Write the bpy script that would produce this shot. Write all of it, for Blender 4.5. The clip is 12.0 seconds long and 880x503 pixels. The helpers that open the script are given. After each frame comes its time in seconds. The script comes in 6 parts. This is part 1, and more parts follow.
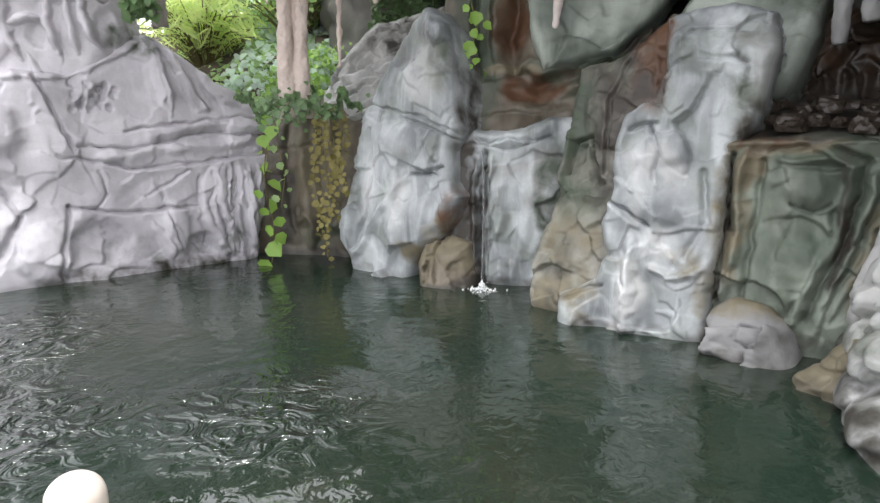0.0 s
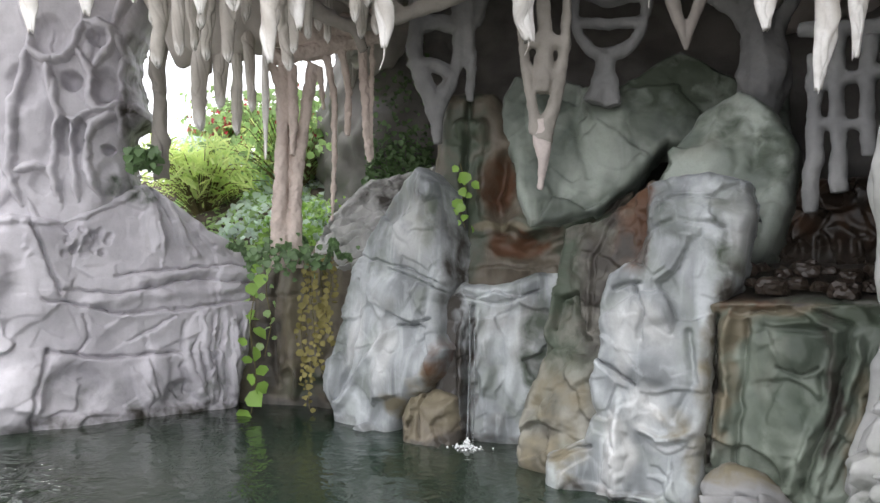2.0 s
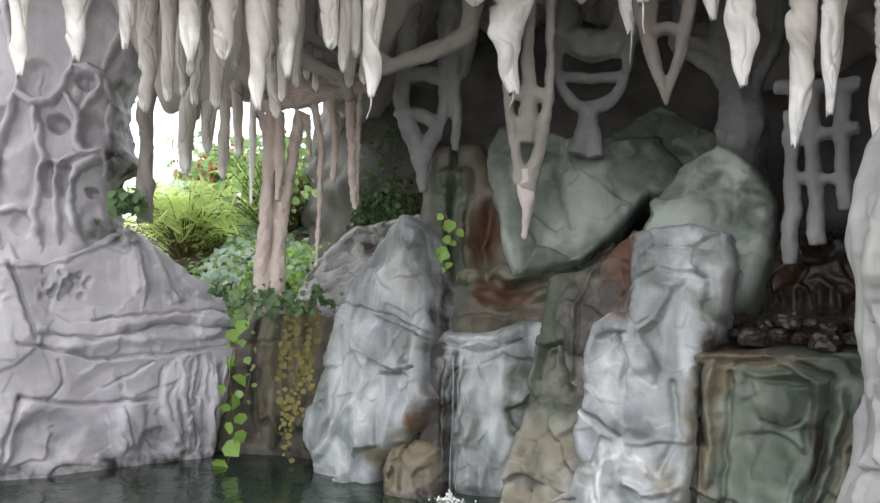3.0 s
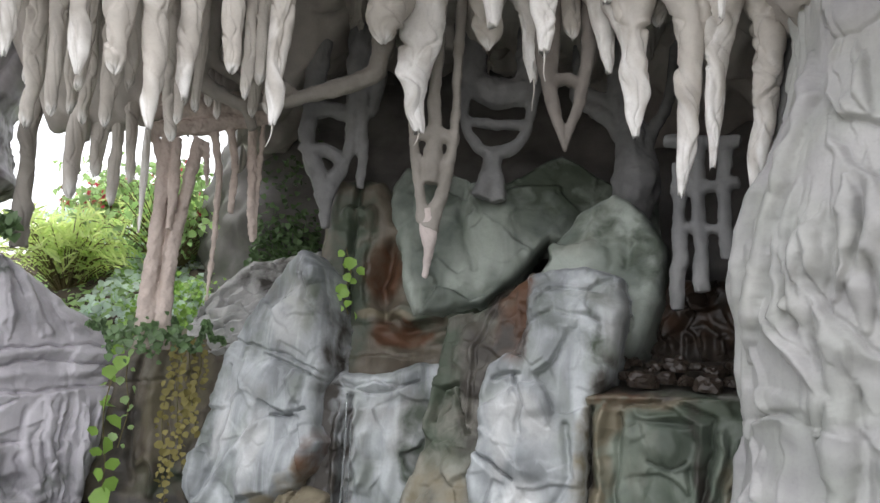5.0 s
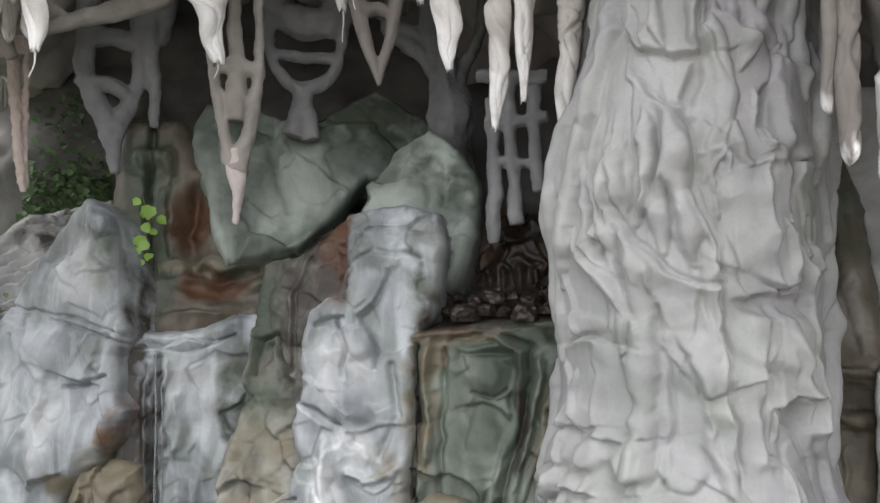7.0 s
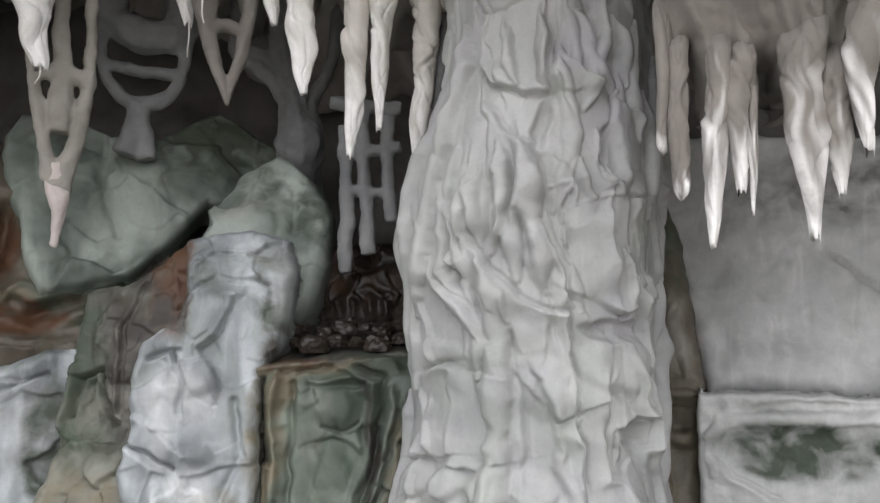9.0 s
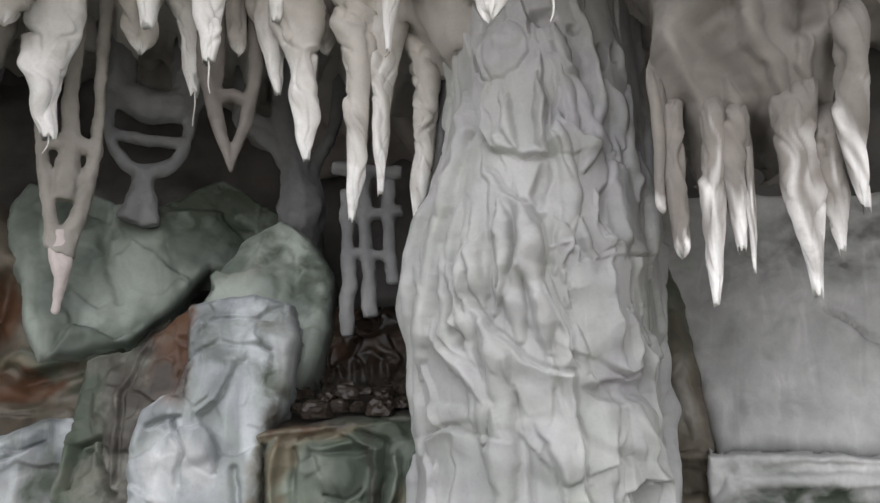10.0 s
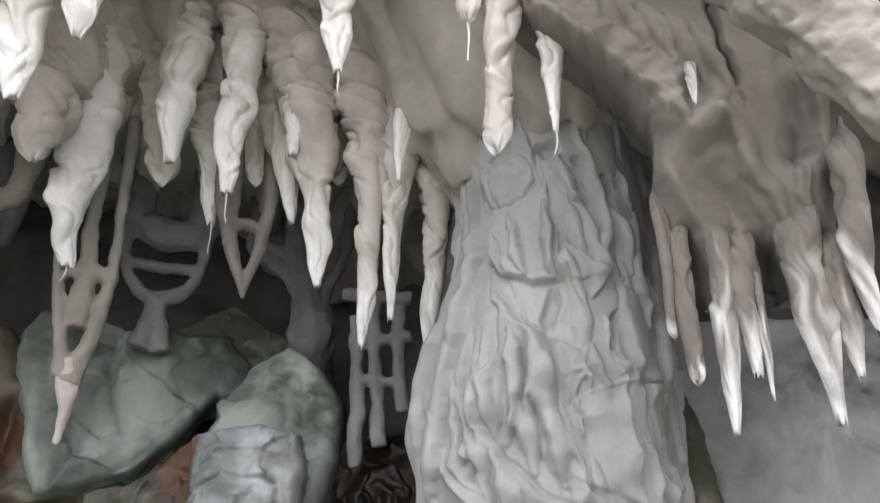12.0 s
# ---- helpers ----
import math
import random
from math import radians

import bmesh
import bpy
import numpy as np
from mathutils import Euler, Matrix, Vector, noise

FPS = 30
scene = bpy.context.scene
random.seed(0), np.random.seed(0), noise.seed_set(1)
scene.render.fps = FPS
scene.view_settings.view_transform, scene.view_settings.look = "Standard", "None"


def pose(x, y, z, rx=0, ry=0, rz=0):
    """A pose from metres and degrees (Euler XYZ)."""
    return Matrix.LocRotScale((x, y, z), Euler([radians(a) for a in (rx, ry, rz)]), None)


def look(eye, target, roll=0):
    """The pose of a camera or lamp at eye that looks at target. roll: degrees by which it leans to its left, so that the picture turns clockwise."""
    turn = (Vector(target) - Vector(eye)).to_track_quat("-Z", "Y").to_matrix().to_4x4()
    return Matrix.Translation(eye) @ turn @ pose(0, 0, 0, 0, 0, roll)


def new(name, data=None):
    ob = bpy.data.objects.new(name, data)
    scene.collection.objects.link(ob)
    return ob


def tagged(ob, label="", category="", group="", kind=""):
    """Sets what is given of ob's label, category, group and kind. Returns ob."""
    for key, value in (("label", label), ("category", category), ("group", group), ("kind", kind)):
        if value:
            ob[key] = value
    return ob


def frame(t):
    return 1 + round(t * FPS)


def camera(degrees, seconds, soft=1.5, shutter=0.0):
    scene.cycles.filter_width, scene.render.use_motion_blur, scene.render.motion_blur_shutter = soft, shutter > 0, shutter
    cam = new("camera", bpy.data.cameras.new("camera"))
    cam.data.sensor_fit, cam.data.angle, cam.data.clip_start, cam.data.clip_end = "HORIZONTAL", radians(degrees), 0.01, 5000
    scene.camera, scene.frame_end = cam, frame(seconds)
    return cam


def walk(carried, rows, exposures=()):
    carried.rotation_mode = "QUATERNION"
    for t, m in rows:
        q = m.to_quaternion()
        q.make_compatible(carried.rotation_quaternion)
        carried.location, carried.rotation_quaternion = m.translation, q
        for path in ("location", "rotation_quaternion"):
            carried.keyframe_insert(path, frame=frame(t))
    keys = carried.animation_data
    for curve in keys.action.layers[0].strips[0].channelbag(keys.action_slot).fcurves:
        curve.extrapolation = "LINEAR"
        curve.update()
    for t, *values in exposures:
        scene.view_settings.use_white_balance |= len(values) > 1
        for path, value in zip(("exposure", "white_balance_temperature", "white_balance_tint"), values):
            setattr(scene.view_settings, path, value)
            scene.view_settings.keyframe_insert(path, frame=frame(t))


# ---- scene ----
# The grotto: pool level is z = 0, the eye stands 1.6 m above it.
PATH = [
    (0.0, 0.001, 0.001, 1.601, -13.09, -0.22, 0.21),
    (0.5, 0.012, -0.005, 1.611, -9.17, 0.27, 0.48),
    (1.0, 0.009, 0.008, 1.622, -6.32, 0.19, 1.28),
    (1.5, 0.016, 0.010, 1.642, -2.38, 0.61, 0.04),
    (2.0, 0.022, 0.018, 1.648, -0.77, 1.20, -0.60),
    (2.5, 0.030, 0.018, 1.641, 1.48, 1.57, -1.06),
    (3.0, 0.026, 0.022, 1.653, 3.22, 1.84, -1.79),
    (3.2, 0.028, 0.024, 1.660, 4.39, 2.06, -1.85),
    (4.8, 0.116, 0.085, 1.561, 8.25, 3.62, -7.60),
    (5.0, 0.134, 0.107, 1.564, 7.82, 3.28, -9.02),
    (5.5, 0.140, 0.116, 1.562, 6.42, 2.98, -12.28),
    (6.0, 0.174, 0.162, 1.570, 5.84, 1.90, -13.16),
    (6.5, 0.200, 0.216, 1.561, 5.29, 1.23, -16.44),
    (7.0, 0.180, 0.278, 1.567, 3.32, -0.97, -24.41),
    (7.5, 0.174, 0.316, 1.562, 3.13, -1.17, -28.81),
    (7.7, 0.172, 0.324, 1.555, 3.12, -1.25, -30.71),
    (9.3, 0.122, 0.397, 1.508, 8.01, -1.63, -38.69),
    (9.5, 0.116, 0.396, 1.510, 9.80, -1.84, -38.43),
]
PATH += [
    (10.0, 0.116, 0.397, 1.503, 11.60, -1.99, -38.33),
    (10.5, 0.120, 0.393, 1.503, 14.36, -1.06, -37.91),
    (11.0, 0.117, 0.395, 1.504, 17.20, -1.11, -37.40),
    (11.5, 0.120, 0.393, 1.510, 19.52, -1.23, -37.07),
    (12.0, 0.110, 0.390, 1.520, 21.95, -2.18, -37.88),
]
cam = camera(65.9, 12.0)
walk(cam, [(t, pose(x, y, z, 90 + pitch, 0, yaw) @ pose(0, 0, 0, 0, 0, roll)) for t, x, y, z, pitch, roll, yaw in PATH],
     exposures=[(0.0, 0.25), (1.0, 0.12), (2.5, 0.06), (4.8, -0.02), (6.5, 0.0), (7.5, 0.06), (9.5, 0.06), (12.0, 0.1)])

# ---- light: a bright overcast sky, open in front of and over the pool ----
world = bpy.data.worlds.new("sky")
scene.world = world
world.use_nodes = True
wn, wl = world.node_tree.nodes, world.node_tree.links
sky = wn.new("ShaderNodeTexSky")
sky.sky_type, sky.sun_disc, sky.sun_elevation, sky.sun_rotation = "NISHITA", False, radians(66), radians(179)
sky.air_density, sky.dust_density, sky.ozone_density = 1.0, 4.0, 1.0
haze = wn.new("ShaderNodeMix")
haze.data_type = "RGBA"
haze.inputs[0].default_value = 0.75
haze.inputs[7].default_value = (19.4, 19.25, 19.9, 1)
wl.new(sky.outputs[0], haze.inputs[6])
wl.new(haze.outputs[2], wn["Background"].inputs[0])
wn["Background"].inputs[1].default_value = 0.15
sun = new("sun", bpy.data.lights.new("sun", "SUN"))
sun.data.energy, sun.data.angle, sun.data.color = 2.4, radians(12), (1.0, 1.0, 1.0)
sun.matrix_world = look((0.6, -1.3, 13.0), (0.5, 4.0, 1.0))


# ---- numeric helpers ----
def smooth(k):
    k = np.clip(k, 0, 1)
    return k * k * (3 - 2 * k)


def value_noise(p):
    """Smooth noise between -1 and 1 for rows of places."""
    i = np.floor(p).astype(np.int64)
    f = p - i
    f = f * f * (3 - 2 * f)
    out = np.zeros(len(p))
    for dx in (0, 1):
        for dy in (0, 1):
            for dz in (0, 1):
                h = (i[:, 0] + dx) * 374761393 + (i[:, 1] + dy) * 668265263 + (i[:, 2] + dz) * 1274126177
                h = (h ^ (h >> 13)) * 1103515245
                h = (h ^ (h >> 16)) & 0xFFFFFF
                w = np.where(dx, f[:, 0], 1 - f[:, 0]) * np.where(dy, f[:, 1], 1 - f[:, 1]) * np.where(dz, f[:, 2], 1 - f[:, 2])
                out += w * (h / 0x7FFFFF - 1)
    return out


def fbm(u, v, scale, seed=0.0, octaves=3, stretch=1.0):
    p = np.stack([u / scale, v / scale / stretch, np.full_like(u, seed * 7.31)], 1)
    out, amp = np.zeros(len(u)), 1.0
    for n in range(octaves):
        out += amp * value_noise(p)
        p, amp = p * 2.07 + 3.1, amp * 0.5
    return out


def segment_distance(u, v, line):
    best = np.full(len(u), 1e9)
    for (a, b), (c, d) in zip(line[:-1], line[1:]):
        ex, ey = c - a, d - b
        k = np.clip(((u - a) * ex + (v - b) * ey) / (ex * ex + ey * ey + 1e-9), 0, 1)
        best = np.minimum(best, np.hypot(u - a - k * ex, v - b - k * ey))
    return best


def sided_distance(u, v, line):
    """The distance to a line, and which side of it a place lies on (+1: to the left of its run)."""
    best, side = np.full(len(u), 1e9), np.ones(len(u))
    for (a, b), (c, d) in zip(line[:-1], line[1:]):
        ex, ey = c - a, d - b
        k = np.clip(((u - a) * ex + (v - b) * ey) / (ex * ex + ey * ey + 1e-9), 0, 1)
        far = np.hypot(u - a - k * ex, v - b - k * ey)
        near = far < best
        best = np.where(near, far, best)
        side = np.where(near, np.sign(ex * (v - b) - ey * (u - a)), side)
    return best, side


def facet_planes(u, v, scale, seed, slope):
    """Broken rock: cells of differing tilt, with a short ledge from each to the next."""
    rng = np.random.default_rng(int(seed * 100) + 5)
    table = rng.uniform(-1, 1, (64, 64, 5))
    ci, cj = np.floor(u / scale).astype(int), np.floor(v / scale).astype(int)
    d1, d2 = np.full(len(u), 1e9), np.full(len(u), 1e9)
    h1, h2 = np.zeros(len(u)), np.zeros(len(u))
    for di in (-1, 0, 1):
        for dj in (-1, 0, 1):
            t = table[(ci + di) % 64, (cj + dj) % 64]
            pu, pv = (ci + di + 0.5 + 0.42 * t[:, 0]) * scale, (cj + dj + 0.5 + 0.42 * t[:, 1]) * scale
            d = np.hypot(u - pu, v - pv)
            h = scale * 0.22 * t[:, 2] + slope * (t[:, 3] * (u - pu) + t[:, 4] * (v - pv))
            first, second = d < d1, (d >= d1) & (d < d2)
            h2 = np.where(first, h1, np.where(second, h, h2))
            d2 = np.where(first, d1, np.where(second, d, d2))
            h1, d1 = np.where(first, h, h1), np.where(first, d, d1)
    w = 0.5 + 0.5 * smooth((d2 - d1) / (0.045 * scale))
    return h1 * w + h2 * (1 - w)


def inside_distance(u, v, poly):
    ring = list(poly) + [poly[0]]
    d = segment_distance(u, v, ring)
    inside = np.zeros(len(u), bool)
    for (a, b), (c, e) in zip(ring[:-1], ring[1:]):
        cross = (b > v) != (e > v)
        inside ^= cross & (u < (c - a) * (v - b) / (e - b + 1e-12) + a)
    return np.where(inside, d, -d)


# ---- materials ----
def rock_material(name, base, alt, rough=0.6, bump=0.35, streak=0.0, moss=0.0, patchy=False, tints=()):
    """Painted sculpted cement: two greys in clouds, mineral marks and painted shade by the mesh's stain layer, fine
    pits.
    """
    m = bpy.data.materials.new(name)
    m.use_nodes = True
    n, l = m.node_tree.nodes, m.node_tree.links
    shader = n["Principled BSDF"]
    place = n.new("ShaderNodeTexCoord")

    def noise_node(scale, detail=4.0, warp=0.0):
        x = n.new("ShaderNodeTexNoise")
        x.inputs["Scale"].default_value, x.inputs["Detail"].default_value, x.inputs["Distortion"].default_value = scale, detail, warp
        l.new(place.outputs["Object"], x.inputs["Vector"])
        return x.outputs["Fac"]

    def ramp(fac, lo, hi):
        x = n.new("ShaderNodeMapRange")
        x.inputs[1].default_value, x.inputs[2].default_value = lo, hi
        l.new(fac, x.inputs[0])
        return x.outputs[0]

    def blend(fac, a, b):
        x = n.new("ShaderNodeMix")
        x.data_type = "RGBA"
        for socket, value in ((x.inputs[0], fac), (x.inputs[6], a), (x.inputs[7], b)):
            if isinstance(value, (tuple, float)):
                socket.default_value = (*value, 1) if isinstance(value, tuple) else value
            else:
                l.new(value, socket)
        return x.outputs[2]

    def maths(op, a, b):
        x = n.new("ShaderNodeMath")
        x.operation, x.use_clamp = op, True
        for socket, value in zip(x.inputs, (a, b)):
            if isinstance(value, float):
                socket.default_value = value
            else:
                l.new(value, socket)
        return x.outputs[0]

    stain = n.new("ShaderNodeAttribute")
    stain.attribute_name = "stain"
    ochre = n.new("ShaderNodeAttribute")
    ochre.attribute_name = "ochre"
    part_of = n.new("ShaderNodeSeparateColor")
    l.new(stain.outputs["Color"], part_of.inputs[0])
    cloud, mid, fine = noise_node(1.6, 4, 0.3), noise_node(6.0, 4, 0.4), noise_node(55.0, 4)
    colour = blend(ramp(cloud, 0.35, 0.65), base, alt)
    colour = blend(maths("MULTIPLY", ramp(mid, 0.45, 0.75), 0.22), colour, tuple(min(1, c * 1.35) for c in alt))
    colour = blend(maths("MULTIPLY", ramp(mid, 0.52, 0.3), 0.18), colour, tuple(c * 0.62 for c in base))
    if patchy:
        # brushed-on washes of paler and darker paint with fairly sharp borders
        wash, tall = n.new("ShaderNodeTexNoise"), n.new("ShaderNodeMapping")
        tall.inputs["Scale"].default_value = (2.6, 2.6, 1.3)
        l.new(place.outputs["Object"], tall.inputs["Vector"])
        l.new(tall.outputs[0], wash.inputs["Vector"])
        wash.inputs["Scale"].default_value, wash.inputs["Detail"].default_value, wash.inputs["Distortion"].default_value = 1.0, 2, 0.5
        colour = blend(maths("MULTIPLY", ramp(wash.outputs["Fac"], 0.51, 0.62), 0.8), colour, tuple(min(1, c * 1.5) for c in alt))
        colour = blend(maths("MULTIPLY", ramp(wash.outputs["Fac"], 0.46, 0.36), 0.75), colour, tuple(c * 0.58 for c in base))
        colour = blend(maths("MULTIPLY", ramp(noise_node(1.5, 3, 0.6), 0.58, 0.70), 0.4), colour, (0.17, 0.155, 0.125))
    for k, tone in enumerate(tints):
        colour = blend(maths("MULTIPLY", ramp(noise_node(1.3 + 0.5 * k, 2, 0.4), 0.47, 0.68), 0.5), colour, tone)
    if streak:
        runs, scaled = n.new("ShaderNodeTexNoise"), n.new("ShaderNodeMapping")
        scaled.inputs["Scale"].default_value = (7.0, 7.0, 1.3)
        l.new(place.outputs["Object"], scaled.inputs["Vector"])
        l.new(scaled.outputs[0], runs.inputs["Vector"])
        runs.inputs["Scale"].default_value, runs.inputs["Detail"].default_value, runs.inputs["Distortion"].default_value = 1.0, 5, 1.2
        colour = blend(maths("MULTIPLY", ramp(runs.outputs["Fac"], 0.52, 0.70), streak), colour, tuple(min(1, c * 1.7 + 0.03) for c in alt))
        colour = blend(maths("MULTIPLY", ramp(runs.outputs["Fac"], 0.48, 0.30), streak), colour, tuple(c * 0.6 for c in base))
    if moss:
        colour = blend(maths("MULTIPLY", ramp(noise_node(2.6, 4, 0.8), 0.5, 0.68), moss), colour, (0.20, 0.23, 0.185))
    edge = ramp(mid, 0.25, 0.75)
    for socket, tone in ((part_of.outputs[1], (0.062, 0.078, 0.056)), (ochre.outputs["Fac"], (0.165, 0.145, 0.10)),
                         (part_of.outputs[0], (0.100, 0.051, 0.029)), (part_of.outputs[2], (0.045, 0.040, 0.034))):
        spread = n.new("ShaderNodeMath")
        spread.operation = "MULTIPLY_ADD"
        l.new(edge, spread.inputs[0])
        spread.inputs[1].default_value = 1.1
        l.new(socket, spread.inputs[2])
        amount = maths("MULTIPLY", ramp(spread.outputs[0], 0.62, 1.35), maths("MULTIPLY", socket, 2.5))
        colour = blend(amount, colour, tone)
    # pale paint on the rocks; on stalactites, brightly lit tips put into colour
    chalk_and_light = n.new("ShaderNodeAttribute")
    chalk_and_light.attribute_name = "chalk_and_light"
    colour = blend(maths("MULTIPLY", chalk_and_light.outputs["Fac"], ramp(mid, 0.1, 0.45)), colour, (0.86, 0.85, 0.83))
    colour = blend(maths("MULTIPLY", ramp(fine, 0.5, 0.72), 0.10), colour, tuple(c * 0.45 for c in base))
    l.new(colour, shader.inputs["Base Color"])
    wet = maths("SUBTRACT", rough, maths("MULTIPLY", maths("ADD", part_of.outputs[2], part_of.outputs[0]), 0.12))
    gloss = n.new("ShaderNodeMath")
    gloss.operation = "ADD"
    l.new(wet, gloss.inputs[0])
    l.new(maths("MULTIPLY", ramp(mid, 0.4, 0.7), 0.15), gloss.inputs[1])
    l.new(gloss.outputs[0], shader.inputs["Roughness"])
    shader.inputs["Specular IOR Level"].default_value = 0.35
    for scale, strength, far in ((fine, bump * 0.5, 0.004), (mid, bump, 0.02)):
        b = n.new("ShaderNodeBump")
        b.inputs["Strength"].default_value, b.inputs["Distance"].default_value = strength, far
        l.new(scale, b.inputs["Height"])
        if shader.inputs["Normal"].is_linked:
            l.new(shader.inputs["Normal"].links[0].from_socket, b.inputs["Normal"])
        l.new(b.outputs[0], shader.inputs["Normal"])
    return m


def plain_material(name, tone, rough=0.6, vary=0.25, scale=8.0, bump=0.2, translucent=0.0):
    m = bpy.data.materials.new(name)
    m.use_nodes = True
    n, l = m.node_tree.nodes, m.node_tree.links
    shader = n["Principled BSDF"]
    place, info, grain, mix = n.new("ShaderNodeTexCoord"), n.new("ShaderNodeNewGeometry"), n.new("ShaderNodeTexNoise"), n.new("ShaderNodeMix")
    grain.inputs["Scale"].default_value, grain.inputs["Detail"].default_value = scale, 5
    l.new(place.outputs["Object"], grain.inputs["Vector"])
    add = n.new("ShaderNodeMath")
    add.operation = "MULTIPLY_ADD"
    add.inputs[1].default_value = 0.6
    l.new(info.outputs["Random Per Island"], add.inputs[0])
    l.new(grain.outputs["Fac"], add.inputs[2])
    mix.data_type = "RGBA"
    mix.inputs[6].default_value = (*[c * (1 - vary) for c in tone], 1)
    mix.inputs[7].default_value = (*[min(1, c * (1 + vary)) for c in tone], 1)
    clamp = n.new("ShaderNodeMapRange")
    clamp.inputs[1].default_value, clamp.inputs[2].default_value = 0.35, 1.2
    l.new(add.outputs[0], clamp.inputs[0])
    l.new(clamp.outputs[0], mix.inputs[0])
    l.new(mix.outputs[2], shader.inputs["Base Color"])
    shader.inputs["Roughness"].default_value = rough
    if bump:
        b = n.new("ShaderNodeBump")
        b.inputs["Strength"].default_value, b.inputs["Distance"].default_value = bump, 0.01
        l.new(grain.outputs["Fac"], b.inputs["Height"])
        l.new(b.outputs[0], shader.inputs["Normal"])
    if translucent:
        shader.inputs["Transmission Weight"].default_value = 0.0
        leaf, both = n.new("ShaderNodeBsdfTranslucent"), n.new("ShaderNodeMixShader")
        l.new(mix.outputs[2], leaf.inputs[0])
        both.inputs[0].default_value = translucent
        l.new(shader.outputs[0], both.inputs[1])
        l.new(leaf.outputs[0], both.inputs[2])
        l.new(both.outputs[0], n["Material Output"].inputs[0])
    return m


GREY = rock_material("grey_sculpted_cement", (0.336, 0.336, 0.334), (0.437, 0.435, 0.430), 0.65, 0.12, 0.10, 0.22, tints=((0.325, 0.352, 0.31), (0.35, 0.335, 0.362), (0.38, 0.39, 0.352)))
# lighter copy of the grey cement: open sky's light put into the colour
LILAC_LIT = rock_material("sky_lit_lilac_cement", (0.405, 0.391, 0.419), (0.507, 0.493, 0.521), 0.65, 0.2, 0.10, 0.06)
BLUE = rock_material("blue_grey_rock", (0.212, 0.229, 0.239), (0.334, 0.354, 0.363), 0.5, 0.08, 0.35, 0.4, True)
SLATE = rock_material("smooth_grey_cement", (0.380, 0.380, 0.370), (0.506, 0.506, 0.494), 0.6, 0.2, 0.2, 0.25)
GREEN = rock_material("green_grey_rock", (0.140, 0.167, 0.143), (0.243, 0.270, 0.240), 0.5, 0.10, 0.05, 0.35, True)
MOSSY = rock_material("mossy_green_rock", (0.085, 0.107, 0.083), (0.165, 0.187, 0.156), 0.45, 0.10, 0.15, 0.35, True)
OLIVE = rock_material("olive_grey_rock", (0.105, 0.10, 0.08), (0.18, 0.175, 0.15), 0.5, 0.25, 0.25, 0.3, True)
BACK = rock_material("dark_back_rock", (0.125, 0.12, 0.114), (0.195, 0.187, 0.178), 0.75)
BROWN = rock_material("brown_wet_rock", (0.085, 0.070, 0.052), (0.15, 0.13, 0.10), 0.45, 0.35, 0.3, 0.15)
# wet brown rock, darkened further so the alcove's shade is in the colour
SEEP_SHADED = rock_material("wet_rock_with_alcove_shade", (0.022, 0.016, 0.012), (0.042, 0.032, 0.025), 0.3, 0.35)
CREAM = rock_material("cream_dripstone", (0.62, 0.59, 0.55), (0.76, 0.735, 0.70), 0.75, 0.2)
TAUPE = rock_material("taupe_dripstone", (0.47, 0.44, 0.40), (0.59, 0.56, 0.515), 0.8, 0.2)
ROOF = rock_material("beige_grey_roof", (0.36, 0.335, 0.305), (0.47, 0.44, 0.405), 0.8, 0.25)
UMBER = rock_material("brown_grey_dripstone", (0.25, 0.232, 0.208), (0.34, 0.318, 0.29), 0.8, 0.25)
# brown-grey dripstone darkened: the overhang's shade is put into the colour
SHADE = rock_material("shade_darkened_dripstone", (0.182, 0.164, 0.148), (0.250, 0.230, 0.209), 0.8, 0.2)
# darker grey: deep-cave shade put into the rear shapes; the shore boulder's own grey
DUSK = rock_material("shaded_and_dark_grey_stone", (0.166, 0.168, 0.171), (0.243, 0.243, 0.243), 0.8, 0.3)
ROSE = rock_material("pale_pink_dripstone", (0.42, 0.365, 0.345), (0.56, 0.50, 0.475), 0.75, 0.3)
ROOT = rock_material("pinkish_dripstone", (0.42, 0.35, 0.31), (0.56, 0.48, 0.43), 0.75, 0.3)
LEAF = plain_material("ivy_leaf", (0.42, 0.60, 0.26), 0.4, 0.5, 5, 0.1, 0.62)
IVY = plain_material("dark_ivy_leaf", (0.12, 0.20, 0.085), 0.4, 0.4, 5, 0.1, 0.3)
LIME = plain_material("bright_vine_leaf", (0.27, 0.45, 0.09), 0.4, 0.3, 5, 0.1, 0.35)
FERN = plain_material("yellow_green_frond", (0.80, 0.99, 0.42), 0.5, 0.15, 5, 0.1, 0.62)
BLUELEAF = plain_material("blue_green_leaf", (0.66, 0.80, 0.70), 0.4, 0.3, 5, 0.1, 0.62)
DRYLEAF = plain_material("dry_olive_vine", (0.24, 0.21, 0.07), 0.7, 0.4, 5, 0.1, 0.2)
RED = plain_material("red_blossom", (0.55, 0.05, 0.09), 0.5, 0.3, 5, 0, 0.2)
SOIL = plain_material("dark_soil", (0.07, 0.055, 0.04), 0.95, 0.4, 6, 0.6)
STEM = plain_material("vine_stem", (0.14, 0.12, 0.05), 0.8, 0.3, 20, 0.2)
POSTMAT = plain_material("weathered_cream_post", (0.70, 0.63, 0.56), 0.7, 0.12, 12, 0.4)
PATHMAT = plain_material("path_stone", (0.30, 0.28, 0.25), 0.9, 0.25, 4, 0.4)


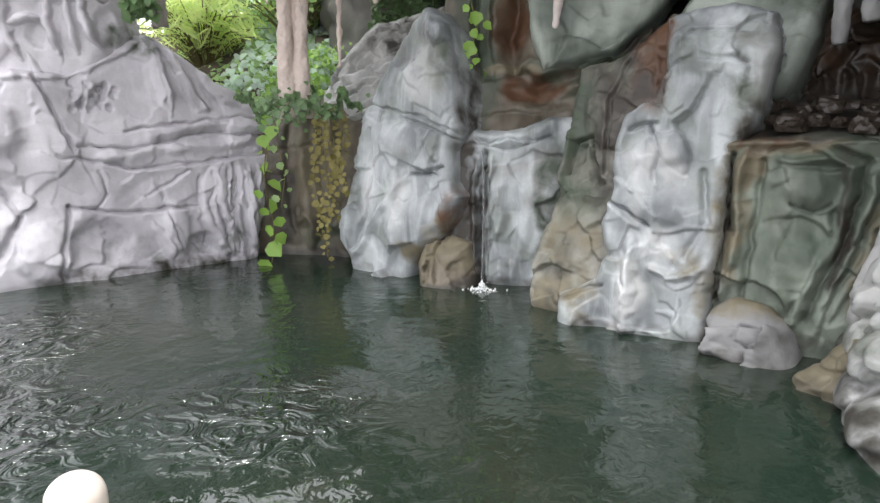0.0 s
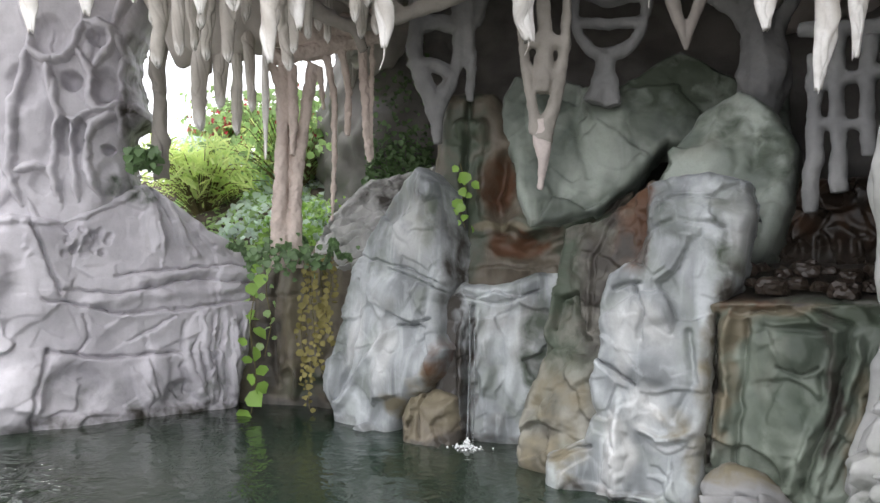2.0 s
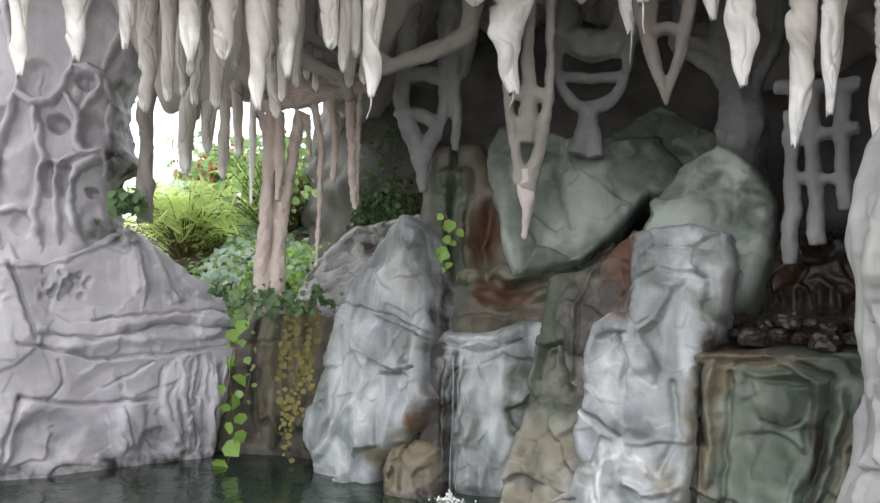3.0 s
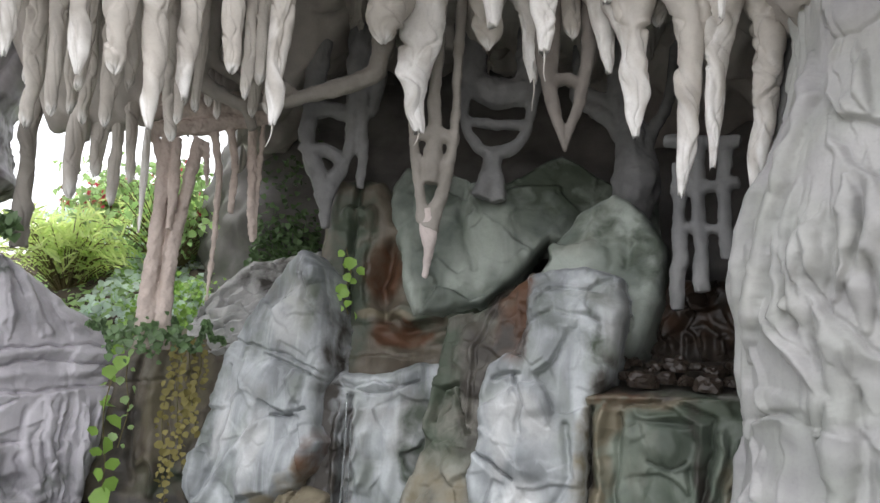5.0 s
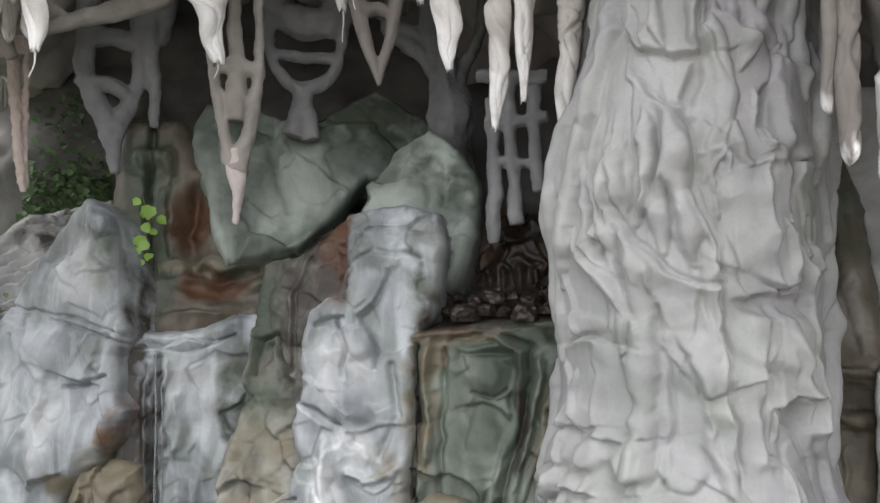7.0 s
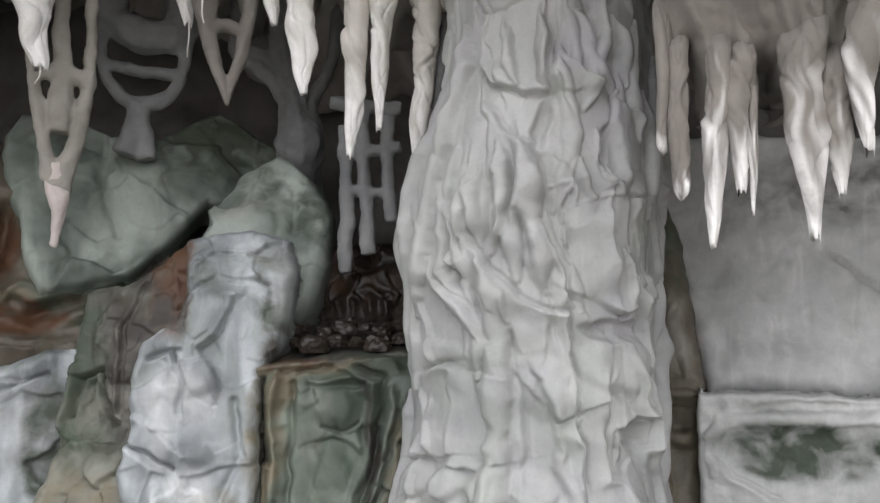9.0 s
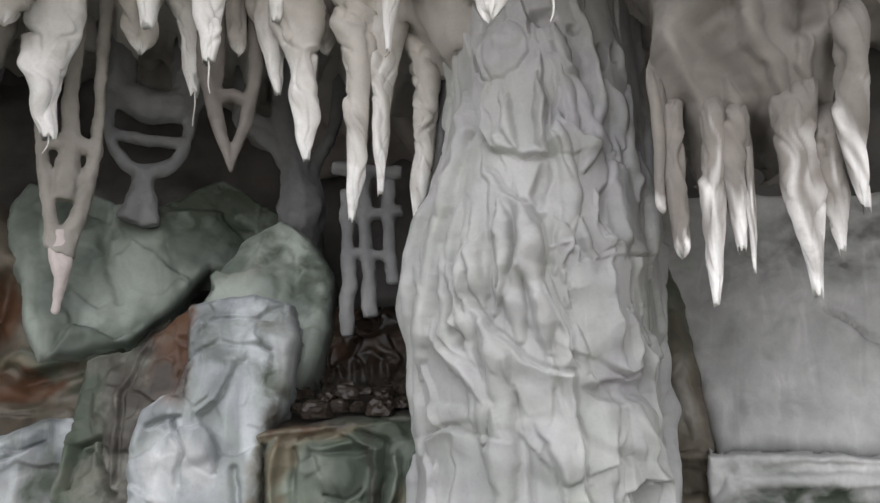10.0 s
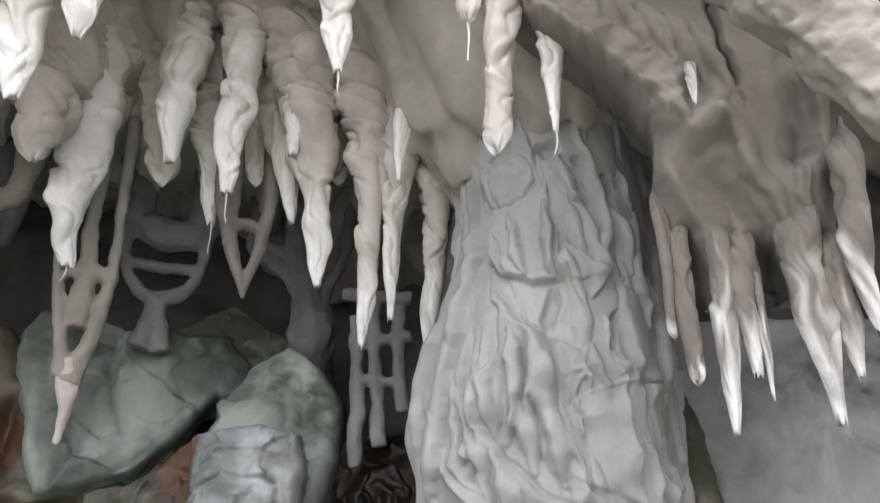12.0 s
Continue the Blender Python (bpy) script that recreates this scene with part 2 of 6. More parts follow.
# ---- mesh helpers ----
def mesh_object(name, verts, faces, material, parent=None, stain=None, smooth=True):
    data = bpy.data.meshes.new(name)
    data.from_pydata([tuple(p) for p in verts], [], [tuple(f) for f in faces])
    data.materials.append(material)
    if stain is not None:
        layer = data.color_attributes.new("stain", "FLOAT_COLOR", "POINT")
        layer.data.foreach_set("color", np.ascontiguousarray(stain[:, :4], np.float32).ravel())
        data.attributes.new("ochre", "FLOAT", "POINT").data.foreach_set("value", np.ascontiguousarray(stain[:, 3], np.float32))
        if stain.shape[1] > 4:
            data.attributes.new("chalk_and_light", "FLOAT", "POINT").data.foreach_set("value", np.ascontiguousarray(stain[:, 4], np.float32))
    if smooth:
        data.polygons.foreach_set("use_smooth", np.ones(len(data.polygons), bool))
    data.update()
    ob = new(name, data)
    ob.parent = parent
    return ob


def part(name, bm, material, parent, label=""):
    data = bpy.data.meshes.new(name)
    bm.to_mesh(data)
    bm.free()
    data.materials.append(material)
    data.polygons.foreach_set("use_smooth", np.ones(len(data.polygons), bool))
    ob = new(name, data)
    ob.parent = parent
    return tagged(ob, label)


def plane_map(origin, angle, lean):
    a, b = radians(angle), radians(lean)
    across, back = np.array([math.cos(a), math.sin(a), 0]), np.array([-math.sin(a), math.cos(a), 0])
    up = np.array([0, 0, 1]) * math.cos(b) + back * math.sin(b)
    front = np.cross(across, up)
    start = np.array(origin, float)
    return lambda u, v, h: start + u[:, None] * across + v[:, None] * up + h[:, None] * front


def sculpt(name, place, outline, material, depth=0.3, round_edge=0.15, step=0.02, rough=0.05, seed=1.0, strokes=(), bumps=(),
           stains_and_shade=(), ragged=0.012, tilt=(0.0, 0.0), skirt=0.3, grain=0.006, stretch=1.0, facets=0.03, folds=(), crease=None, drape=None, planes=None, strands=None, cords=(), roots=(), hole=2, parent=None):
    """A rock modelled as clay over its outline: rounded rim, broad swells, facets, drawn ridges and cracks, bumps and hollows.
    strokes: (line, height, width); bumps: (u, v, half width, half height, height); stains: (u, v, half width, half height, layer, amount); cords: round strands laid on the surface, (line, height, width);
    roots: random cords, (count, length, slant, height, width)."""
    us, vs = [p[0] for p in outline], [p[1] for p in outline]
    edge = 0.12
    nu, nv = int((max(us) - min(us) + 2 * edge) / step) + 1, int((max(vs) - min(vs) + 2 * edge) / step) + 1
    gu, gv = np.meshgrid(min(us) - edge + step * np.arange(nu), min(vs) - edge + step * np.arange(nv), indexing="ij")
    u, v = gu.ravel(), gv.ravel()
    d = inside_distance(u, v, outline) + ragged * fbm(u, v, 0.12, seed + 5, 3)
    k = np.clip(d / round_edge, 0, 1)
    slope_u, slope_v = [g.ravel() for g in np.gradient(d.reshape(nu, nv), step)]
    steep = np.maximum(slope_u ** 2 + slope_v ** 2, 0.5)
    out = np.minimum(d, 0) / steep
    rim_u, rim_v = u - out * slope_u, v - out * slope_v
    h = depth * (np.sqrt(1 - (1 - k) ** 2) - 1)
    h = np.where(d < 0, -depth + d * skirt / 0.1, h)
    wu, wv = u + 0.06 * fbm(u, v, 0.3, seed + 2, 2), v + 0.06 * fbm(u, v, 0.3, seed + 3, 2)
    h += rough * fbm(wu, wv, 0.55, seed, 3, stretch) + tilt[0] * u + tilt[1] * v
    cell = fbm(wu, wv, 0.22, seed + 9, 2, stretch)
    h += facets * (np.abs(cell) - 0.3) + grain * fbm(wu, wv, 0.05, seed + 4, 3, stretch)
    su, sv = u + 0.018 * fbm(u, v, 0.10, seed + 6, 2), v + 0.018 * fbm(u, v, 0.10, seed + 7, 2)
    for line, height, width in strokes:
        q = segment_distance(su, sv, line) / (width if height > 0 else max(0.008, 0.55 * width))
        h += height * np.exp(-q * q) * (1 + 0.35 * fbm(u, v, 0.15, seed + 8, 2))
    fade = 1 + 0.4 * fbm(u, v, 0.2, seed + 12, 2) if folds or strands else 1
    lines = list(folds)
    if strands:
        rng = np.random.default_rng(int(seed * 10))
        for count, length, slant, lift in [one for one in strands for _ in range(one[0])]:
            a, b = rng.uniform(min(us), max(us)), rng.uniform(min(vs) + 0.2, max(vs))
            run, lean, line = length * rng.uniform(0.5, 1.4), slant + rng.normal(0, 0.12), []
            for s in range(9):
                line.append((a, b))
                lean = 0.8 * lean + 0.2 * slant + rng.normal(0, 0.13)
                a, b = a + lean * run / 8, b - run / 8
            lines.append((line if rng.random() < 0.5 else line[::-1], lift * rng.uniform(0.5, 1.3), rng.uniform(0.035, 0.10) * min(1.0, 0.4 + length)))
    for line, height, width in lines:
        pad = 4 * width + 0.06
        near = np.flatnonzero((su > min(p[0] for p in line) - pad) & (su < max(p[0] for p in line) + pad) & (sv > min(p[1] for p in line) - pad) & (sv < max(p[1] for p in line) + pad))
        if not len(near):
            continue
        q, side = sided_distance(su[near], sv[near], line)
        run = np.clip(np.minimum(np.hypot(su[near] - line[0][0], sv[near] - line[0][1]), np.hypot(su[near] - line[-1][0], sv[near] - line[-1][1])) / 0.12, 0, 1)
        h[near] += height * run * fade[near] * (0.5 * (1 + np.tanh(side * q / 0.009)) * np.exp(-q / width) - 0.6 * np.exp(-((q / 0.012) ** 2)))
    laid = [(line, height, width) for line, height, width in cords]
    if roots:
        rng = np.random.default_rng(int(seed * 10) + 3)
        for count, length, slant, lift, wide in [one for one in roots for _ in range(one[0])]:
            a, b = rng.uniform(min(us), max(us)), rng.uniform(min(vs) + 0.1, max(vs))
            run, lean, line = length * rng.uniform(0.5, 1.5), slant + rng.normal(0, 0.2), []
            for n in range(9):
                line.append((a, b))
                lean = 0.85 * lean + 0.15 * slant + rng.normal(0, 0.14)
                a, b = a + lean * run / 8, b - run / 8
            laid.append((line, lift * rng.uniform(0.6, 1.3), wide * rng.uniform(0.6, 1.5)))
    cover = np.zeros(len(u))
    for line, height, width in laid:
        pad = 1.6 * width + 0.06
        near = np.flatnonzero((su > min(p[0] for p in line) - pad) & (su < max(p[0] for p in line) + pad) & (sv > min(p[1] for p in line) - pad) & (sv < max(p[1] for p in line) + pad))
        if not len(near):
            continue
        ends = np.minimum(np.hypot(su[near] - line[0][0], sv[near] - line[0][1]), np.hypot(su[near] - line[-1][0], sv[near] - line[-1][1]))
        thick = (0.35 + 0.65 * smooth(ends / (3.5 * width))) * (1 + 0.25 * fbm(u[near], v[near], 0.2, seed + 25, 2))
        q = np.clip(segment_distance(su[near], sv[near], line) / (width * thick), 0, 1)
        cover[near] = np.maximum(cover[near], height * thick * np.sqrt(1 - q * q))
    h += cover
    if planes:
        amount, scale = planes
        h += amount * facet_planes(wu + 0.03 * fbm(u, v, 0.08, seed + 21, 2), wv, scale, seed, 1.0) + 0.5 * min(amount, 0.2) * facet_planes(wu, wv + 0.4, scale * 0.45, seed + 1, 1.0)
    if drape:
        amount, spacing, wander = drape
        c = (u + wander * fbm(u, v, 0.7, seed + 16, 2, 1.6) + 0.35 * wander * fbm(u, v, 0.25, seed + 17, 2, 1.5)) / spacing
        some = 0.25 + smooth(0.35 + 0.9 * fbm(u, v, 0.45, seed + 18, 2, 1.5))
        h += amount * some * (np.sqrt(np.abs(np.sin(math.pi * c)) + 0.01) - 0.6)
    if crease:
        amount, scale, pull = crease
        line = fbm(su + 0.05 * fbm(u, v, 0.18, seed + 14, 2), sv, scale, seed + 13, 2, pull)
        some = smooth(0.3 + fbm(u, v, 0.35, seed + 15, 2))
        h -= amount * some * np.exp(-((line / 0.045) ** 2)) - 0.7 * amount * some * np.exp(-(((line - 0.15) / 0.11) ** 2))
    for bu, bv, ru, rv, height in bumps:
        q = ((su - bu) / ru) ** 2 + ((sv - bv) / rv) ** 2
        h += height * np.exp(-(q ** hole))
    tint = np.zeros((len(u), 5), np.float32)
    for bu, bv, ru, rv, layer, amount in stains_and_shade:
        q = ((wu - bu) / ru) ** 2 + ((wv - bv) / rv) ** 2
        tint[:, layer] = np.maximum(tint[:, layer], amount * np.exp(-0.9 * q * q))
    keep = (d > -0.1).reshape(nu, nv)
    index = np.arange(nu * nv).reshape(nu, nv)
    good = keep[:-1, :-1] & keep[1:, :-1] & keep[1:, 1:] & keep[:-1, 1:]
    faces = np.stack([index[:-1, :-1], index[1:, :-1], index[1:, 1:], index[:-1, 1:]], -1)[good]
    used = np.unique(faces)
    renum = np.full(nu * nv, -1)
    renum[used] = np.arange(len(used))
    return mesh_object(name, place(rim_u, rim_v, h)[used], renum[faces].tolist(), material, parent, tint[used])


def tube_verts(points, sides=10, seed=0.0, lump=0.12):
    """Rings round a line of (x, y, z, radius), a little lumpy; closed at both ends."""
    pts = []
    for a, b in zip(points[:-1], points[1:]):
        gap = math.dist(a[:3], b[:3])
        for s in range(max(2, int(gap / 0.04))):
            k = s / max(2, int(gap / 0.04))
            pts.append([p + (q - p) * k for p, q in zip(a, b)])
    pts.append(list(points[-1]))
    pts = np.array(pts)
    for _ in range(3):
        pts[1:-1] = 0.25 * pts[:-2] + 0.5 * pts[1:-1] + 0.25 * pts[2:]
    verts, faces = [], []
    for n, (x, y, z, r) in enumerate(pts):
        ahead = Vector(pts[min(n + 1, len(pts) - 1), :3] - pts[max(n - 1, 0), :3]).normalized()
        side = ahead.cross(Vector((0, 1, 0.01))).normalized()
        other = ahead.cross(side)
        for s in range(sides):
            a = 2 * math.pi * s / sides
            w = r * (1 + lump * noise.noise(Vector((x * 9 + seed, y * 9 + math.cos(a), z * 7 + math.sin(a)))))
            verts.append(Vector((x, y, z)) + (side * math.cos(a) + other * math.sin(a)) * w)
    for n in range(len(pts) - 1):
        for s in range(sides):
            a, b = n * sides + s, n * sides + (s + 1) % sides
            faces.append((a, b, b + sides, a + sides))
    faces.append(tuple(range(sides)))
    faces.append(tuple(range(len(verts) - 1, len(verts) - 1 - sides, -1)))
    return verts, faces


CLOUD = bpy.data.textures.new("lumps", "CLOUDS")
CLOUD.noise_scale, CLOUD.noise_depth = 0.09, 3
CHIPS = bpy.data.textures.new("bark", "CLOUDS")
CHIPS.noise_scale, CHIPS.noise_depth = 0.03, 2


def fused(name, strands, material, voxel=0.014, lumps=0.03, swell=1.25, label="", category="formation", group="", kind="", parent=None, bark=0.0):
    """Strands of dripstone melted into one solid with holes left between them."""
    verts, faces = [], []
    for n, strand in enumerate(strands):
        if strand[0][2] > 3.45:
            strand = [(strand[0][0], strand[0][1], 4.95 if strand[0][1] > 5.2 else 5.5, strand[0][3] * 1.7)] + strand
        if strand[-1][2] > 3.6:
            strand = strand + [(strand[-1][0] + 0.1, strand[-1][1] - 0.1, 4.95 if strand[-1][1] > 5.2 else 5.5, strand[-1][3] * 1.7)]
        v, f = tube_verts([(x, y, z, r * swell) for x, y, z, r in strand], 10, n * 3.7, 0.3)
        faces += [tuple(i + len(verts) for i in face) for face in f]
        verts += v
    ob = mesh_object(name, verts, faces, material, parent)
    melt = ob.modifiers.new("melt", "REMESH")
    melt.mode, melt.voxel_size, melt.use_smooth_shade = "VOXEL", voxel, True
    soft = ob.modifiers.new("soft", "SMOOTH")
    soft.factor, soft.iterations = 0.6, 6
    wave = ob.modifiers.new("wave", "DISPLACE")
    wave.texture, wave.strength, wave.mid_level, wave.texture_coords = CLOUD, lumps, 0.5, "GLOBAL"
    if bark:
        chips = ob.modifiers.new("bark", "DISPLACE")
        chips.texture, chips.strength, chips.mid_level, chips.texture_coords = CHIPS, bark, 0.5, "GLOBAL"
    return tagged(ob, label, category, group, kind)


# ---- ground, pool and sky-side setting ----
def ground():
    """One sheet from the path behind the eye through the pool's bed to the horizon."""
    axis = np.concatenate([-np.geomspace(900, 9, 14), np.linspace(-8, 8, 81), np.geomspace(9, 900, 14)])
    x, y = [g.ravel() for g in np.meshgrid(axis, axis + 4, indexing="ij")]
    bed = smooth((y - 0.9 + 0.05 * fbm(x, y, 0.8, 4)) / 0.25) * smooth((9.5 - y) / 1.0) * smooth((x + 7.5) / 1.0) * smooth((6.5 - x) / 0.8)
    z = 0.22 - 1.1 * bed + 0.03 * fbm(x, y, 0.7, 2)
    n = len(axis)
    i = np.arange(n * n).reshape(n, n)
    faces = np.stack([i[:-1, :-1], i[1:, :-1], i[1:, 1:], i[:-1, 1:]], -1).reshape(-1, 4)
    tagged(mesh_object("ground", np.stack([x, y, z], 1), faces.tolist(), PATHMAT), "grey-brown stone ground sloping into the pool bed", "ground", kind="structure")


ground()


def water():
    m = bpy.data.materials.new("dark_green_water")
    m.use_nodes = True
    n, l = m.node_tree.nodes, m.node_tree.links
    shader = n["Principled BSDF"]
    place = n.new("ShaderNodeTexCoord")
    tone, mix = n.new("ShaderNodeTexNoise"), n.new("ShaderNodeMix")
    tone.inputs["Scale"].default_value, tone.inputs["Detail"].default_value = 0.55, 3
    l.new(place.outputs["Object"], tone.inputs["Vector"])
    mix.data_type = "RGBA"
    mix.inputs[6].default_value, mix.inputs[7].default_value = (0.012, 0.024, 0.016, 1), (0.028, 0.034, 0.023, 1)
    edge = n.new("ShaderNodeMapRange")
    edge.inputs[1].default_value, edge.inputs[2].default_value = 0.4, 0.7
    l.new(tone.outputs["Fac"], edge.inputs[0])
    l.new(edge.outputs[0], mix.inputs[0])
    l.new(mix.outputs[2], shader.inputs["Base Color"])
    shader.inputs["Roughness"].default_value, shader.inputs["IOR"].default_value = 0.02, 1.45
    shader.inputs["Specular IOR Level"].default_value = 1.0
    waves = []
    for scale, warp in ((2.2, 0.5), (9.0, 0.8)):
        w = n.new("ShaderNodeTexNoise")
        w.inputs["Scale"].default_value, w.inputs["Detail"].default_value, w.inputs["Distortion"].default_value = scale, 2, warp
        l.new(place.outputs["Object"], w.inputs["Vector"])
        waves.append(w.outputs["Fac"])
    last = None
    for height, strength, far in zip(waves, (0.5, 0.5), (0.045, 0.012)):
        b = n.new("ShaderNodeBump")
        b.inputs["Strength"].default_value, b.inputs["Distance"].default_value = strength, far
        l.new(height, b.inputs["Height"])
        if last:
            l.new(last, b.inputs["Normal"])
        last = b.outputs[0]
    # breeze-ruffled patches
    rough = n.new("ShaderNodeTexNoise")
    rough.inputs["Scale"].default_value, rough.inputs["Detail"].default_value, rough.inputs["Distortion"].default_value = 5.5, 3, 1.4
    l.new(place.outputs["Object"], rough.inputs["Vector"])
    for spot, wide in (((-0.9, 3.2, 0), 0.75), ((-2.3, 3.0, 0), 1.0), ((-2.9, 4.3, 0), 1.0)):
        far, fade, times, b = n.new("ShaderNodeVectorMath"), n.new("ShaderNodeMapRange"), n.new("ShaderNodeMath"), n.new("ShaderNodeBump")
        far.operation, times.operation = "DISTANCE", "MULTIPLY"
        l.new(place.outputs["Object"], far.inputs[0])
        far.inputs[1].default_value = spot
        fade.interpolation_type = "SMOOTHSTEP"
        for k, value in enumerate((wide, 0.1, 0.0, 1.0)):
            fade.inputs[k + 1].default_value = value
        l.new(far.outputs["Value"], fade.inputs[0])
        l.new(fade.outputs[0], times.inputs[0])
        l.new(rough.outputs["Fac"], times.inputs[1])
        b.inputs["Strength"].default_value, b.inputs["Distance"].default_value = 1.0, 0.22
        l.new(times.outputs[0], b.inputs["Height"])
        l.new(last, b.inputs["Normal"])
        last = b.outputs[0]
    l.new(last, shader.inputs["Normal"])
    verts = [(-8, 0.9, 0), (6.5, 0.9, 0), (6.5, 9.5, 0), (-8, 9.5, 0)]
    tagged(mesh_object("water", verts, [(0, 1, 2, 3)], m, smooth=False), "dark green rippled pool water at the cave's foot", "water", kind="structure")


water()


def ceiling_height(x, y):
    x, y = np.asarray(x, float), np.asarray(y, float)
    z = 4.95 - 0.75 * smooth((x - 2.3) / 1.0) - 0.55 * smooth((-x - 0.2) / 1.2) - 0.25 * smooth((y - 5.2) / 1.0) - 0.75 * smooth((y - 5.6) / 0.8) * smooth((0.3 - x) / 0.8) * smooth((x + 2.9) / 0.5)
    z += 0.3 * smooth((-x - 2.4) / 0.5) * smooth((y - 4.6) / 0.6)
    z += 0.4 * smooth((4.95 - np.hypot(x - 0.1, y - 0.35)) / 0.4) * smooth((x + 0.1) / 0.5) * smooth((2.9 - x) / 0.6)
    # the roof comes down round the pillar's neck
    return np.minimum(z, 3.92 + 1.4 * smooth((np.hypot(x - 3.28, y - 3.22) - 0.5) / 1.1))


FUNNELS = [(0.18, 4.09), (0.39, 3.78), (0.72, 5.25), (1.17, 4.76), (1.48, 4.46), (1.87, 4.31), (1.59, 5.06), (2.01, 4.57), (2.10, 4.31), (2.31, 4.42), (2.34, 4.13), (2.50, 4.03), (2.30, 3.61),
           (1.57, 3.11), (2.79, 4.00), (2.11, 2.48), (2.38, 2.33), (1.97, 2.48), (1.23, 5.16), (0.39, 4.98), (1.79, 4.77)]


def ceiling():
    """The overhanging roof: a thick lumpy slab whose underside swells into folds where the dripstones hang."""
    xs, ys = np.linspace(-3.6, 6.5, 250), np.linspace(-3.4, 8.6, 290)
    gx, gy = np.meshgrid(xs, ys, indexing="ij")
    x, y = gx.ravel(), gy.ravel()
    folds = fbm(x + 0.15 * fbm(x, y, 0.5, 3), y, 0.55, 11, 2, 0.7)
    z = ceiling_height(x, y) - 0.30 * np.abs(folds) + 0.03 * fbm(x, y, 0.15, 12, 2)
    fan = np.arctan2(y - 3.22, x - 3.28) * 7 + 0.8 * fbm(x, y, 0.4, 15, 2)
    z -= 0.10 * np.sqrt(np.abs(np.sin(fan)) + 0.01) * smooth((1.9 - np.hypot(x - 3.28, y - 3.22)) / 0.8) + 0.10 * np.abs(fbm(x, y, 0.24, 16, 2, 1.6))
    drop = np.zeros(len(x))
    for fx, fy in FUNNELS:
        far = np.hypot(x - fx, y - fy) * (1 + 0.25 * fbm(x, y, 0.2, 14, 2))
        drop = np.maximum(drop, 0.45 * np.exp(-far / 0.16))
    z -= drop
    # on the right the roof runs on unseen behind the eye, added to darken it
    lip = smooth((y + 3.0 - 4.8 * smooth((3.4 - x) / 0.9) - 1.5 * smooth((1.7 - x) / 1.2) - 0.15 * fbm(x, y * 0, 0.7, 5)) / 0.5)
    z = np.where(lip > 0, z * lip + 5.75 * (1 - lip), 5.75)
    top = 5.9 + 0.2 * fbm(x, y, 1.0, 6) - 1.5 * smooth((y - 5.4) / 0.8) * smooth((0.6 - x) / 0.8)
    open_sky = (x < -0.9 - 0.1 * fbm(x, y, 0.5, 8)) & (y > 6.45 + 0.15 * fbm(x, y, 0.4, 9))
    shut = ((lip > 0.02) & ~open_sky).reshape(len(xs), len(ys))
    n, k = len(xs), len(ys)
    i = np.arange(n * k).reshape(n, k)
    good = shut[:-1, :-1] & shut[1:, :-1] & shut[1:, 1:] & shut[:-1, 1:]
    under = np.stack([i[:-1, :-1], i[:-1, 1:], i[1:, 1:], i[1:, :-1]], -1)[good]
    over = under[:, ::-1] + n * k
    count = {}
    for f in under.tolist():
        for e in zip(f, f[1:] + f[:1]):
            count[e] = count.get(e, 0) + 1
    side = [(e[1], e[0], e[0] + n * k, e[1] + n * k) for e in count if (e[1], e[0]) not in count]
    verts = np.concatenate([np.stack([x, y, z], 1), np.stack([x, y, top], 1)])
    ob = mesh_object("ceiling", verts, under.tolist() + over.tolist() + side, ROOF)
    tagged(ob, "brown-grey sculpted cave roof with lumpy overhanging folds", "ceiling", kind="structure")


ceiling()


def brow_map(u, v, h):
    """The hanging brow curves round the pool at nearly five metres from its edge."""
    turn = radians(90) - u / 4.9
    r = 5.12 - h - 0.10 * np.sin(u * 2.3)
    return np.stack([0.1 + r * np.cos(turn), 0.35 + r * np.sin(turn), v + 0.2], 1)


BROW_EDGE = [(-0.5, 5.5), (-0.5, 4.75), (-0.2, 4.62), (0.0, 4.3), (0.12, 4.22), (0.22, 4.5), (0.4, 4.42), (0.52, 4.16), (0.62, 4.14), (0.70, 4.4), (0.9, 4.36), (0.98, 4.12), (1.1, 4.06), (1.18, 4.3), (1.36, 4.28), (1.44, 4.0), (1.54, 4.0),
             (1.62, 4.22), (1.78, 4.2), (1.86, 3.98), (1.96, 4.0), (2.05, 4.22), (2.2, 4.2), (2.28, 4.02), (2.4, 4.05), (2.48, 4.25), (2.7, 4.25), (3.0, 4.35), (3.4, 4.35), (3.5, 5.5)]
tagged(sculpt("roof_brow", brow_map, BROW_EDGE, TAUPE, 0.3, 0.2, 0.015, 0.06, 30.0,
       strokes=[([(q - 0.05, 5.3), (q, 4.1)], 0.14, 0.07) for q in (0.06, 0.57, 1.04, 1.49, 1.91, 2.34)] + [([(q, 5.2), (q + 0.03, 4.3)], -0.10, 0.06) for q in (0.3, 0.8, 1.27, 1.70, 2.13, 2.6)],
       drape=(0.10, 0.22, 0.12), strands=[(26, 0.6, 0.1, 0.06)], facets=0.01, skirt=0.9, ragged=0.03), "beige sculpted brow of the roof with hanging folds", "cave roof", kind="structure")


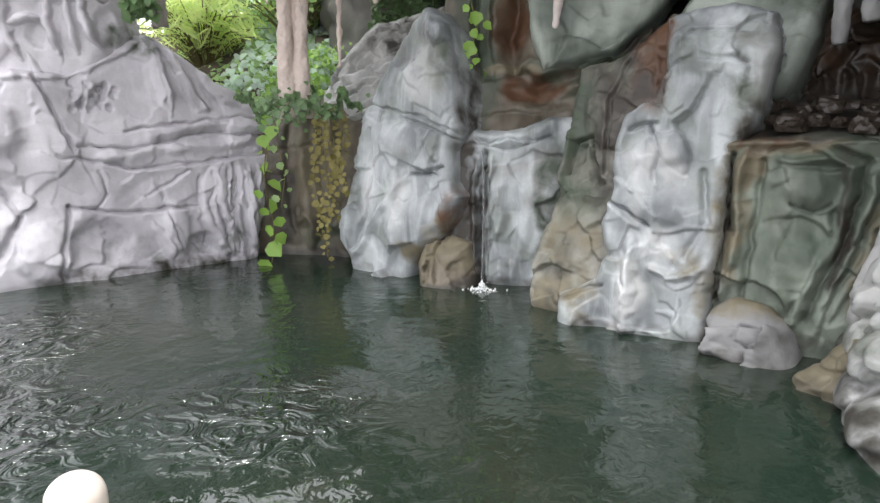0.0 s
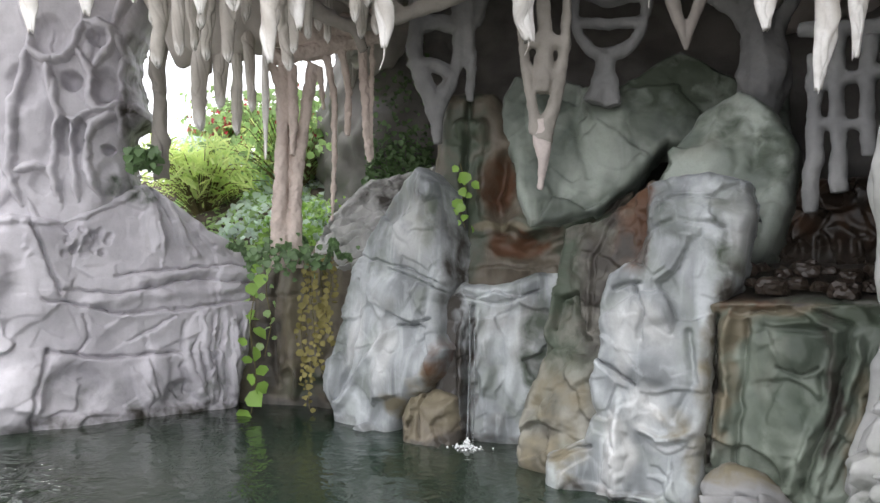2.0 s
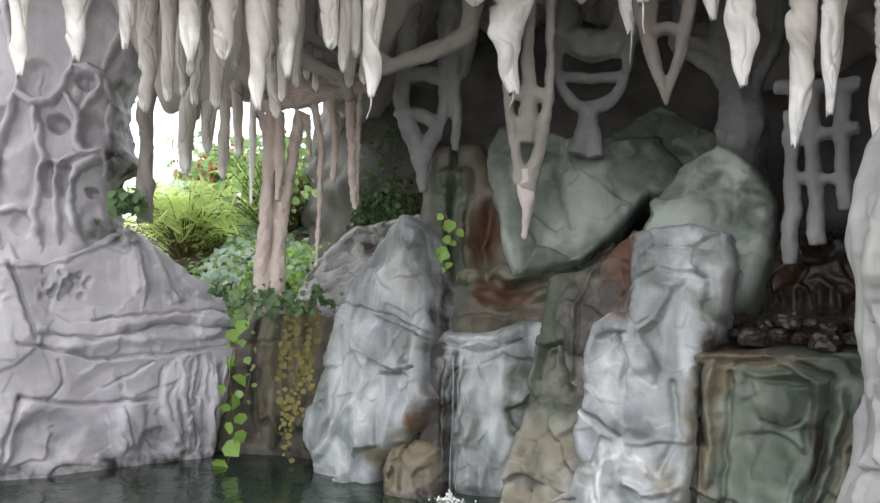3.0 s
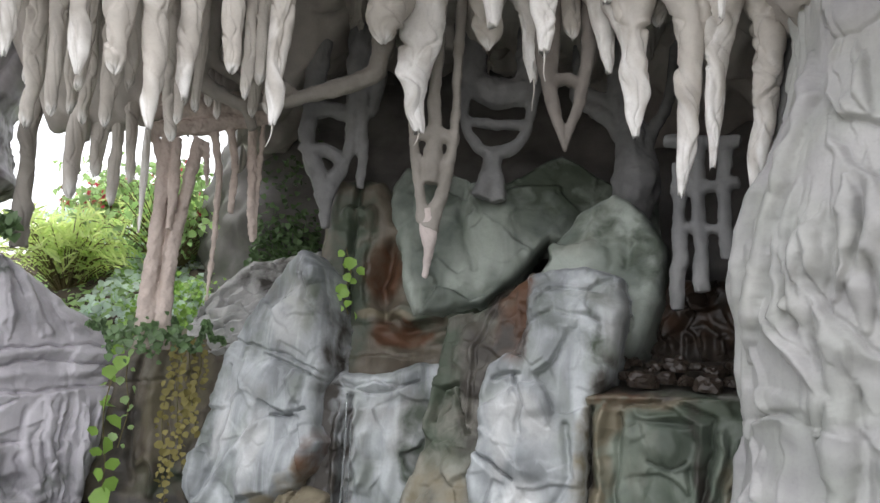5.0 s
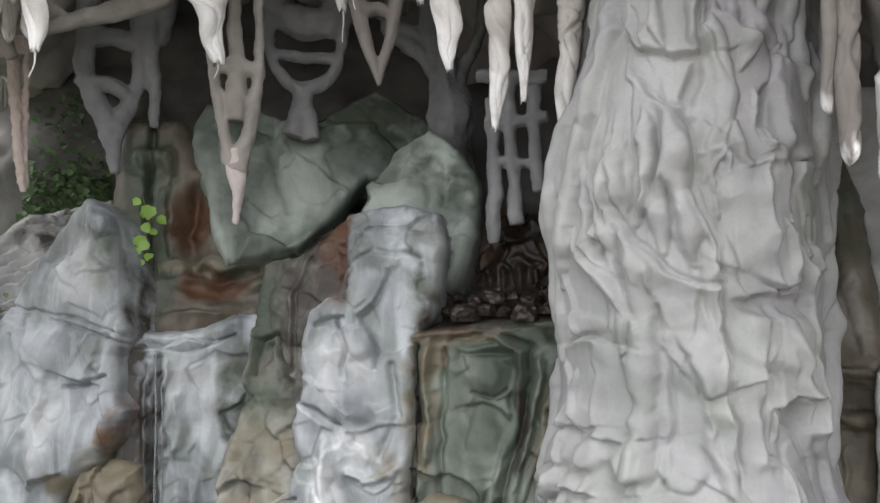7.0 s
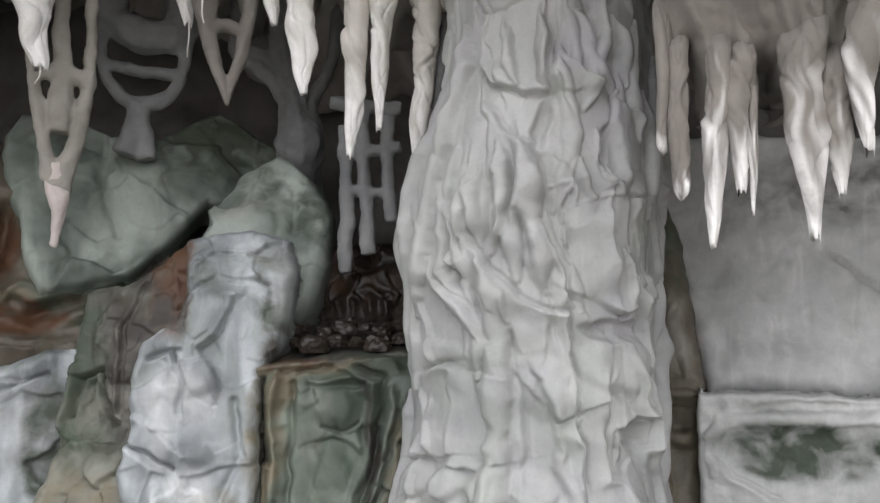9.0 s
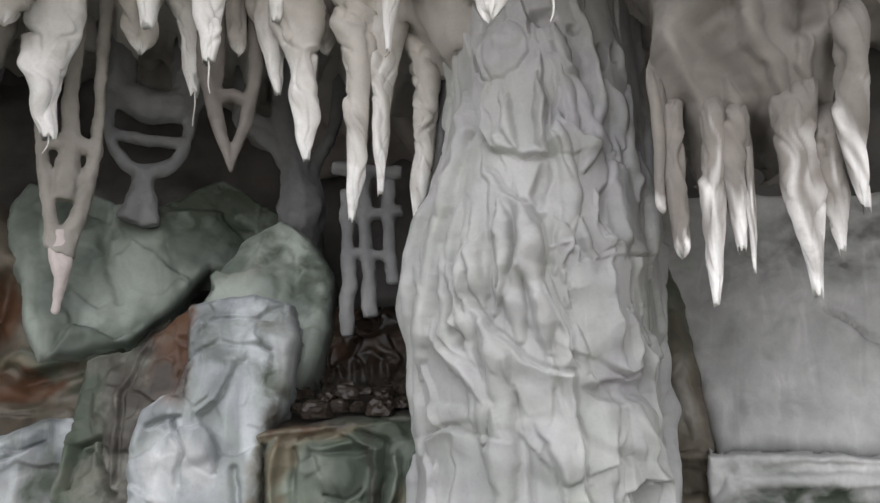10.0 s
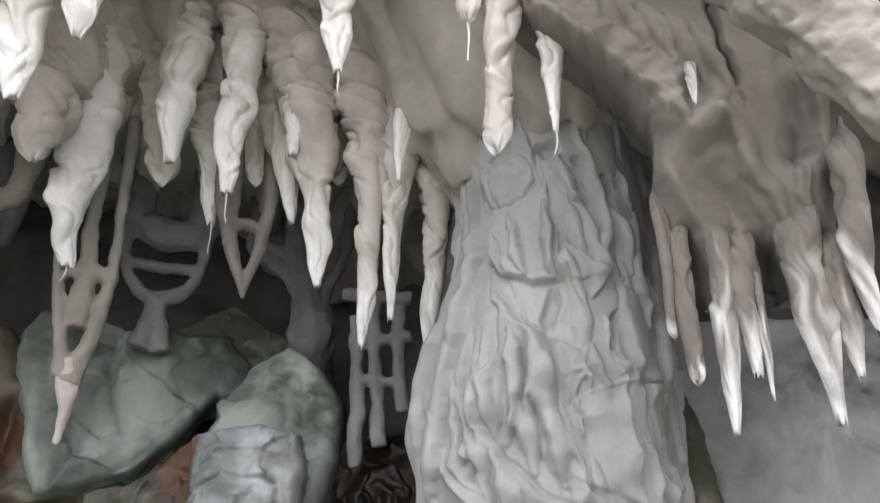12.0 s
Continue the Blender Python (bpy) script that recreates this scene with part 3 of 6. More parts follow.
def back_wall():
    """The dark rear of the cave behind all the rocks, as one curved sheet with a skin behind it; its unseen right end
    is added to shade that side.
    """
    line = [(-1.5, 8.9), (-1.15, 7.9), (-0.35, 7.35), (0.6, 7.2), (2.2, 7.0), (3.6, 6.2), (5.2, 4.6), (5.9, 2.6), (5.8, 0.6), (5.3, -1.0), (4.4, -2.4), (3.2, -3.4)]
    pts = []
    for (a, b), (c, d) in zip(line[:-1], line[1:]):
        pts += [(a + (c - a) * s / 14, b + (d - b) * s / 14) for s in range(14)]
    pts = np.array(pts + [line[-1]])
    for _ in range(6):
        pts[1:-1] = (pts[:-2] + 2 * pts[1:-1] + pts[2:]) / 4
    tangent = np.gradient(pts, axis=0)
    tangent /= np.linalg.norm(tangent, axis=1)[:, None]
    into = np.stack([tangent[:, 1], -tangent[:, 0]], 1)
    run = np.concatenate([[0], np.cumsum(np.linalg.norm(np.diff(pts, axis=0), axis=1))])
    zs = np.linspace(-1.0, 4.9, 90)
    s, z = [g.ravel() for g in np.meshgrid(run, zs, indexing="ij")]
    row = np.repeat(np.arange(len(pts)), len(zs))
    h = 0.22 * fbm(s, z, 0.9, 21, 4) + 0.08 * np.abs(fbm(s, z, 0.25, 22, 3)) - 0.25 * smooth((z - 2.5) / 2)
    front = pts[row] + into[row] * h[:, None]
    behind = pts[row] - into[row] * 0.35
    n, k = len(pts), len(zs)
    i = np.arange(n * k).reshape(n, k)
    f = np.stack([i[:-1, :-1], i[1:, :-1], i[1:, 1:], i[:-1, 1:]], -1).reshape(-1, 4)
    verts = np.concatenate([np.column_stack([front, z]), np.column_stack([behind, z])])
    tint = np.zeros((len(verts), 4), np.float32)
    damp = np.exp(-((z - 1.4) / 1.0) ** 2) * smooth(0.5 + fbm(s, z, 0.7, 23, 3))
    tint[: len(z), 1] = 0.8 * damp
    ob = mesh_object("wall_back", verts, np.concatenate([f, f[:, ::-1] + n * k]).tolist(), BACK, None, tint)
    tagged(ob, "dark uneven rear wall of the cave, damp and greenish", "cave wall", kind="structure")


back_wall()

# ---- the sculpted walls and rocks, from the garden side round to the pillar ----
tagged(sculpt("wall_left", plane_map((-2.5, 6.2, 0), 33, 8),
       [(-3.6, 0.6), (-1.9, 0.8), (-1.5, 1.7), (-1.12, 1.89), (-0.7, 1.85), (-0.19, 2.18), (0.0, 2.2), (0.23, 2.06), (0.55, 1.81), (0.88, 1.65), (1.15, 1.46),
        (1.18, 1.14), (1.06, 0.81), (0.90, 0.3), (0.84, -0.35), (-3.6, -0.35)], LILAC_LIT, 0.35, 0.2, 0.012, 0.04, 1.0, planes=(0.10, 0.5), facets=0.006, grain=0.002, strands=[(10, 0.45, 0.15, 0.03), (10, 0.2, 0.1, 0.02)],
       cords=[([(-0.04, 0.0), (-0.06, 0.2), (-0.16, 0.46)], 0.04, 0.05), ([(0.47, 0.02), (0.39, 0.26), (0.29, 0.53), (0.39, 0.89)], 0.05, 0.05), ([(0.66, 0.02), (0.5, 0.51), (0.52, 0.9)], 0.05, 0.05), ([(0.78, 0.02), (0.73, 0.39), (0.74, 0.85)], 0.06, 0.05), ([(0.9, 0.0), (0.84, 0.5), (0.9, 0.9)], 0.05, 0.05),
              ([(0.02, 2.12), (0.02, 1.8), (0.11, 1.42)], 0.05, 0.05), ([(0.1, 2.1), (0.23, 1.74), (0.36, 1.46)], 0.05, 0.06), ([(0.25, 2.0), (0.47, 1.75), (0.75, 1.5)], 0.04, 0.07), ([(-1.3, 1.8), (-0.87, 1.78), (-0.55, 1.86), (-0.26, 2.0), (-0.07, 2.12)], 0.06, 0.045)],
       strokes=[([(-0.85, 1.10), (-0.24, 0.96), (0.39, 0.99), (1.13, 1.06)], -0.045, 0.022), ([(-0.7, 1.18), (-0.24, 1.14), (0.39, 1.27), (1.1, 1.20)], -0.045, 0.020),
                ([(-0.3, 1.30), (0.14, 1.35), (0.76, 1.40), (1.13, 1.30)], -0.04, 0.018), ([(-0.5, 1.05), (0.3, 1.13), (1.1, 1.14)], 0.05, 0.05),
                ([(-0.1, 1.25), (0.5, 1.34), (1.1, 1.26)], 0.04, 0.04), ([(-0.95, 1.80), (-0.85, 1.45), (-0.72, 1.15)], -0.05, 0.03),
                ([(-0.84, 0.66), (-0.4, 0.58), (0.26, 0.58)], -0.05, 0.022), ([(-0.84, 0.66), (-0.90, 0.3), (-0.95, 0.0)], -0.06, 0.03),
                ([(-0.2, 0.70), (0.05, 0.82), (0.2, 0.92)], -0.03, 0.02), ([(-0.55, 0.95), (-0.5, 0.75), (-0.6, 0.62)], -0.03, 0.02),
                ([(0.15, 2.0), (0.3, 1.7), (0.42, 1.5)], 0.05, 0.035), ([(-0.1, 2.15), (0.05, 1.85), (0.1, 1.6)], 0.05, 0.035), ([(0.02, 2.15), (0.2, 1.8)], -0.05, 0.025),
                ([(0.45, 0.9), (0.4, 0.5), (0.5, 0.1)], 0.05, 0.04), ([(0.62, 0.92), (0.58, 0.5), (0.66, 0.1)], -0.06, 0.03), ([(0.74, 0.85), (0.76, 0.4), (0.80, 0.05)], 0.05, 0.03),
                ([(0.30, 0.85), (0.26, 0.45), (0.32, 0.2)], -0.04, 0.03), ([(0.9, 0.9), (0.86, 0.5), (0.84, 0.1)], -0.06, 0.03), ([(-1.2, 1.7), (-1.5, 1.2), (-1.2, 0.6), (-1.5, 0.1)], -0.06, 0.04)],
       folds=[([(1.16, 1.05), (0.39, 0.97), (-0.24, 0.95), (-0.85, 1.10)], 0.06, 0.10), ([(1.14, 1.2), (0.39, 1.26), (-0.24, 1.13), (-0.7, 1.17)], 0.05, 0.08), ([(1.14, 1.31), (0.76, 1.40), (0.14, 1.35), (-0.3, 1.29)], 0.04, 0.07),
              ([(0.28, 0.57), (-0.4, 0.56), (-0.84, 0.66)], 0.05, 0.12), ([(-0.72, 1.12), (-0.85, 1.45), (-0.98, 1.82)], 0.06, 0.15), ([(0.22, 0.93), (0.05, 0.82), (-0.2, 0.70)], 0.04, 0.10), ([(0.45, 0.24), (0.28, 0.12), (0.12, 0.3)], 0.06, 0.10),
              ([(0.1, 0.1), (0.02, 0.35), (-0.05, 0.6)], 0.05, 0.1)] + [([(x, 0.94), (x - 0.03, 0.6), (x + 0.05, 0.3), (x + 0.06, 0.03)], 0.07, 0.05) for x in (0.46, 0.56, 0.66, 0.76, 0.85)]
             + [([(-0.02 + 0.13 * n, 2.12 - 0.10 * n), (0.06 + 0.15 * n, 1.8 - 0.07 * n), (0.1 + 0.2 * n, 1.45)], 0.05, 0.07) for n in range(4)], hole=3,
       bumps=[(0.05, 0.35, 0.12, 0.28, 0.06), (-0.62, 0.30, 0.24, 0.22, -0.08), (0.25, 0.18, 0.14, 0.12, -0.10), (-1.05, 0.25, 0.2, 0.25, 0.12), (-1.35, 1.35, 0.25, 0.22, 0.12),
              (-1.4, 0.8, 0.3, 0.2, -0.08), (-0.58, 1.62, 0.10, 0.10, 0.05), (-0.66, 1.72, 0.05, 0.05, -0.05), (-0.52, 1.56, 0.045, 0.05, -0.05), (-0.62, 1.55, 0.04, 0.04, -0.05), (-0.45, 1.66, 0.04, 0.05, -0.05)]
             + [(-0.70 + 0.075 * (n % 5) + 0.03 * (n // 5), 1.50 + 0.085 * (n // 5) + 0.03 * (n % 2), 0.030, 0.034, -0.045) for n in range(15)],
       stains_and_shade=[(-0.62, 0.3, 0.35, 0.22, 1, 0.3), (0.25, 0.15, 0.2, 0.15, 1, 0.25), (0.95, 0.4, 0.12, 0.5, 2, 0.7), (0.0, 0.0, 1.5, 0.10, 2, 0.55), (0.2, 0.2, 1.0, 0.2, 1, 0.3), (-0.1, 2.1, 0.25, 0.15, 1, 0.5)]),
       "grey sculpted cave wall with horizontal folds above the water", "cave wall", kind="structure")

LEFT_STRANDS = [
    [(-0.36, 1.81), (-0.33, 1.66), (-0.22, 1.58), (-0.07, 1.62), (0.0, 1.75), (0.08, 1.96)], [(-0.22, 1.58), (-0.17, 1.33), (-0.11, 1.09), (-0.13, 0.84), (-0.16, 0.63), (-0.1, 0.35)],
    [(0.0, 1.75), (0.07, 1.61), (0.14, 1.51), (0.15, 1.28), (0.18, 1.19), (0.38, 1.23), (0.42, 0.87)], [(-0.11, 1.09), (0.02, 1.06), (0.15, 1.16)], [(-0.03, 1.09), (0.0, 0.79), (0.05, 0.35)],
    [(0.38, 1.2), (0.16, 1.03), (0.11, 0.9), (0.13, 0.63), (0.23, 0.4)], [(0.14, 1.51), (0.25, 1.68), (0.31, 1.91), (0.08, 1.96)], [(0.31, 1.91), (0.42, 1.7), (0.38, 1.45), (0.42, 1.25)],
    [(-0.51, 0.59), (-0.3, 0.65), (-0.16, 0.63)], [(-0.36, 1.81), (-0.42, 2.1), (-0.5, 2.6)], [(0.08, 1.96), (0.1, 2.3), (0.2, 2.8)], [(0.31, 1.91), (0.45, 2.3), (0.6, 2.8)], [(-0.36, 1.7), (-0.48, 1.2), (-0.5, 0.6), (-0.4, 0.3)],
]
tagged(sculpt("pillar_left", plane_map((-3.2, 6.1, 1.6), 15, 0),
       [(-1.7, -0.6), (0.2, -0.6), (0.34, 0.2), (0.50, 0.5), (0.42, 0.82), (0.44, 1.0), (0.60, 1.15), (0.50, 1.45), (0.46, 1.7), (0.56, 2.0), (0.8, 2.4), (1.0, 3.2), (-1.7, 3.2)],
       LILAC_LIT, 0.4, 0.3, 0.009, 0.03, 2.0, facets=0.01, strands=[(8, 0.6, 0.1, 0.04), (12, 0.25, 0.1, 0.02)], roots=[(12, 0.5, 0.0, 0.05, 0.05)], grain=0.002, hole=3,
       cords=[(line, 0.085, 0.042) for line in LEFT_STRANDS],
       bumps=[(-0.02, 1.42, 0.085, 0.08, -0.16), (0.28, 0.82, 0.05, 0.05, -0.14), (-0.065, 0.92, 0.05, 0.16, -0.09), (0.06, 0.93, 0.04, 0.15, -0.09), (0.26, 1.38, 0.09, 0.16, -0.14), (-0.18, 1.8, 0.15, 0.16, -0.08), (-0.38, 1.35, 0.14, 0.2, -0.05),
              (0.2, 1.82, 0.09, 0.08, -0.10), (0.52, 1.16, 0.09, 0.12, 0.1), (-0.3, 1.0, 0.12, 0.25, 0.04), (0.28, 0.55, 0.08, 0.16, -0.05), (-0.25, 0.5, 0.08, 0.1, -0.05)],
       stains_and_shade=[(0.5, 1.3, 0.14, 0.7, 2, 0.5), (0.45, 0.5, 0.2, 0.1, 1, 0.6)]),
       "pale grey sculpted pillar with root-like strands and holes", "pillar", kind="structure")

tagged(sculpt("wall_recess", plane_map((-1.4, 6.75, 0), -8, 4),
       [(-0.75, 1.5), (-0.23, 1.54), (0.2, 1.62), (0.7, 1.62), (1.0, 1.3), (1.0, -0.35), (-0.8, -0.35)], BROWN, 0.3, 0.2, 0.018, 0.06, 3.0,
       strokes=[([(0.05, 1.5), (0.0, 0.9), (0.1, 0.2)], 0.06, 0.05), ([(0.2, 1.4), (0.16, 0.8), (0.22, 0.2)], -0.06, 0.04), ([(-0.15, 1.3), (-0.18, 0.7), (-0.1, 0.2)], -0.05, 0.04),
                ([(0.34, 1.5), (0.30, 0.9), (0.3, 0.3)], 0.06, 0.05), ([(-0.05, 0.35), (0.05, 0.42), (0.12, 0.3), (0.08, 0.1)], 0.06, 0.03), ([(0.35, 0.3), (0.42, 0.4), (0.5, 0.32), (0.45, 0.1)], 0.06, 0.03),
                ([(-0.3, 1.05), (0.1, 1.1), (0.4, 1.2)], -0.04, 0.02)],
       stains_and_shade=[(0.35, 1.2, 0.2, 0.6, 3, 0.9), (0.05, 0.8, 0.12, 0.7, 3, 0.5), (-0.2, 0.6, 0.15, 0.7, 2, 0.6), (0.0, 0.0, 1.0, 0.1, 2, 0.8), (0.2, 0.25, 0.3, 0.2, 1, 0.5)]),
       "brown and ochre wet rock recess behind hanging vines", "cave wall", kind="structure")

tagged(sculpt("striped_slope_rock", plane_map((-0.75, 6.75, 1.5), -15, 15),
       [(-0.6, -0.2), (-0.5, 0.12), (-0.30, 0.55), (-0.01, 0.84), (0.41, 0.95), (0.8, 1.0), (0.9, 0.3), (0.6, -0.3)], SLATE, 0.3, 0.15, 0.010, 0.05, 33.0, planes=(0.5, 0.16),
       folds=[([(0.7, 1.0 - 0.10 * q), (0.2, 0.80 - 0.11 * q + 0.03 * (q % 3)), (-0.1, 0.60 - 0.10 * q), (-0.5, 0.45 - 0.09 * q)], 0.05 + 0.02 * (q % 2), 0.05) for q in range(10)], stains_and_shade=[(0.2, 0.7, 0.4, 0.25, 2, 0.5)]),
       "grey striped sloping rock between the roots and the boulder", "rock", "rocks round the pool")

ROCKS = "rocks round the pool"
tagged(sculpt("tall_boulder", plane_map((-0.5, 5.9, 0), -35, 8),
       [(0.23, 2.36), (0.43, 2.19), (0.53, 1.89), (0.63, 1.34), (0.56, 1.15), (0.58, 0.9), (0.70, 0.78), (0.6, 0.54), (0.40, 0.33), (0.24, 0.16), (0.1, -0.3), (-0.33, -0.3),
        (-0.70, 0.37), (-0.55, 0.9), (-0.46, 1.42), (-0.26, 1.84), (0.02, 2.24)], BLUE, 0.16, 0.09, 0.0095, 0.03, 4.0, planes=(0.17, 0.5), facets=0.004, grain=0.002,
       strokes=[([(-0.53, 1.57), (0.02, 1.46), (0.30, 1.42), (0.64, 1.28)], -0.05, 0.018), ([(0.05, 1.42), (0.35, 1.34), (0.64, 1.22)], -0.05, 0.018), ([(0.19, 0.93), (0.36, 0.95), (0.50, 1.02)], -0.07, 0.02),
                ([(-0.37, 0.19), (-0.1, 0.59), (0.17, 0.88)], 0.05, 0.04), ([(-0.45, 0.2), (-0.3, 0.5), (-0.25, 0.9), (-0.3, 1.3)], -0.05, 0.03), ([(-0.12, 1.4), (-0.1, 1.15), (0.05, 1.0)], 0.03, 0.03),
                ([(-0.5, 0.35), (-0.42, 0.15)], 0.05, 0.05), ([(0.3, 2.1), (0.35, 1.9), (0.5, 1.8)], -0.04, 0.04)],
       bumps=[(0.32, 2.15, 0.12, 0.1, 0.05), (0.25, 1.7, 0.25, 0.25, 0.07), (0.12, 1.2, 0.25, 0.14, 0.06), (0.15, 0.55, 0.22, 0.25, 0.06), (0.05, 2.0, 0.12, 0.2, -0.05)],
       stains_and_shade=[(0.1, 0.65, 0.16, 0.3, 4, 0.3), (0.25, 1.75, 0.2, 0.3, 4, 0.25), (-0.3, 0.8, 0.1, 0.3, 4, 0.3), (0.62, 0.62, 0.14, 0.3, 0, 0.4), (0.60, 1.6, 0.12, 0.5, 2, 0.5), (0.35, 0.25, 0.2, 0.12, 3, 0.8), (-0.1, 1.7, 0.35, 0.4, 1, 0.22), (-0.5, 0.9, 0.12, 0.6, 1, 0.35), (0.55, 0.45, 0.14, 0.2, 3, 0.5), (0.1, 2.1, 0.3, 0.25, 3, 0.16), (0.4, 1.9, 0.1, 0.35, 1, 0.5), (0, 0, 0.8, 0.07, 2, 0.4)]),
       "tall blue-grey boulder with cracks rising from the pool", "rock", ROCKS)

tagged(sculpt("brown_boulder", plane_map((-0.02, 5.52, 0), -15, 12),
       [(-0.22, -0.3), (-0.26, 0.2), (-0.16, 0.42), (0.05, 0.46), (0.24, 0.40), (0.30, 0.15), (0.28, -0.3)], BROWN, 0.3, 0.2, 0.012, 0.03, 5.0, planes=(0.4, 0.25),
       strokes=[([(-0.05, 0.44), (-0.10, 0.25), (-0.05, 0.05)], -0.06, 0.02), ([(-0.14, 0.4), (-0.02, 0.36)], -0.04, 0.02)],
       stains_and_shade=[(-0.2, 0.2, 0.16, 0.4, 3, 0.6), (0.1, 0.3, 0.25, 0.2, 3, 0.7), (0.1, 0.0, 0.5, 0.08, 2, 0.8)]),
       "wet brown boulder at the waterline beside the trickle", "rock", ROCKS)

tagged(sculpt("trickle_slab", plane_map((0.3, 5.70, 0), -15, 6),
       [(-0.28, 1.1), (-0.06, 1.32), (0.19, 1.30), (0.36, 1.34), (0.56, 1.43), (0.85, 1.42), (1.05, 1.3), (1.0, 0.48), (0.9, -0.3), (-0.3, -0.3)], BLUE, 0.14, 0.08, 0.010, 0.03, 6.0, planes=(0.12, 0.35), facets=0.005, grain=0.003,
       folds=[([(0.62, 1.28), (0.42, 1.2), (0.23, 1.25), (0.05, 1.18), (-0.1, 1.28)], 0.07, 0.10), ([(0.02, 1.0), (0.0, 0.7), (0.06, 0.3)], 0.05, 0.05), ([(0.12, 0.95), (0.1, 0.6), (0.18, 0.3)], 0.05, 0.06)],
       cords=[([(0.06, 1.1), (0.02, 0.8), (0.05, 0.45), (0.1, 0.1)], 0.035, 0.025), ([(-0.03, 1.05), (-0.06, 0.7), (0.0, 0.3)], 0.035, 0.03), ([(0.17, 0.82), (0.19, 0.68)], 0.04, 0.035)],
       strokes=[([(-0.1, 1.30), (0.19, 1.22), (0.36, 1.26), (0.6, 1.38)], 0.03, 0.05), ([(-0.1, 1.2), (0.2, 1.14), (0.4, 1.17), (0.6, 1.28)], -0.04, 0.018), ([(0.04, 1.1), (0.03, 0.6), (0.05, 0.0)], -0.09, 0.035),
                ([(0.10, 1.05), (0.09, 0.5)], 0.05, 0.025), ([(-0.02, 1.05), (-0.03, 0.5), (0.0, 0.1)], 0.06, 0.03), ([(0.18, 0.8), (0.22, 0.6), (0.18, 0.45)], 0.05, 0.05), ([(0.45, 1.1), (0.42, 0.6), (0.3, 0.1)], 0.04, 0.08)],
       stains_and_shade=[(-0.15, 0.6, 0.16, 0.8, 2, 0.9), (0.6, 0.6, 0.12, 0.7, 1, 0.6), (0.04, 0.5, 0.06, 0.7, 2, 0.6), (0.2, 0.0, 0.6, 0.08, 2, 0.6)], stretch=2.5),
       "grey wet rock slab with a thin trickle running down", "rock", ROCKS)

tagged(sculpt("green_ledge_rock", plane_map((0.83, 5.80, 1.503), -12, 18),
       [(-0.20, 1.82), (0.2, 1.84), (0.70, 1.62), (1.29, 2.08), (1.76, 1.77), (2.2, 1.65), (2.15, 0.96), (1.17, 1.11), (0.89, 0.74), (0.61, 0.48), (0.24, 0.36), (-0.0, 0.34), (-0.12, 0.62), (-0.18, 0.95), (-0.30, 1.23), (-0.31, 1.58)],
       GREEN, 0.10, 0.05, 0.014, 0.04, 7.0, planes=(0.14, 0.7), facets=0.005, grain=0.003,
       strokes=[([(0.1, 0.5), (0.6, 0.62), (0.95, 0.9), (1.3, 1.3)], 0.05, 0.08), ([(0.45, 1.8), (0.35, 1.3), (0.5, 0.8)], -0.04, 0.06), ([(0.8, 1.7), (0.75, 1.2)], 0.04, 0.08)],
       bumps=[(0.1, 1.1, 0.3, 0.5, 0.08), (0.8, 1.2, 0.3, 0.4, 0.06)], stains_and_shade=[(1.2, 1.7, 0.6, 0.4, 1, 0.8), (0.3, 0.55, 0.4, 0.12, 1, 0.25)]),
       "smooth greenish-grey overhanging rock deep in the cave", "rock", ROCKS)

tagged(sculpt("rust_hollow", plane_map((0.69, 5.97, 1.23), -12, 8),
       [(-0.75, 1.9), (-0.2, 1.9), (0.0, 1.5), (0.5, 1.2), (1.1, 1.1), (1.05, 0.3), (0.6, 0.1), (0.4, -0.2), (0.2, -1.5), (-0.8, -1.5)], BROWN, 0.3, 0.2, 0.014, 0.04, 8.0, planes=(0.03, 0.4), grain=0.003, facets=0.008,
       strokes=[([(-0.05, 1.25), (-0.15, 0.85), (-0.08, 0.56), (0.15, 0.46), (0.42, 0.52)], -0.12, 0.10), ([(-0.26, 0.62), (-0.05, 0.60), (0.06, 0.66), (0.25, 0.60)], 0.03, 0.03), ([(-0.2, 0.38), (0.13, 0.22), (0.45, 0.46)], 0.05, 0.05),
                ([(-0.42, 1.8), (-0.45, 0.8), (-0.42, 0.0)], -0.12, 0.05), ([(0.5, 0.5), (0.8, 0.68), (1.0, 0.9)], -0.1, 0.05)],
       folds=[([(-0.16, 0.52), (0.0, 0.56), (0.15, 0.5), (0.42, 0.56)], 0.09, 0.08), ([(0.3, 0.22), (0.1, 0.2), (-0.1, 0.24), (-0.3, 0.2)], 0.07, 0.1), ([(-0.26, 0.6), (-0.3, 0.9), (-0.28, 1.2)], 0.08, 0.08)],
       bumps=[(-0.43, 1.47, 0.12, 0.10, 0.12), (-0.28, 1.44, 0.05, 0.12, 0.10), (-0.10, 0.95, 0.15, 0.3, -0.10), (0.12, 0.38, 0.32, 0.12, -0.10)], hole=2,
       # rust, moss and ochre; layer 2 paints the crevices' shade over wet brown
       stains_and_shade=[(-0.12, 0.97, 0.15, 0.27, 0, 0.85), (0.10, 0.40, 0.28, 0.11, 0, 0.85), (-0.1, 0.55, 0.25, 0.05, 3, 0.9), (0.2, 0.9, 0.2, 0.5, 1, 0.8), (-0.45, 1.3, 0.25, 0.6, 1, 0.8), (-0.42, 0.5, 0.22, 0.6, 1, 0.9), (0.7, 0.45, 0.3, 0.4, 1, 0.9), (-0.50, -0.4, 0.25, 0.9, 2, 1.0), (0.9, 0.85, 0.12, 0.2, 2, 0.9)]),
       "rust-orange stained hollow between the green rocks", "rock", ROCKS)

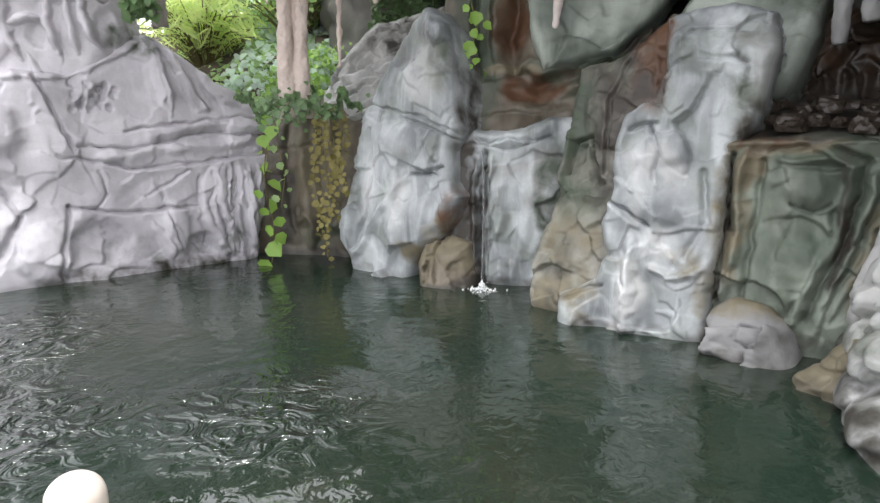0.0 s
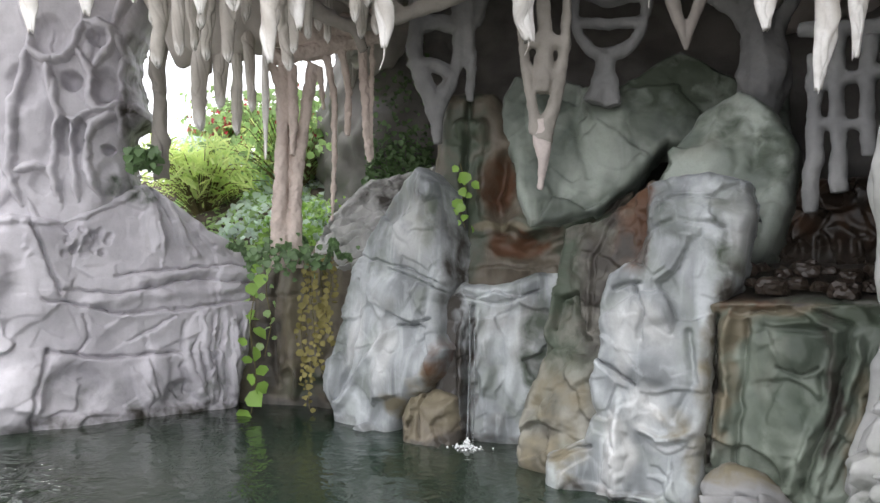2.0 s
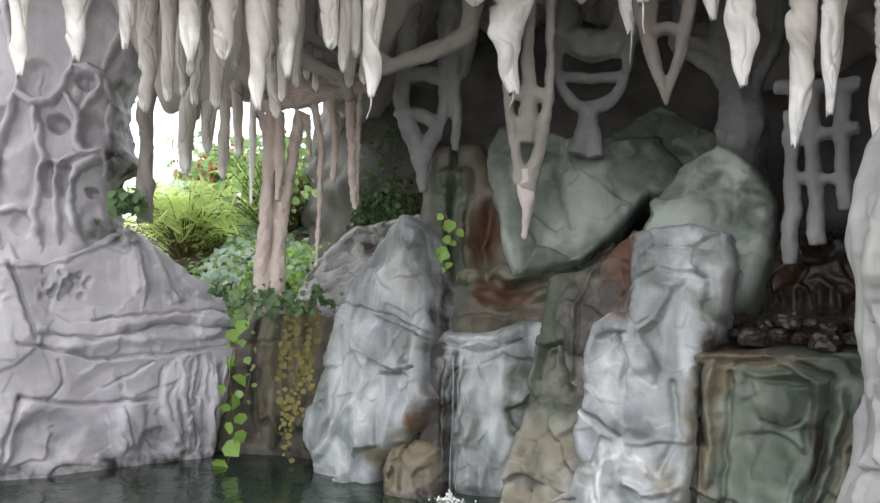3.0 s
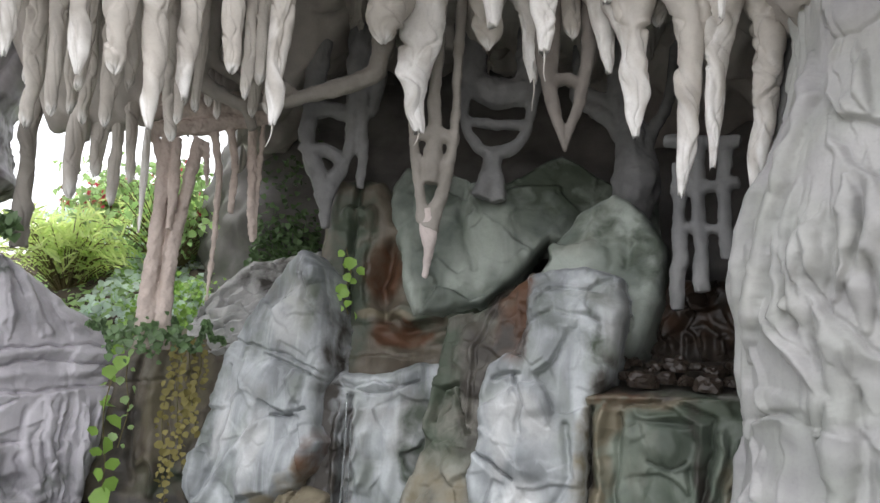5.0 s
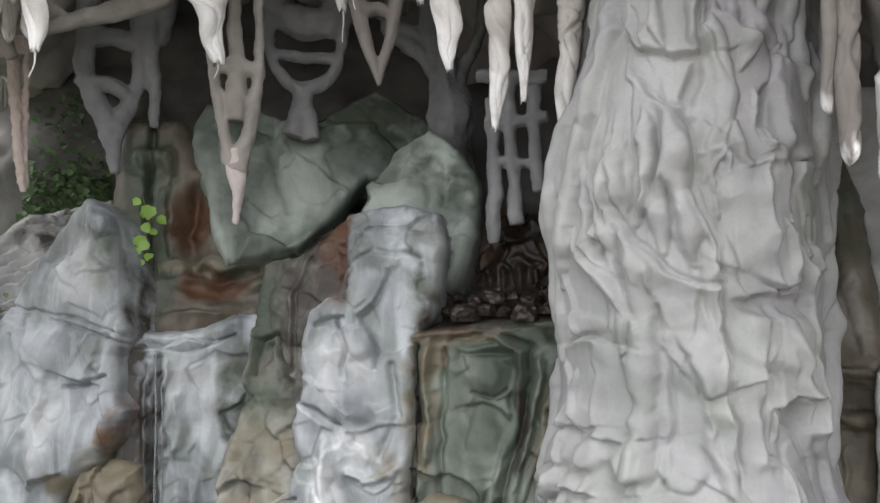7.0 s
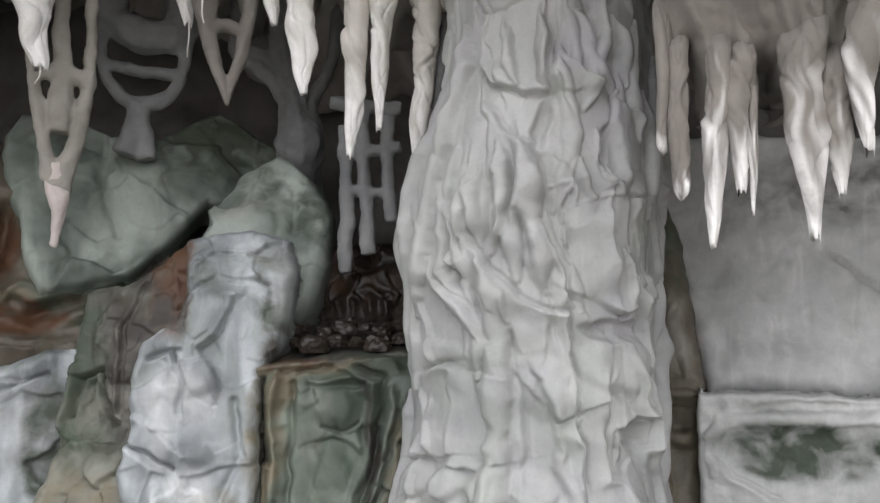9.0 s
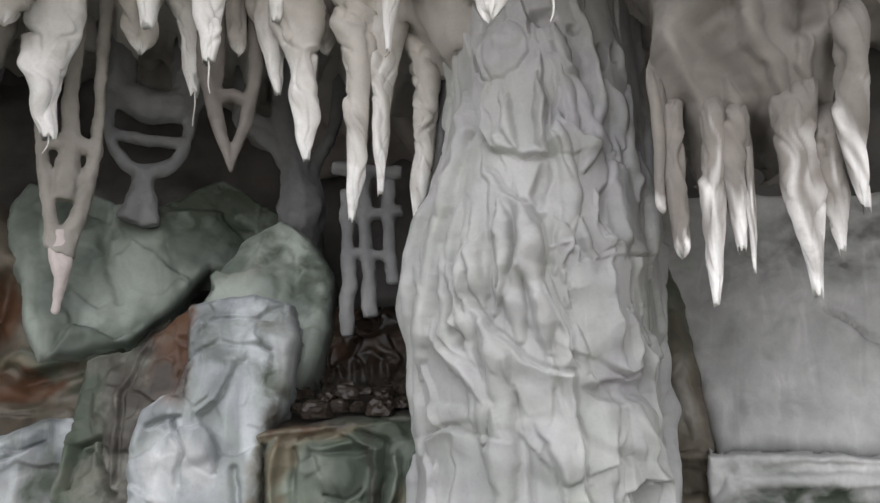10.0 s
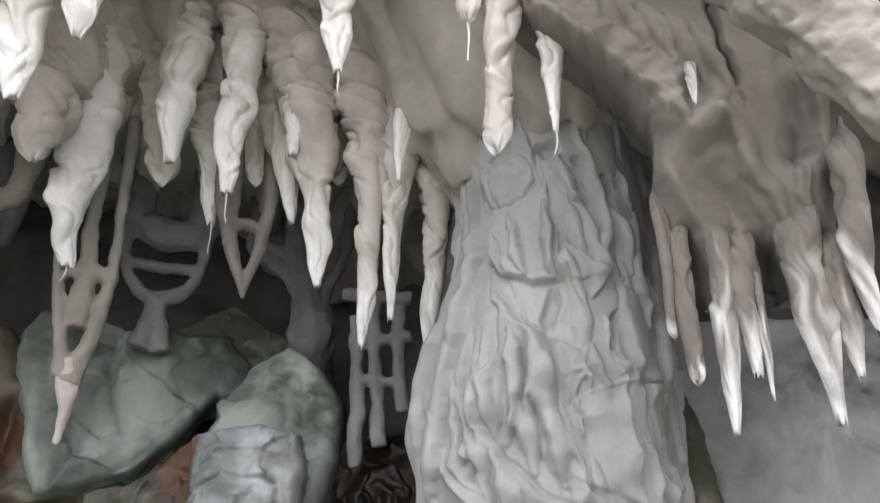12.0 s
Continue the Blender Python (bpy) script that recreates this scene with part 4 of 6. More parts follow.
tagged(sculpt("ochre_panel_rock", plane_map((0.8, 4.95, 0), -45, 16),
       [(-0.18, 1.55), (-0.15, 1.87), (0.18, 1.96), (0.39, 2.14), (0.50, 2.28), (0.70, 2.1), (0.75, 1.0), (0.6, -0.4), (-0.20, -0.4), (-0.20, 0.0), (-0.26, 0.29), (-0.16, 0.84)], OLIVE, 0.14, 0.09, 0.010, 0.04, 9.0, planes=(0.14, 0.34), facets=0.005, grain=0.003,
       strokes=[([(-0.05, 1.05), (-0.05, 1.30), (0.08, 1.34), (0.14, 1.15), (0.24, 1.0)], -0.08, 0.025), ([(-0.1, 1.35), (-0.1, 1.0)], 0.07, 0.04), ([(0.1, 1.75), (0.05, 1.5)], 0.05, 0.05)],
       folds=[([(0.32, 0.88), (0.1, 0.93), (-0.2, 0.82)], 0.05, 0.09), ([(-0.25, 0.20), (-0.05, 0.33), (0.22, 0.30)], 0.06, 0.12), ([(0.25, 1.0), (0.2, 1.6), (0.3, 2.0)], 0.06, 0.08), ([(0.05, 0.32), (0.12, 0.1), (0.1, -0.1)], 0.04, 0.06)],
       bumps=[(0.10, 0.6, 0.2, 0.2, 0.05), (0.02, 1.2, 0.05, 0.07, -0.06), (-0.05, 0.1, 0.2, 0.14, 0.06)], crease=(0.014, 0.22, 1.3),
       stains_and_shade=[(0.08, 0.58, 0.35, 0.26, 3, 0.5), (0.05, 0.1, 0.22, 0.2, 3, 0.5), (0.24, 0.5, 0.08, 0.3, 3, 0.5), (0.42, 1.95, 0.14, 0.5, 0, 0.9), (0.36, 1.6, 0.1, 0.3, 2, 0.6), (-0.15, 1.4, 0.3, 0.5, 1, 0.8), (0.3, 1.45, 0.22, 0.6, 2, 0.75), (0.1, 0.9, 0.3, 0.2, 1, 0.6), (0, -0.04, 0.6, 0.07, 2, 0.5)]),
       "olive and ochre stained rock panel with a crack", "rock", ROCKS)

BLOCK = plane_map((1.35, 4.42, 0), -30, 7)
tagged(sculpt("pale_block_rock", lambda u, v, h: BLOCK(u, v, h - 0.5 * np.maximum(v - 1.85, 0)),
       [(-0.04, 2.12), (0.10, 2.2), (0.35, 2.22), (0.62, 2.14), (0.67, 1.9), (0.60, 1.42), (0.47, 1.27), (0.44, 0.98), (0.46, 0.70), (0.42, 0.33), (0.46, -0.3), (-0.62, -0.3), (-0.60, 0.18), (-0.36, 0.32),
        (-0.31, 0.5), (-0.35, 0.71), (-0.28, 0.99), (-0.32, 1.26), (-0.24, 1.48), (-0.08, 1.6), (-0.02, 1.8)], BLUE, 0.15, 0.07, 0.009, 0.03, 10.0, planes=(0.19, 0.42), facets=0.004, grain=0.002,
       strokes=[([(-0.45, 0.88), (-0.30, 0.90), (-0.15, 0.84), (-0.01, 0.73)], -0.06, 0.016), ([(-0.1, 0.6), (-0.10, 0.35), (-0.08, 0.05)], 0.08, 0.05), ([(0.05, 0.44), (0.14, 0.40), (0.36, 0.48)], 0.06, 0.025),
                ([(-0.02, 1.75), (0.2, 1.85), (0.5, 1.8)], -0.03, 0.03), ([(-0.05, 1.4), (0.02, 1.2), (0.0, 1.05)], -0.05, 0.03), ([(-0.18, 1.38), (0.0, 1.42)], -0.04, 0.025), ([(0.3, 1.1), (0.36, 0.8), (0.25, 0.55)], -0.04, 0.04), ([(-0.6, 0.16), (-0.3, 0.28)], -0.05, 0.02)],
       cords=[([(-0.1, 0.55), (-0.13, 0.17), (-0.1, -0.05)], 0.05, 0.06), ([(0.08, 0.38), (0.2, 0.34), (0.32, 0.42)], 0.025, 0.025), ([(0.11, 0.17), (0.22, 0.15), (0.31, -0.02)], 0.025, 0.03)],
       folds=[([(-0.02, 0.71), (-0.12, 0.78), (-0.28, 0.9), (-0.48, 0.9)], 0.05, 0.08), ([(0.55, 2.0), (0.2, 2.02), (-0.02, 1.95)], 0.03, 0.1)],
       bumps=[(0.25, 1.9, 0.3, 0.15, 0.05), (0.1, 1.25, 0.14, 0.1, 0.05), (0.1, 0.85, 0.16, 0.1, 0.05), (0.25, 0.6, 0.1, 0.16, 0.04), (-0.45, 0.1, 0.14, 0.14, 0.05), (-0.15, 1.3, 0.08, 0.1, -0.04)],
       stains_and_shade=[(-0.11, 0.3, 0.10, 0.30, 4, 0.45), (0.2, 0.35, 0.14, 0.05, 4, 0.2), (0.1, 0.6, 0.12, 0.16, 4, 0.35), (0.05, 1.1, 0.18, 0.14, 4, 0.3), (-0.1, 1.0, 0.1, 0.3, 4, 0.25), (0.24, 0.5, 0.13, 0.12, 3, 0.55), (-0.45, 0.15, 0.16, 0.2, 3, 0.5), (0.2, 1.85, 0.4, 0.3, 1, 0.3), (0.5, 1.6, 0.1, 0.3, 1, 0.4), (-0.05, 1.75, 0.06, 0.2, 2, 0.6), (0.45, 0.9, 0.08, 0.5, 3, 0.5), (0.42, 0.25, 0.1, 0.25, 3, 0.45), (-0.1, 1.85, 0.12, 0.3, 0, 0.8), (-0.3, 1.4, 0.08, 0.35, 1, 0.6), (0.55, 1.3, 0.1, 0.3, 2, 0.5), (0, 0, 0.8, 0.06, 2, 0.4)]),
       "pale blue-grey stepped rock block standing in the water", "rock", ROCKS)

tagged(sculpt("green_knob_rock", plane_map((2.1, 4.9, 1.5), -35, 20),
       [(-0.62, 0.3), (-0.56, 0.85), (-0.48, 1.05), (-0.33, 1.32), (-0.0, 1.54), (0.25, 1.36), (0.43, 1.03), (0.42, 0.61), (0.32, 0.2), (0.1, 0.1)], GREEN, 0.2, 0.1, 0.016, 0.04, 11.0, planes=(0.16, 0.5), facets=0.005, grain=0.003,
       strokes=[([(-0.1, 1.3), (-0.15, 0.9)], 0.05, 0.06), ([(0.12, 1.2), (0.16, 0.8)], -0.04, 0.06)], bumps=[(-0.1, 0.9, 0.2, 0.3, 0.06)], stains_and_shade=[(0.3, 1.0, 0.2, 0.4, 1, 0.5), (-0.1, 1.2, 0.3, 0.2, 1, 0.4)]),
       "rounded greenish rock resting on the pale block", "rock", ROCKS)

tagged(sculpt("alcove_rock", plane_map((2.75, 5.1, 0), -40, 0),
       [(-0.9, 2.5), (-0.4, 2.3), (0.0, 2.2), (0.6, 2.2), (0.9, 2.4), (1.0, -0.3), (-0.9, -0.3)], SEEP_SHADED, 0.3, 0.2, 0.014, 0.05, 12.0, planes=(0.5, 0.22),
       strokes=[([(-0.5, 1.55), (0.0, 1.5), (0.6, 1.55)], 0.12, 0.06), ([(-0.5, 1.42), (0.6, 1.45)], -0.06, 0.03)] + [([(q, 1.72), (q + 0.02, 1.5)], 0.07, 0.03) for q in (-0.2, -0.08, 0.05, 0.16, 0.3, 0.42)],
       stains_and_shade=[(0.1, 1.9, 0.7, 0.5, 0, 0.25), (0.1, 1.5, 0.8, 0.2, 2, 0.5), (-0.4, 1.7, 0.2, 0.4, 2, 0.6), (0, 0.8, 0.9, 0.5, 1, 0.7)]),
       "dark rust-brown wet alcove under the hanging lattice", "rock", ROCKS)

PANEL = plane_map((2.10, 4.11, 0.07), -34.6, 5)
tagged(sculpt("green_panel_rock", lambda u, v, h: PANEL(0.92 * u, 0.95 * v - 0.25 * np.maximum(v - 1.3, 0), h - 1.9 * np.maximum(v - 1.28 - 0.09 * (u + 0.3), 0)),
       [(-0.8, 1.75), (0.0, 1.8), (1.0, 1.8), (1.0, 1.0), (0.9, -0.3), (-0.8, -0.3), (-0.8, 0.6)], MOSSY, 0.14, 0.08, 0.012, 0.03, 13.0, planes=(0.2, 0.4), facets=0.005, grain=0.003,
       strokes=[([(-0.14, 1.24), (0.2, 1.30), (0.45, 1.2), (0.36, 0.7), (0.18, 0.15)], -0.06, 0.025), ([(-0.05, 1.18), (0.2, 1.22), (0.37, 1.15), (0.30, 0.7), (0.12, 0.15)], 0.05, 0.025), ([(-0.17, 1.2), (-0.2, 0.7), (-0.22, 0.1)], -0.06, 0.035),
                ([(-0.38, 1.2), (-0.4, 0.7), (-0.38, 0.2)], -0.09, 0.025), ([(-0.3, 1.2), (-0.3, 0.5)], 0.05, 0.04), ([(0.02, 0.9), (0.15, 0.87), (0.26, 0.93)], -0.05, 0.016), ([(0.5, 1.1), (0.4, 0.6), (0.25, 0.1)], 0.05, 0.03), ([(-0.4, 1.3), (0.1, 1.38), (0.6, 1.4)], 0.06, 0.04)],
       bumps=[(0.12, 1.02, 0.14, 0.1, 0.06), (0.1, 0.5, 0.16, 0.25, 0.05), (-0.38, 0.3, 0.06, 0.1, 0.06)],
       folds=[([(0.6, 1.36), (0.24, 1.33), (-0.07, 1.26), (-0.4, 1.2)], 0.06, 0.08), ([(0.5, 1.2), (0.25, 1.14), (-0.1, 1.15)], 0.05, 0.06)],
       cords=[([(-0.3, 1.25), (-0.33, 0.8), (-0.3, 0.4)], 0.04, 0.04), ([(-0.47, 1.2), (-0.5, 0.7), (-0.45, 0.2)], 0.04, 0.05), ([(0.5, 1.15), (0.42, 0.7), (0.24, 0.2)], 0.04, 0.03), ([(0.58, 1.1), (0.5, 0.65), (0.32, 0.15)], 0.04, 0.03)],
       # rust along the top, and under the overhang a painted dark band of shade
       stains_and_shade=[(0.3, 1.66, 1.3, 0.26, 0, 0.5), (0.3, 1.62, 1.4, 0.3, 2, 1.0), (-0.3, 0.9, 0.1, 0.6, 3, 0.8), (-0.5, 0.7, 0.15, 0.6, 3, 0.6), (-0.1, 1.3, 0.5, 0.08, 3, 0.6), (-0.2, 1.35, 0.3, 0.10, 0, 0.6), (0.35, 0.8, 0.06, 0.5, 2, 0.6), (0.3, 1.25, 0.4, 0.1, 1, 0.9), (0.05, 0.3, 0.3, 0.4, 1, 0.4), (-0.38, 0.6, 0.06, 0.6, 2, 0.7), (0.55, 0.4, 0.12, 0.5, 3, 0.8), (0, 0.02, 0.8, 0.07, 2, 0.5)], stretch=1.8),
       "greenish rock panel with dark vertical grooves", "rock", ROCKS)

def wet_stone(across, behind, size, seed):
    """A broken wet stone lying on the shelf above the green panel."""
    bm = bmesh.new()
    bmesh.ops.create_icosphere(bm, subdivisions=3, radius=size)
    for v in bm.verts:
        p = v.co / size
        v.co *= 1 + 0.35 * noise.noise(p * 1.3 + Vector((seed, 0, 0))) + 0.18 * noise.noise(p * 3.1 + Vector((0, seed, 0)))
        v.co.x, v.co.z = v.co.x * 1.25, max(v.co.z * 0.85, -0.5 * size)
    data = bpy.data.meshes.new("wet_stone")
    bm.to_mesh(data)
    bm.free()
    data.materials.append(SEEP_SHADED)
    ob = new("wet_stone", data)
    ob.matrix_world = pose(2.10 + 0.823 * across + 0.568 * behind, 4.11 - 0.568 * across + 0.823 * behind, 1.30 + 0.37 * behind + 0.3 * size, 0, 0, 40 * seed)
    tagged(ob, "dark rust-brown wet stone on the alcove shelf", "stone", "wet stones in the alcove")


for n in range(15):
    wet_stone(-0.32 + 0.135 * (n % 8) + 0.03 * (n // 8), 0.26 + 0.24 * (n // 8) + 0.05 * math.sin(n * 2.3), 0.065 + 0.022 * math.sin(n * 4.1), n + 1)

tagged(sculpt("shore_boulder", plane_map((1.82, 3.86, 0), -45, 25),
       [(-0.34, -0.3), (-0.33, 0.3), (-0.2, 0.44), (0.0, 0.42), (0.16, 0.28), (0.30, -0.02), (0.3, -0.3)], DUSK, 0.25, 0.12, 0.011, 0.02, 14.0, planes=(0.6, 0.28),
       strokes=[([(-0.08, 0.22), (-0.08, 0.12), (0.05, 0.10), (0.07, 0.22), (-0.08, 0.22)], -0.04, 0.012)], stains_and_shade=[(-0.1, 0.38, 0.3, 0.1, 3, 0.7), (0.15, 0.1, 0.2, 0.2, 2, 0.35), (0, 0, 0.5, 0.07, 2, 0.5)]),
       "small grey boulder with a squared dent at the waterline", "rock", ROCKS)

tagged(sculpt("ochre_shore_rock", plane_map((2.03, 3.40, 0), -55, 18),
       [(-0.24, -0.3), (-0.22, 0.05), (-0.1, 0.22), (0.05, 0.5), (0.15, 0.62), (0.32, 0.6), (0.4, 0.2), (0.4, -0.3)], BROWN, 0.25, 0.16, 0.011, 0.03, 15.0, planes=(0.35, 0.25),
       strokes=[([(-0.2, 0.18), (0.0, 0.14), (0.2, 0.2)], -0.04, 0.015), ([(-0.2, 0.07), (0.1, 0.05)], 0.03, 0.03)], stains_and_shade=[(0.0, 0.25, 0.35, 0.4, 3, 1.0), (0, 0, 0.5, 0.06, 2, 0.4)]),
       "ochre-brown rock at the water beside the pillar", "rock", ROCKS)

tagged(sculpt("wall_right", plane_map((4.3, 1.9, 0), -62, 22),
       [(-1.9, 3.6), (-1.2, 3.3), (0.6, 3.0), (1.9, 2.8), (1.9, 1.1), (-0.0, 1.14), (-0.77, 1.14), (-0.88, 1.12), (-0.94, 1.3), (-1.06, 2.0), (-1.24, 2.6)], SLATE, 0.2, 0.12, 0.02, 0.06, 16.0,
       strokes=[([(-0.11, 2.13), (0.18, 1.85), (0.6, 1.6)], -0.08, 0.025), ([(-0.6, 2.1), (-0.45, 2.05)], -0.02, 0.02)], stains_and_shade=[(-0.6, 1.8, 0.5, 0.6, 1, 0.2), (0.4, 2.6, 1.2, 0.4, 2, 0.35)], facets=0.012),
       "smooth grey slanting cave wall with a dark crack", "cave wall", kind="structure")

tagged(sculpt("wall_right_strip", plane_map((3.95, 2.55, 0), -62, 16),
       [(-0.95, 3.2), (-0.5, 3.0), (-0.26, 2.2), (-0.16, 1.3), (-0.15, 1.06), (-0.17, 0.95), (-0.15, 0.8), (-0.18, 0.6), (-0.17, -0.3), (-1.0, -0.3)], BROWN, 0.12, 0.09, 0.010, 0.03, 17.0,
       cords=[([(-0.9, 1.07), (-0.3, 1.08), (-0.12, 1.09)], 0.05, 0.035), ([(-0.9, 0.82), (-0.3, 0.82), (-0.12, 0.84)], 0.06, 0.05), ([(-0.40, 0.7), (-0.38, 0.5), (-0.4, 0.2)], 0.03, 0.02), ([(-0.34, 0.66), (-0.36, 0.4), (-0.33, 0.1)], 0.03, 0.02), ([(-0.45, 2.3), (-0.32, 1.7), (-0.25, 1.2)], 0.02, 0.05)],
       folds=[([(-0.9, 1.02), (-0.4, 1.02), (-0.14, 1.0)], 0.04, 0.05), ([(-0.9, 0.74), (-0.4, 0.74), (-0.14, 0.76)], 0.04, 0.05)],
       stains_and_shade=[(-0.4, 2.4, 0.4, 0.7, 1, 0.5), (-0.4, 0.6, 0.4, 0.4, 3, 0.4), (-0.28, 1.5, 0.06, 0.2, 4, 0.2)]),
       "brown wet vertical strip of rock with two ring ledges beside the pillar", "cave wall", kind="structure")

tagged(sculpt("wall_right_base", plane_map((4.25, 1.85, 0), -62, 4),
       [(-0.93, 1.09), (-0.4, 1.09), (0.2, 1.06), (1.9, 1.05), (1.9, -0.3), (-0.95, -0.3), (-0.95, 0.4)], SLATE, 0.06, 0.03, 0.009, 0.03, 18.0, hole=3,
       cords=[([(-0.86, 0.62), (-0.88, 0.82), (-0.8, 0.93), (-0.4, 0.96), (0.05, 0.95), (0.2, 0.85), (0.2, 0.6)], 0.035, 0.045)],
       folds=[([(-0.45, 0.44), (-0.63, 0.55), (-0.75, 0.61), (-0.9, 0.77)], 0.05, 0.08), ([(-0.8, 1.09), (-0.81, 0.96)], 0.02, 0.05), ([(0.5, 0.35), (0.2, 0.42), (-0.4, 0.45)], 0.04, 0.1)],
       bumps=[(-0.33, 0.76, 0.5, 0.15, -0.06), (-0.3, 1.02, 0.3, 0.03, -0.03), (0.7, 0.8, 0.4, 0.2, -0.05)], stains_and_shade=[(-0.35, 0.76, 0.5, 0.16, 1, 0.75), (-0.6, 1.0, 0.3, 0.06, 1, 0.3), (0.7, 0.8, 0.4, 0.2, 1, 0.6), (0.0, 0.0, 1.5, 0.12, 2, 0.5)]),
       "low greenish ledge with a sunken panel below the slanting wall", "cave wall", kind="structure")


# ---- the great pillar ----
def pillar_map(u, v, h):
    """Round the pillar: u runs to the right as seen from the pool, v is the height."""
    radius = 0.57 + 0.19 * smooth((3.5 - v) / 1.3) + 0.70 * smooth((0.8 - v) / 0.95) * np.exp(-(((u + 0.05) / 0.42) ** 2)) + 0.14 * smooth((0.9 - v) / 1.0) + 0.2 * smooth((v - 3.7) / 0.6)
    radius = radius - 0.06 * smooth((u - 0.4) / 0.5) * smooth((2.4 - v) / 0.8)
    turn = math.atan2(0.39 - 3.34, 0.11 - 3.17) + u / 0.75
    r, shift = radius + h, 0.17 * smooth((v - 2.1) / 1.3)
    return np.stack([3.17 + 0.69 * shift + r * np.cos(turn), 3.34 - 0.72 * shift + r * np.sin(turn), v], 1)


# strands that run down the pillar like roots, from its neck to its foot
PILLAR_CORDS = [
    ([(-0.72, 3.3), (-0.57, 2.97), (-0.57, 2.62), (-0.54, 2.35)], 0.07, 0.06), ([(0.02, 3.36), (0.16, 3.23), (0.23, 3.09), (0.32, 2.88)], 0.04, 0.045),
    ([(-0.08, 3.25), (-0.03, 2.97), (0.03, 2.74)], 0.04, 0.035), ([(-0.3, 3.17), (-0.24, 2.95), (-0.14, 2.79)], 0.035, 0.03), ([(0.17, 3.14), (0.31, 2.87), (0.44, 2.74)], 0.045, 0.05),
    ([(0.68, 2.78), (0.75, 2.5), (0.74, 2.1)], 0.04, 0.05), ([(0.42, 3.2), (0.51, 3.04), (0.51, 2.79)], 0.04, 0.05), ([(0.25, 2.37), (0.29, 2.21), (0.33, 2.16)], 0.05, 0.05),
]
PILLAR_CORDS += [
    ([(-0.64, 2.64), (-0.56, 2.35), (-0.62, 1.99), (-0.7, 1.57)], 0.06, 0.06), ([(-0.25, 1.83), (-0.18, 1.66), (-0.18, 1.43), (-0.18, 1.05), (-0.2, 0.5)], 0.05, 0.06),
    ([(-0.98, 2.31), (-1.0, 2.03), (-0.89, 1.69)], 0.05, 0.07), ([(-0.45, 1.96), (-0.48, 1.81), (-0.37, 1.66), (-0.27, 1.49), (-0.27, 1.25)], 0.05, 0.05),
    ([(-0.17, 2.48), (-0.14, 2.17), (-0.18, 1.88)], 0.045, 0.04), ([(-0.07, 2.44), (-0.01, 2.22), (-0.01, 1.99), (0.06, 1.68)], 0.045, 0.05),
    ([(-0.82, 2.7), (-0.84, 2.2), (-0.8, 1.8), (-0.86, 1.3)], 0.05, 0.06), ([(0.1, 2.2), (0.2, 2.24), (0.16, 2.1)], 0.04, 0.025), ([(0.2, 2.25), (0.24, 2.12)], 0.04, 0.022),
]
# sharp creases, the surface on one side lapping over the other
PILLAR_CREASES = [
    [(-0.5, 3.3), (-0.46, 2.96), (-0.31, 2.82), (0.01, 2.71), (0.1, 2.72)], [(0.44, 2.72), (0.24, 2.83), (0.07, 3.0)], [(0.08, 2.39), (-0.04, 2.46), (-0.18, 2.57), (-0.33, 2.76)],
    [(0.07, 3.35), (0.13, 3.25), (0.24, 3.18)], [(-0.35, 2.96), (-0.26, 2.8)], [(0.03, 2.87), (0.05, 2.71)],
    [(-0.39, 2.23), (-0.37, 2.03), (-0.31, 1.83)], [(-0.24, 1.46), (-0.3, 1.6), (-0.4, 1.7), (-0.52, 1.8), (-0.56, 1.94)], [(-0.42, 1.98), (-0.43, 1.86), (-0.31, 1.73)],
    [(0.24, 1.58), (0.17, 1.65), (0.14, 1.78), (0.08, 1.92), (0.05, 2.05), (0.07, 2.16), (0.04, 2.34), (-0.04, 2.46)],
]
PILLAR_CREASES += [
    [(0.19, 2.09), (0.18, 1.91)], [(0.44, 1.68), (0.42, 1.99), (0.42, 2.2), (0.33, 2.16)], [(0.51, 2.17), (0.57, 2.18), (0.54, 2.01)], [(0.64, 1.82), (0.69, 1.65), (0.71, 1.5)],
    [(0.59, 1.7), (0.62, 1.51)], [(0.2, 1.17), (0.16, 1.36), (0.18, 1.46), (0.17, 1.57), (0.06, 1.59), (-0.06, 1.67), (-0.21, 1.83), (-0.32, 1.96)], [(-0.17, 2.23), (-0.16, 2.05), (-0.2, 1.85)],
    [(-0.12, 2.48), (-0.08, 2.23), (-0.11, 1.99)], [(-0.06, 2.05), (0.03, 1.68)], [(0.19, 0.61), (0.2, 0.86), (0.19, 1.05), (0.17, 1.3)], [(0.03, 1.13), (0.1, 1.05), (0.19, 1.08)],
]
PILLAR_CREASES += [
    [(0.41, 0.87), (0.4, 0.97), (0.5, 1.03), (0.6, 1.01), (0.59, 0.91), (0.5, 0.85)], [(0.45, 0.7), (0.32, 0.77), (0.31, 0.91), (0.34, 1.04)], [(-0.77, 0.79), (-0.56, 0.83)], [(-0.51, 0.81), (-0.38, 0.78), (-0.26, 0.81)],
    [(-0.64, 0.52), (-0.47, 0.53), (-0.3, 0.56)], [(-0.47, 0.62), (-0.4, 0.48)], [(-0.34, 1.29), (-0.49, 1.32), (-0.75, 1.27)], [(0.19, 0.59), (0.28, 0.54)], [(-0.5, 0.35), (-0.3, 0.3), (-0.15, 0.36)], [(0.3, 1.62), (0.45, 1.55), (0.62, 1.6)],
]
